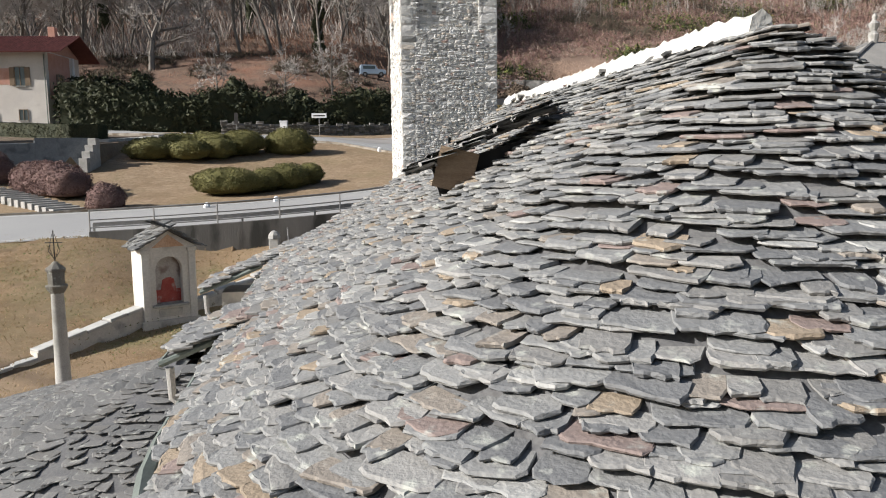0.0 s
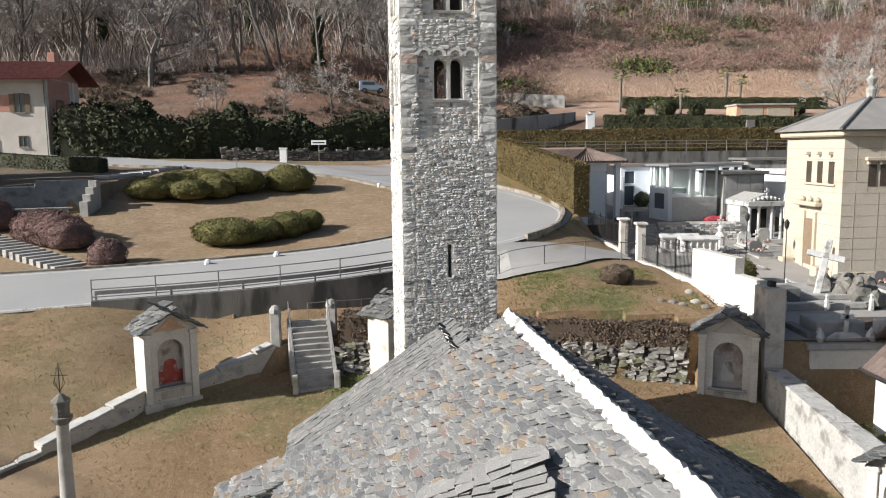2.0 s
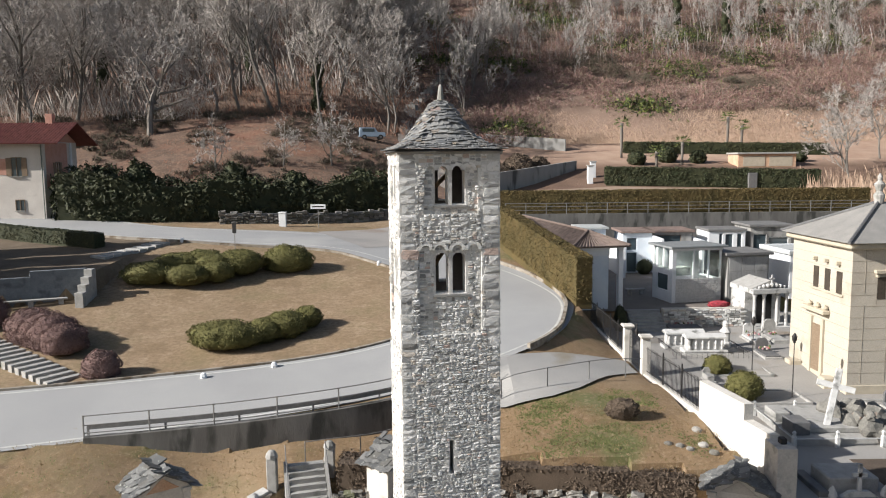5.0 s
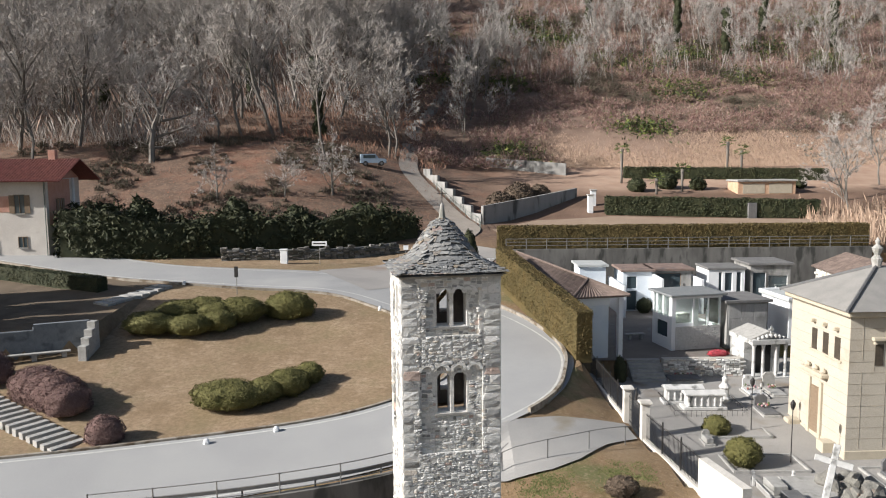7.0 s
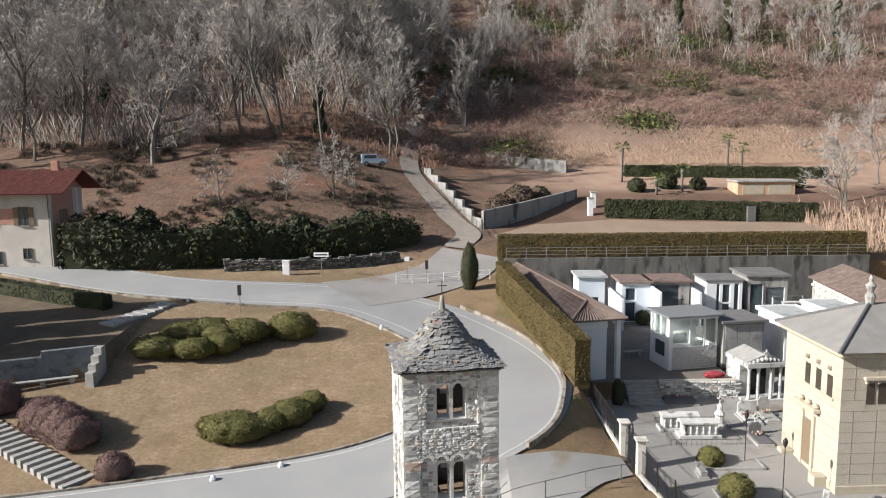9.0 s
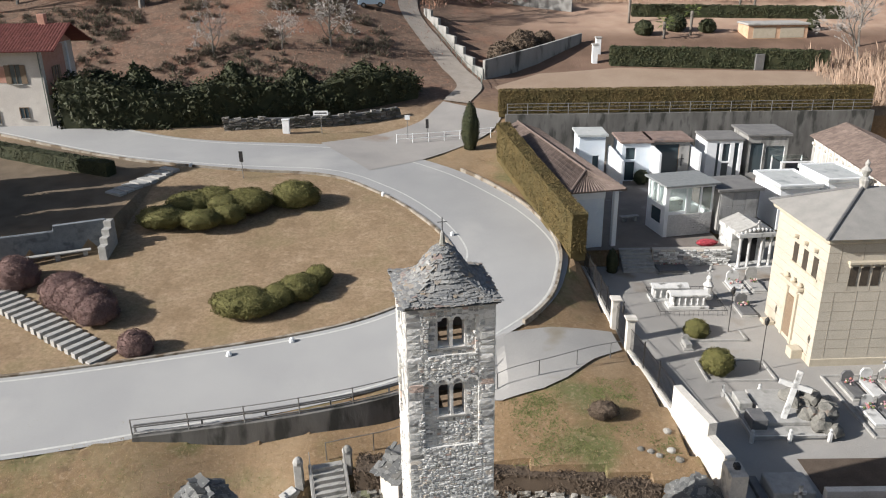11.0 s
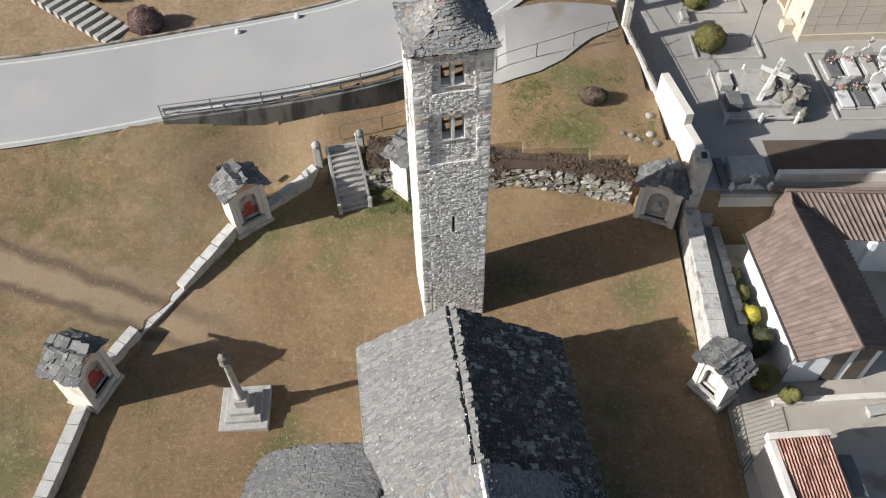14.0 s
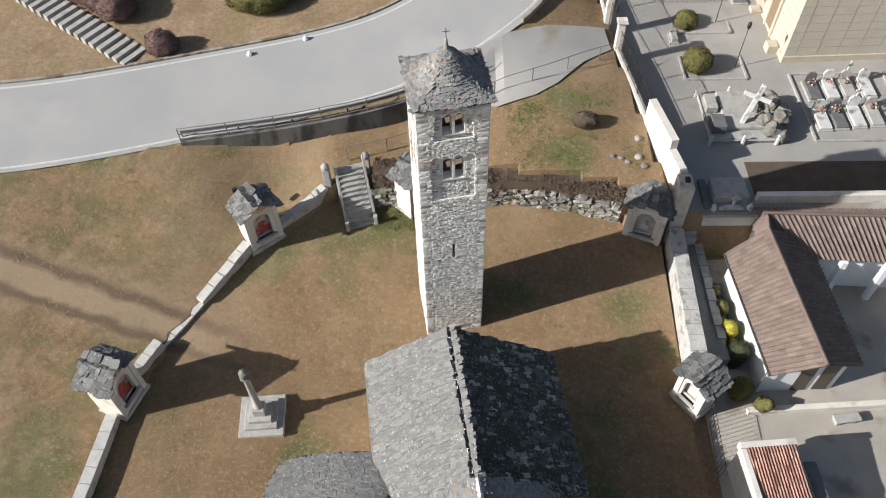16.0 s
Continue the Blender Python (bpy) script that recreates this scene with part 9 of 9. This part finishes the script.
for k, (x, y, h) in enumerate(((27.8, 121.0, 5.2), (46.3, 127.0, 5.0), (48.2, 126.0, 3.8), (30.8, 112.2, 2.2), (35.0, 114.0, 3.2))):
    palm(x, y, h, k)
for k, (x, y, r) in enumerate(((28.5, 114.5, 1.3), (33.5, 116.5, 1.5), (37.8, 115.5, 1.2), (53.0, 116.0, 1.0), (10.5, 106.0, 2.2), (7.6, 103.5, 1.8), (13.5, 108.5, 1.6))):
    bush("terrace_shrub", [(0, 0, r * 0.6, r, r, r * 0.9)], (x, y, gz(x, y)), M_hedge if k < 4 else M_bare_hedge, "rounded shrub on the garden terrace", "shrub", 0.18, 50, 80 + k, "terrace shrubs")
th = thing("garden_pavilion", Matrix.Translation((46.3, 111.5, gz(46, 111))), "low flat-roofed peach garden pavilion", "building")
part("wall", box(-4.1, 4.1, 0, 4, -0.5, 1.9), M_terracotta, th, "peach rendered wall")
part("roof", box(-4.3, 4.3, -0.3, 4.2, 1.9, 2.15, bevel=0.03), M_granite, th)
part("shutter", box(-3.4, -0.3, -0.04, 0, 0.2, 1.6), M_cream, th, "pale rolling door")
part("shutter", box(0.3, 3.6, -0.04, 0, 0.2, 1.6), M_cream, th, "pale rolling door")
for x, y, h in ((19.6, 103.2, 2.2), (20.6, 106.5, 2.0)):
    gp = thing("terrace_gate_post", Matrix.Translation((x, y, gz(x, y))), "white terrace gate post", "gate post", "terrace gate posts")
    part("shaft", box(-0.35, 0.35, -0.35, 0.35, -0.3, h, bevel=0.03), M_white, gp)
    part("cap", box(-0.45, 0.45, -0.45, 0.45, h, h + 0.15, bevel=0.03), M_granite, gp)
cab = thing("utility_cabinet", Matrix.Translation((39.6, 99.9, gz(39.6, 99.9))), "grey utility cabinet in front of the hedge", "cabinet")
part("box", box(-0.55, 0.55, -0.3, 0.3, -0.2, 1.9, bevel=0.03), M_metal, cab)
heap = thing("rubble_heap", Matrix(), "pale rubble heap at the end of the terrace", "rubble")
heap_stones = Layer(BLOCKS, "stone", M_bank, M_bank)
hr = random.Random(15)
for _ in range(150):
    x, y = hr.uniform(63.5, 70), hr.uniform(133, 148)
    r = hr.uniform(0.3, 0.8)
    heap_stones.put(hr.randrange(len(BLOCKS)), Matrix.Translation((x, y, gz(x, y) + 0.1)) @ pose(0, 0, 0, hr.uniform(-60, 60), hr.uniform(-30, 30), hr.uniform(0, 360)) @ Matrix.Diagonal((r, r * 0.7, r * 0.6, 1)), True)
heap_stones.finish(heap)



def parked_car():
    """A small boxy off-road car."""
    root = thing("parked_car", Matrix.Translation((-10.2, 117.4, gz(-10.2, 117.4))) @ pose(0, 0, 0, 0, 0, 12), "small pale blue off-road car parked under the trees", "car")
    body = extrude_profile([(-1.9, 0.45), (1.9, 0.45), (1.9, 0.95), (1.75, 1.05), (0.75, 1.12), (0.35, 1.75), (-1.8, 1.78), (-1.9, 1.1)], -0.8, 0.8)
    part("body", body, M_car, root, "pale blue metal body")
    part("window", box(-1.5, 0.3, -0.815, -0.8, 1.15, 1.62), M_glass, root)
    part("window", box(-1.5, 0.3, 0.8, 0.815, 1.15, 1.62), M_glass, root)
    part("windscreen", extrude_profile([(0.42, 1.7), (0.78, 1.15), (0.82, 1.15), (0.46, 1.7)], -0.7, 0.7), M_glass, root)
    for x in (-1.2, 1.2):
        for y in (-0.75, 0.75):
            w = part("wheel", lathe([(0.2, -0.12), (0.36, -0.11), (0.38, 0), (0.36, 0.11), (0.2, 0.12)], 14, m=Matrix.Translation((x, y, 0.36)) @ pose(0, 0, 0, 90)), M_iron, root)
            part("rim", lathe([(0.19, -0.125), (0.2, 0), (0.19, 0.125)], 10, m=Matrix.Translation((x, y, 0.36)) @ pose(0, 0, 0, 90)), M_metal, w)
    part("bumper", box(1.88, 1.98, -0.8, 0.8, 0.42, 0.6, bevel=0.02), M_iron, root)
    part("spare_wheel", lathe([(0.2, -0.1), (0.34, -0.08), (0.34, 0.08), (0.2, 0.1)], 12, m=Matrix.Translation((-1.98, 0, 1.0)) @ pose(0, 0, 0, 0, 90)), M_iron, root)
    for y in (-0.6, 0.6):
        part("headlight", lathe([(0.1, 0), (0.1, 0.04), (0.06, 0.06)], 8, m=Matrix.Translation((1.88, y, 0.82)) @ pose(0, 0, 0, 0, 90)), M_white, root)


parked_car()
# road furniture
for x, y, h, w, lab in ((-12.3, 78.6, 2.3, 1.5, "white direction sign on a post"), (-3.6, 78.0, 2.4, 0.5, "small white road sign on a post"), (-1.6, 77.4, 2.2, 0.3, "thin marker post at the junction"), (-17.0, 64.7, 2.3, 0.32, "narrow dark sign on a slim post")):
    sg = thing("road_sign", Matrix.Translation((x, y, gz(x, y))), lab, "sign", "road signs")
    part("post", tube([(0, 0, -0.2), (0, 0, h)], 0.035, seg=6), M_metal, sg)
    part("panel", box(-w / 2, w / 2, -0.06, -0.035, h - 0.45 if w > 0.4 else h - 0.9, h), M_white if w > 0.31 and w != 0.32 else M_iron, sg, "plain sign panel")
    if w > 1:
        part("lettering_bar", box(-w / 2 + 0.15, w / 2 - 0.15, -0.066, -0.062, h - 0.3, h - 0.17), M_iron, sg, "unreadable line of dark lettering")
ub = thing("roadside_cabinet", Matrix.Translation((-15.8, 78.2, gz(-15.8, 78.2))), "white roadside meter cabinet", "cabinet")
part("box", box(-0.35, 0.35, -0.2, 0.2, -0.2, 1.3, bevel=0.02), M_white, ub)
part("hood", box(-0.4, 0.4, -0.25, 0.25, 1.3, 1.42, bevel=0.02), M_white, ub)
fp = thing("floodlight", Matrix.Translation((-11.6, 29.9, gz(-11.6, 29.9))), "dark floodlight on a short post by the shrine", "lamp")
part("post", tube([(0, 0, -0.2), (0, 0, 1.7)], 0.04, seg=6), M_metal, fp)
part("head", box(-0.2, 0.2, -0.12, 0.12, 1.68, 2.0, bevel=0.03, m=pose(0, 0, 0, -20, 0, 30)), M_iron, fp)

# ---- pieces laid last ----
lay_nave()
lay_bays()
lay_chancel()
lay_annex()
lay_tower_roof()
lay_tower()
lay_bank()
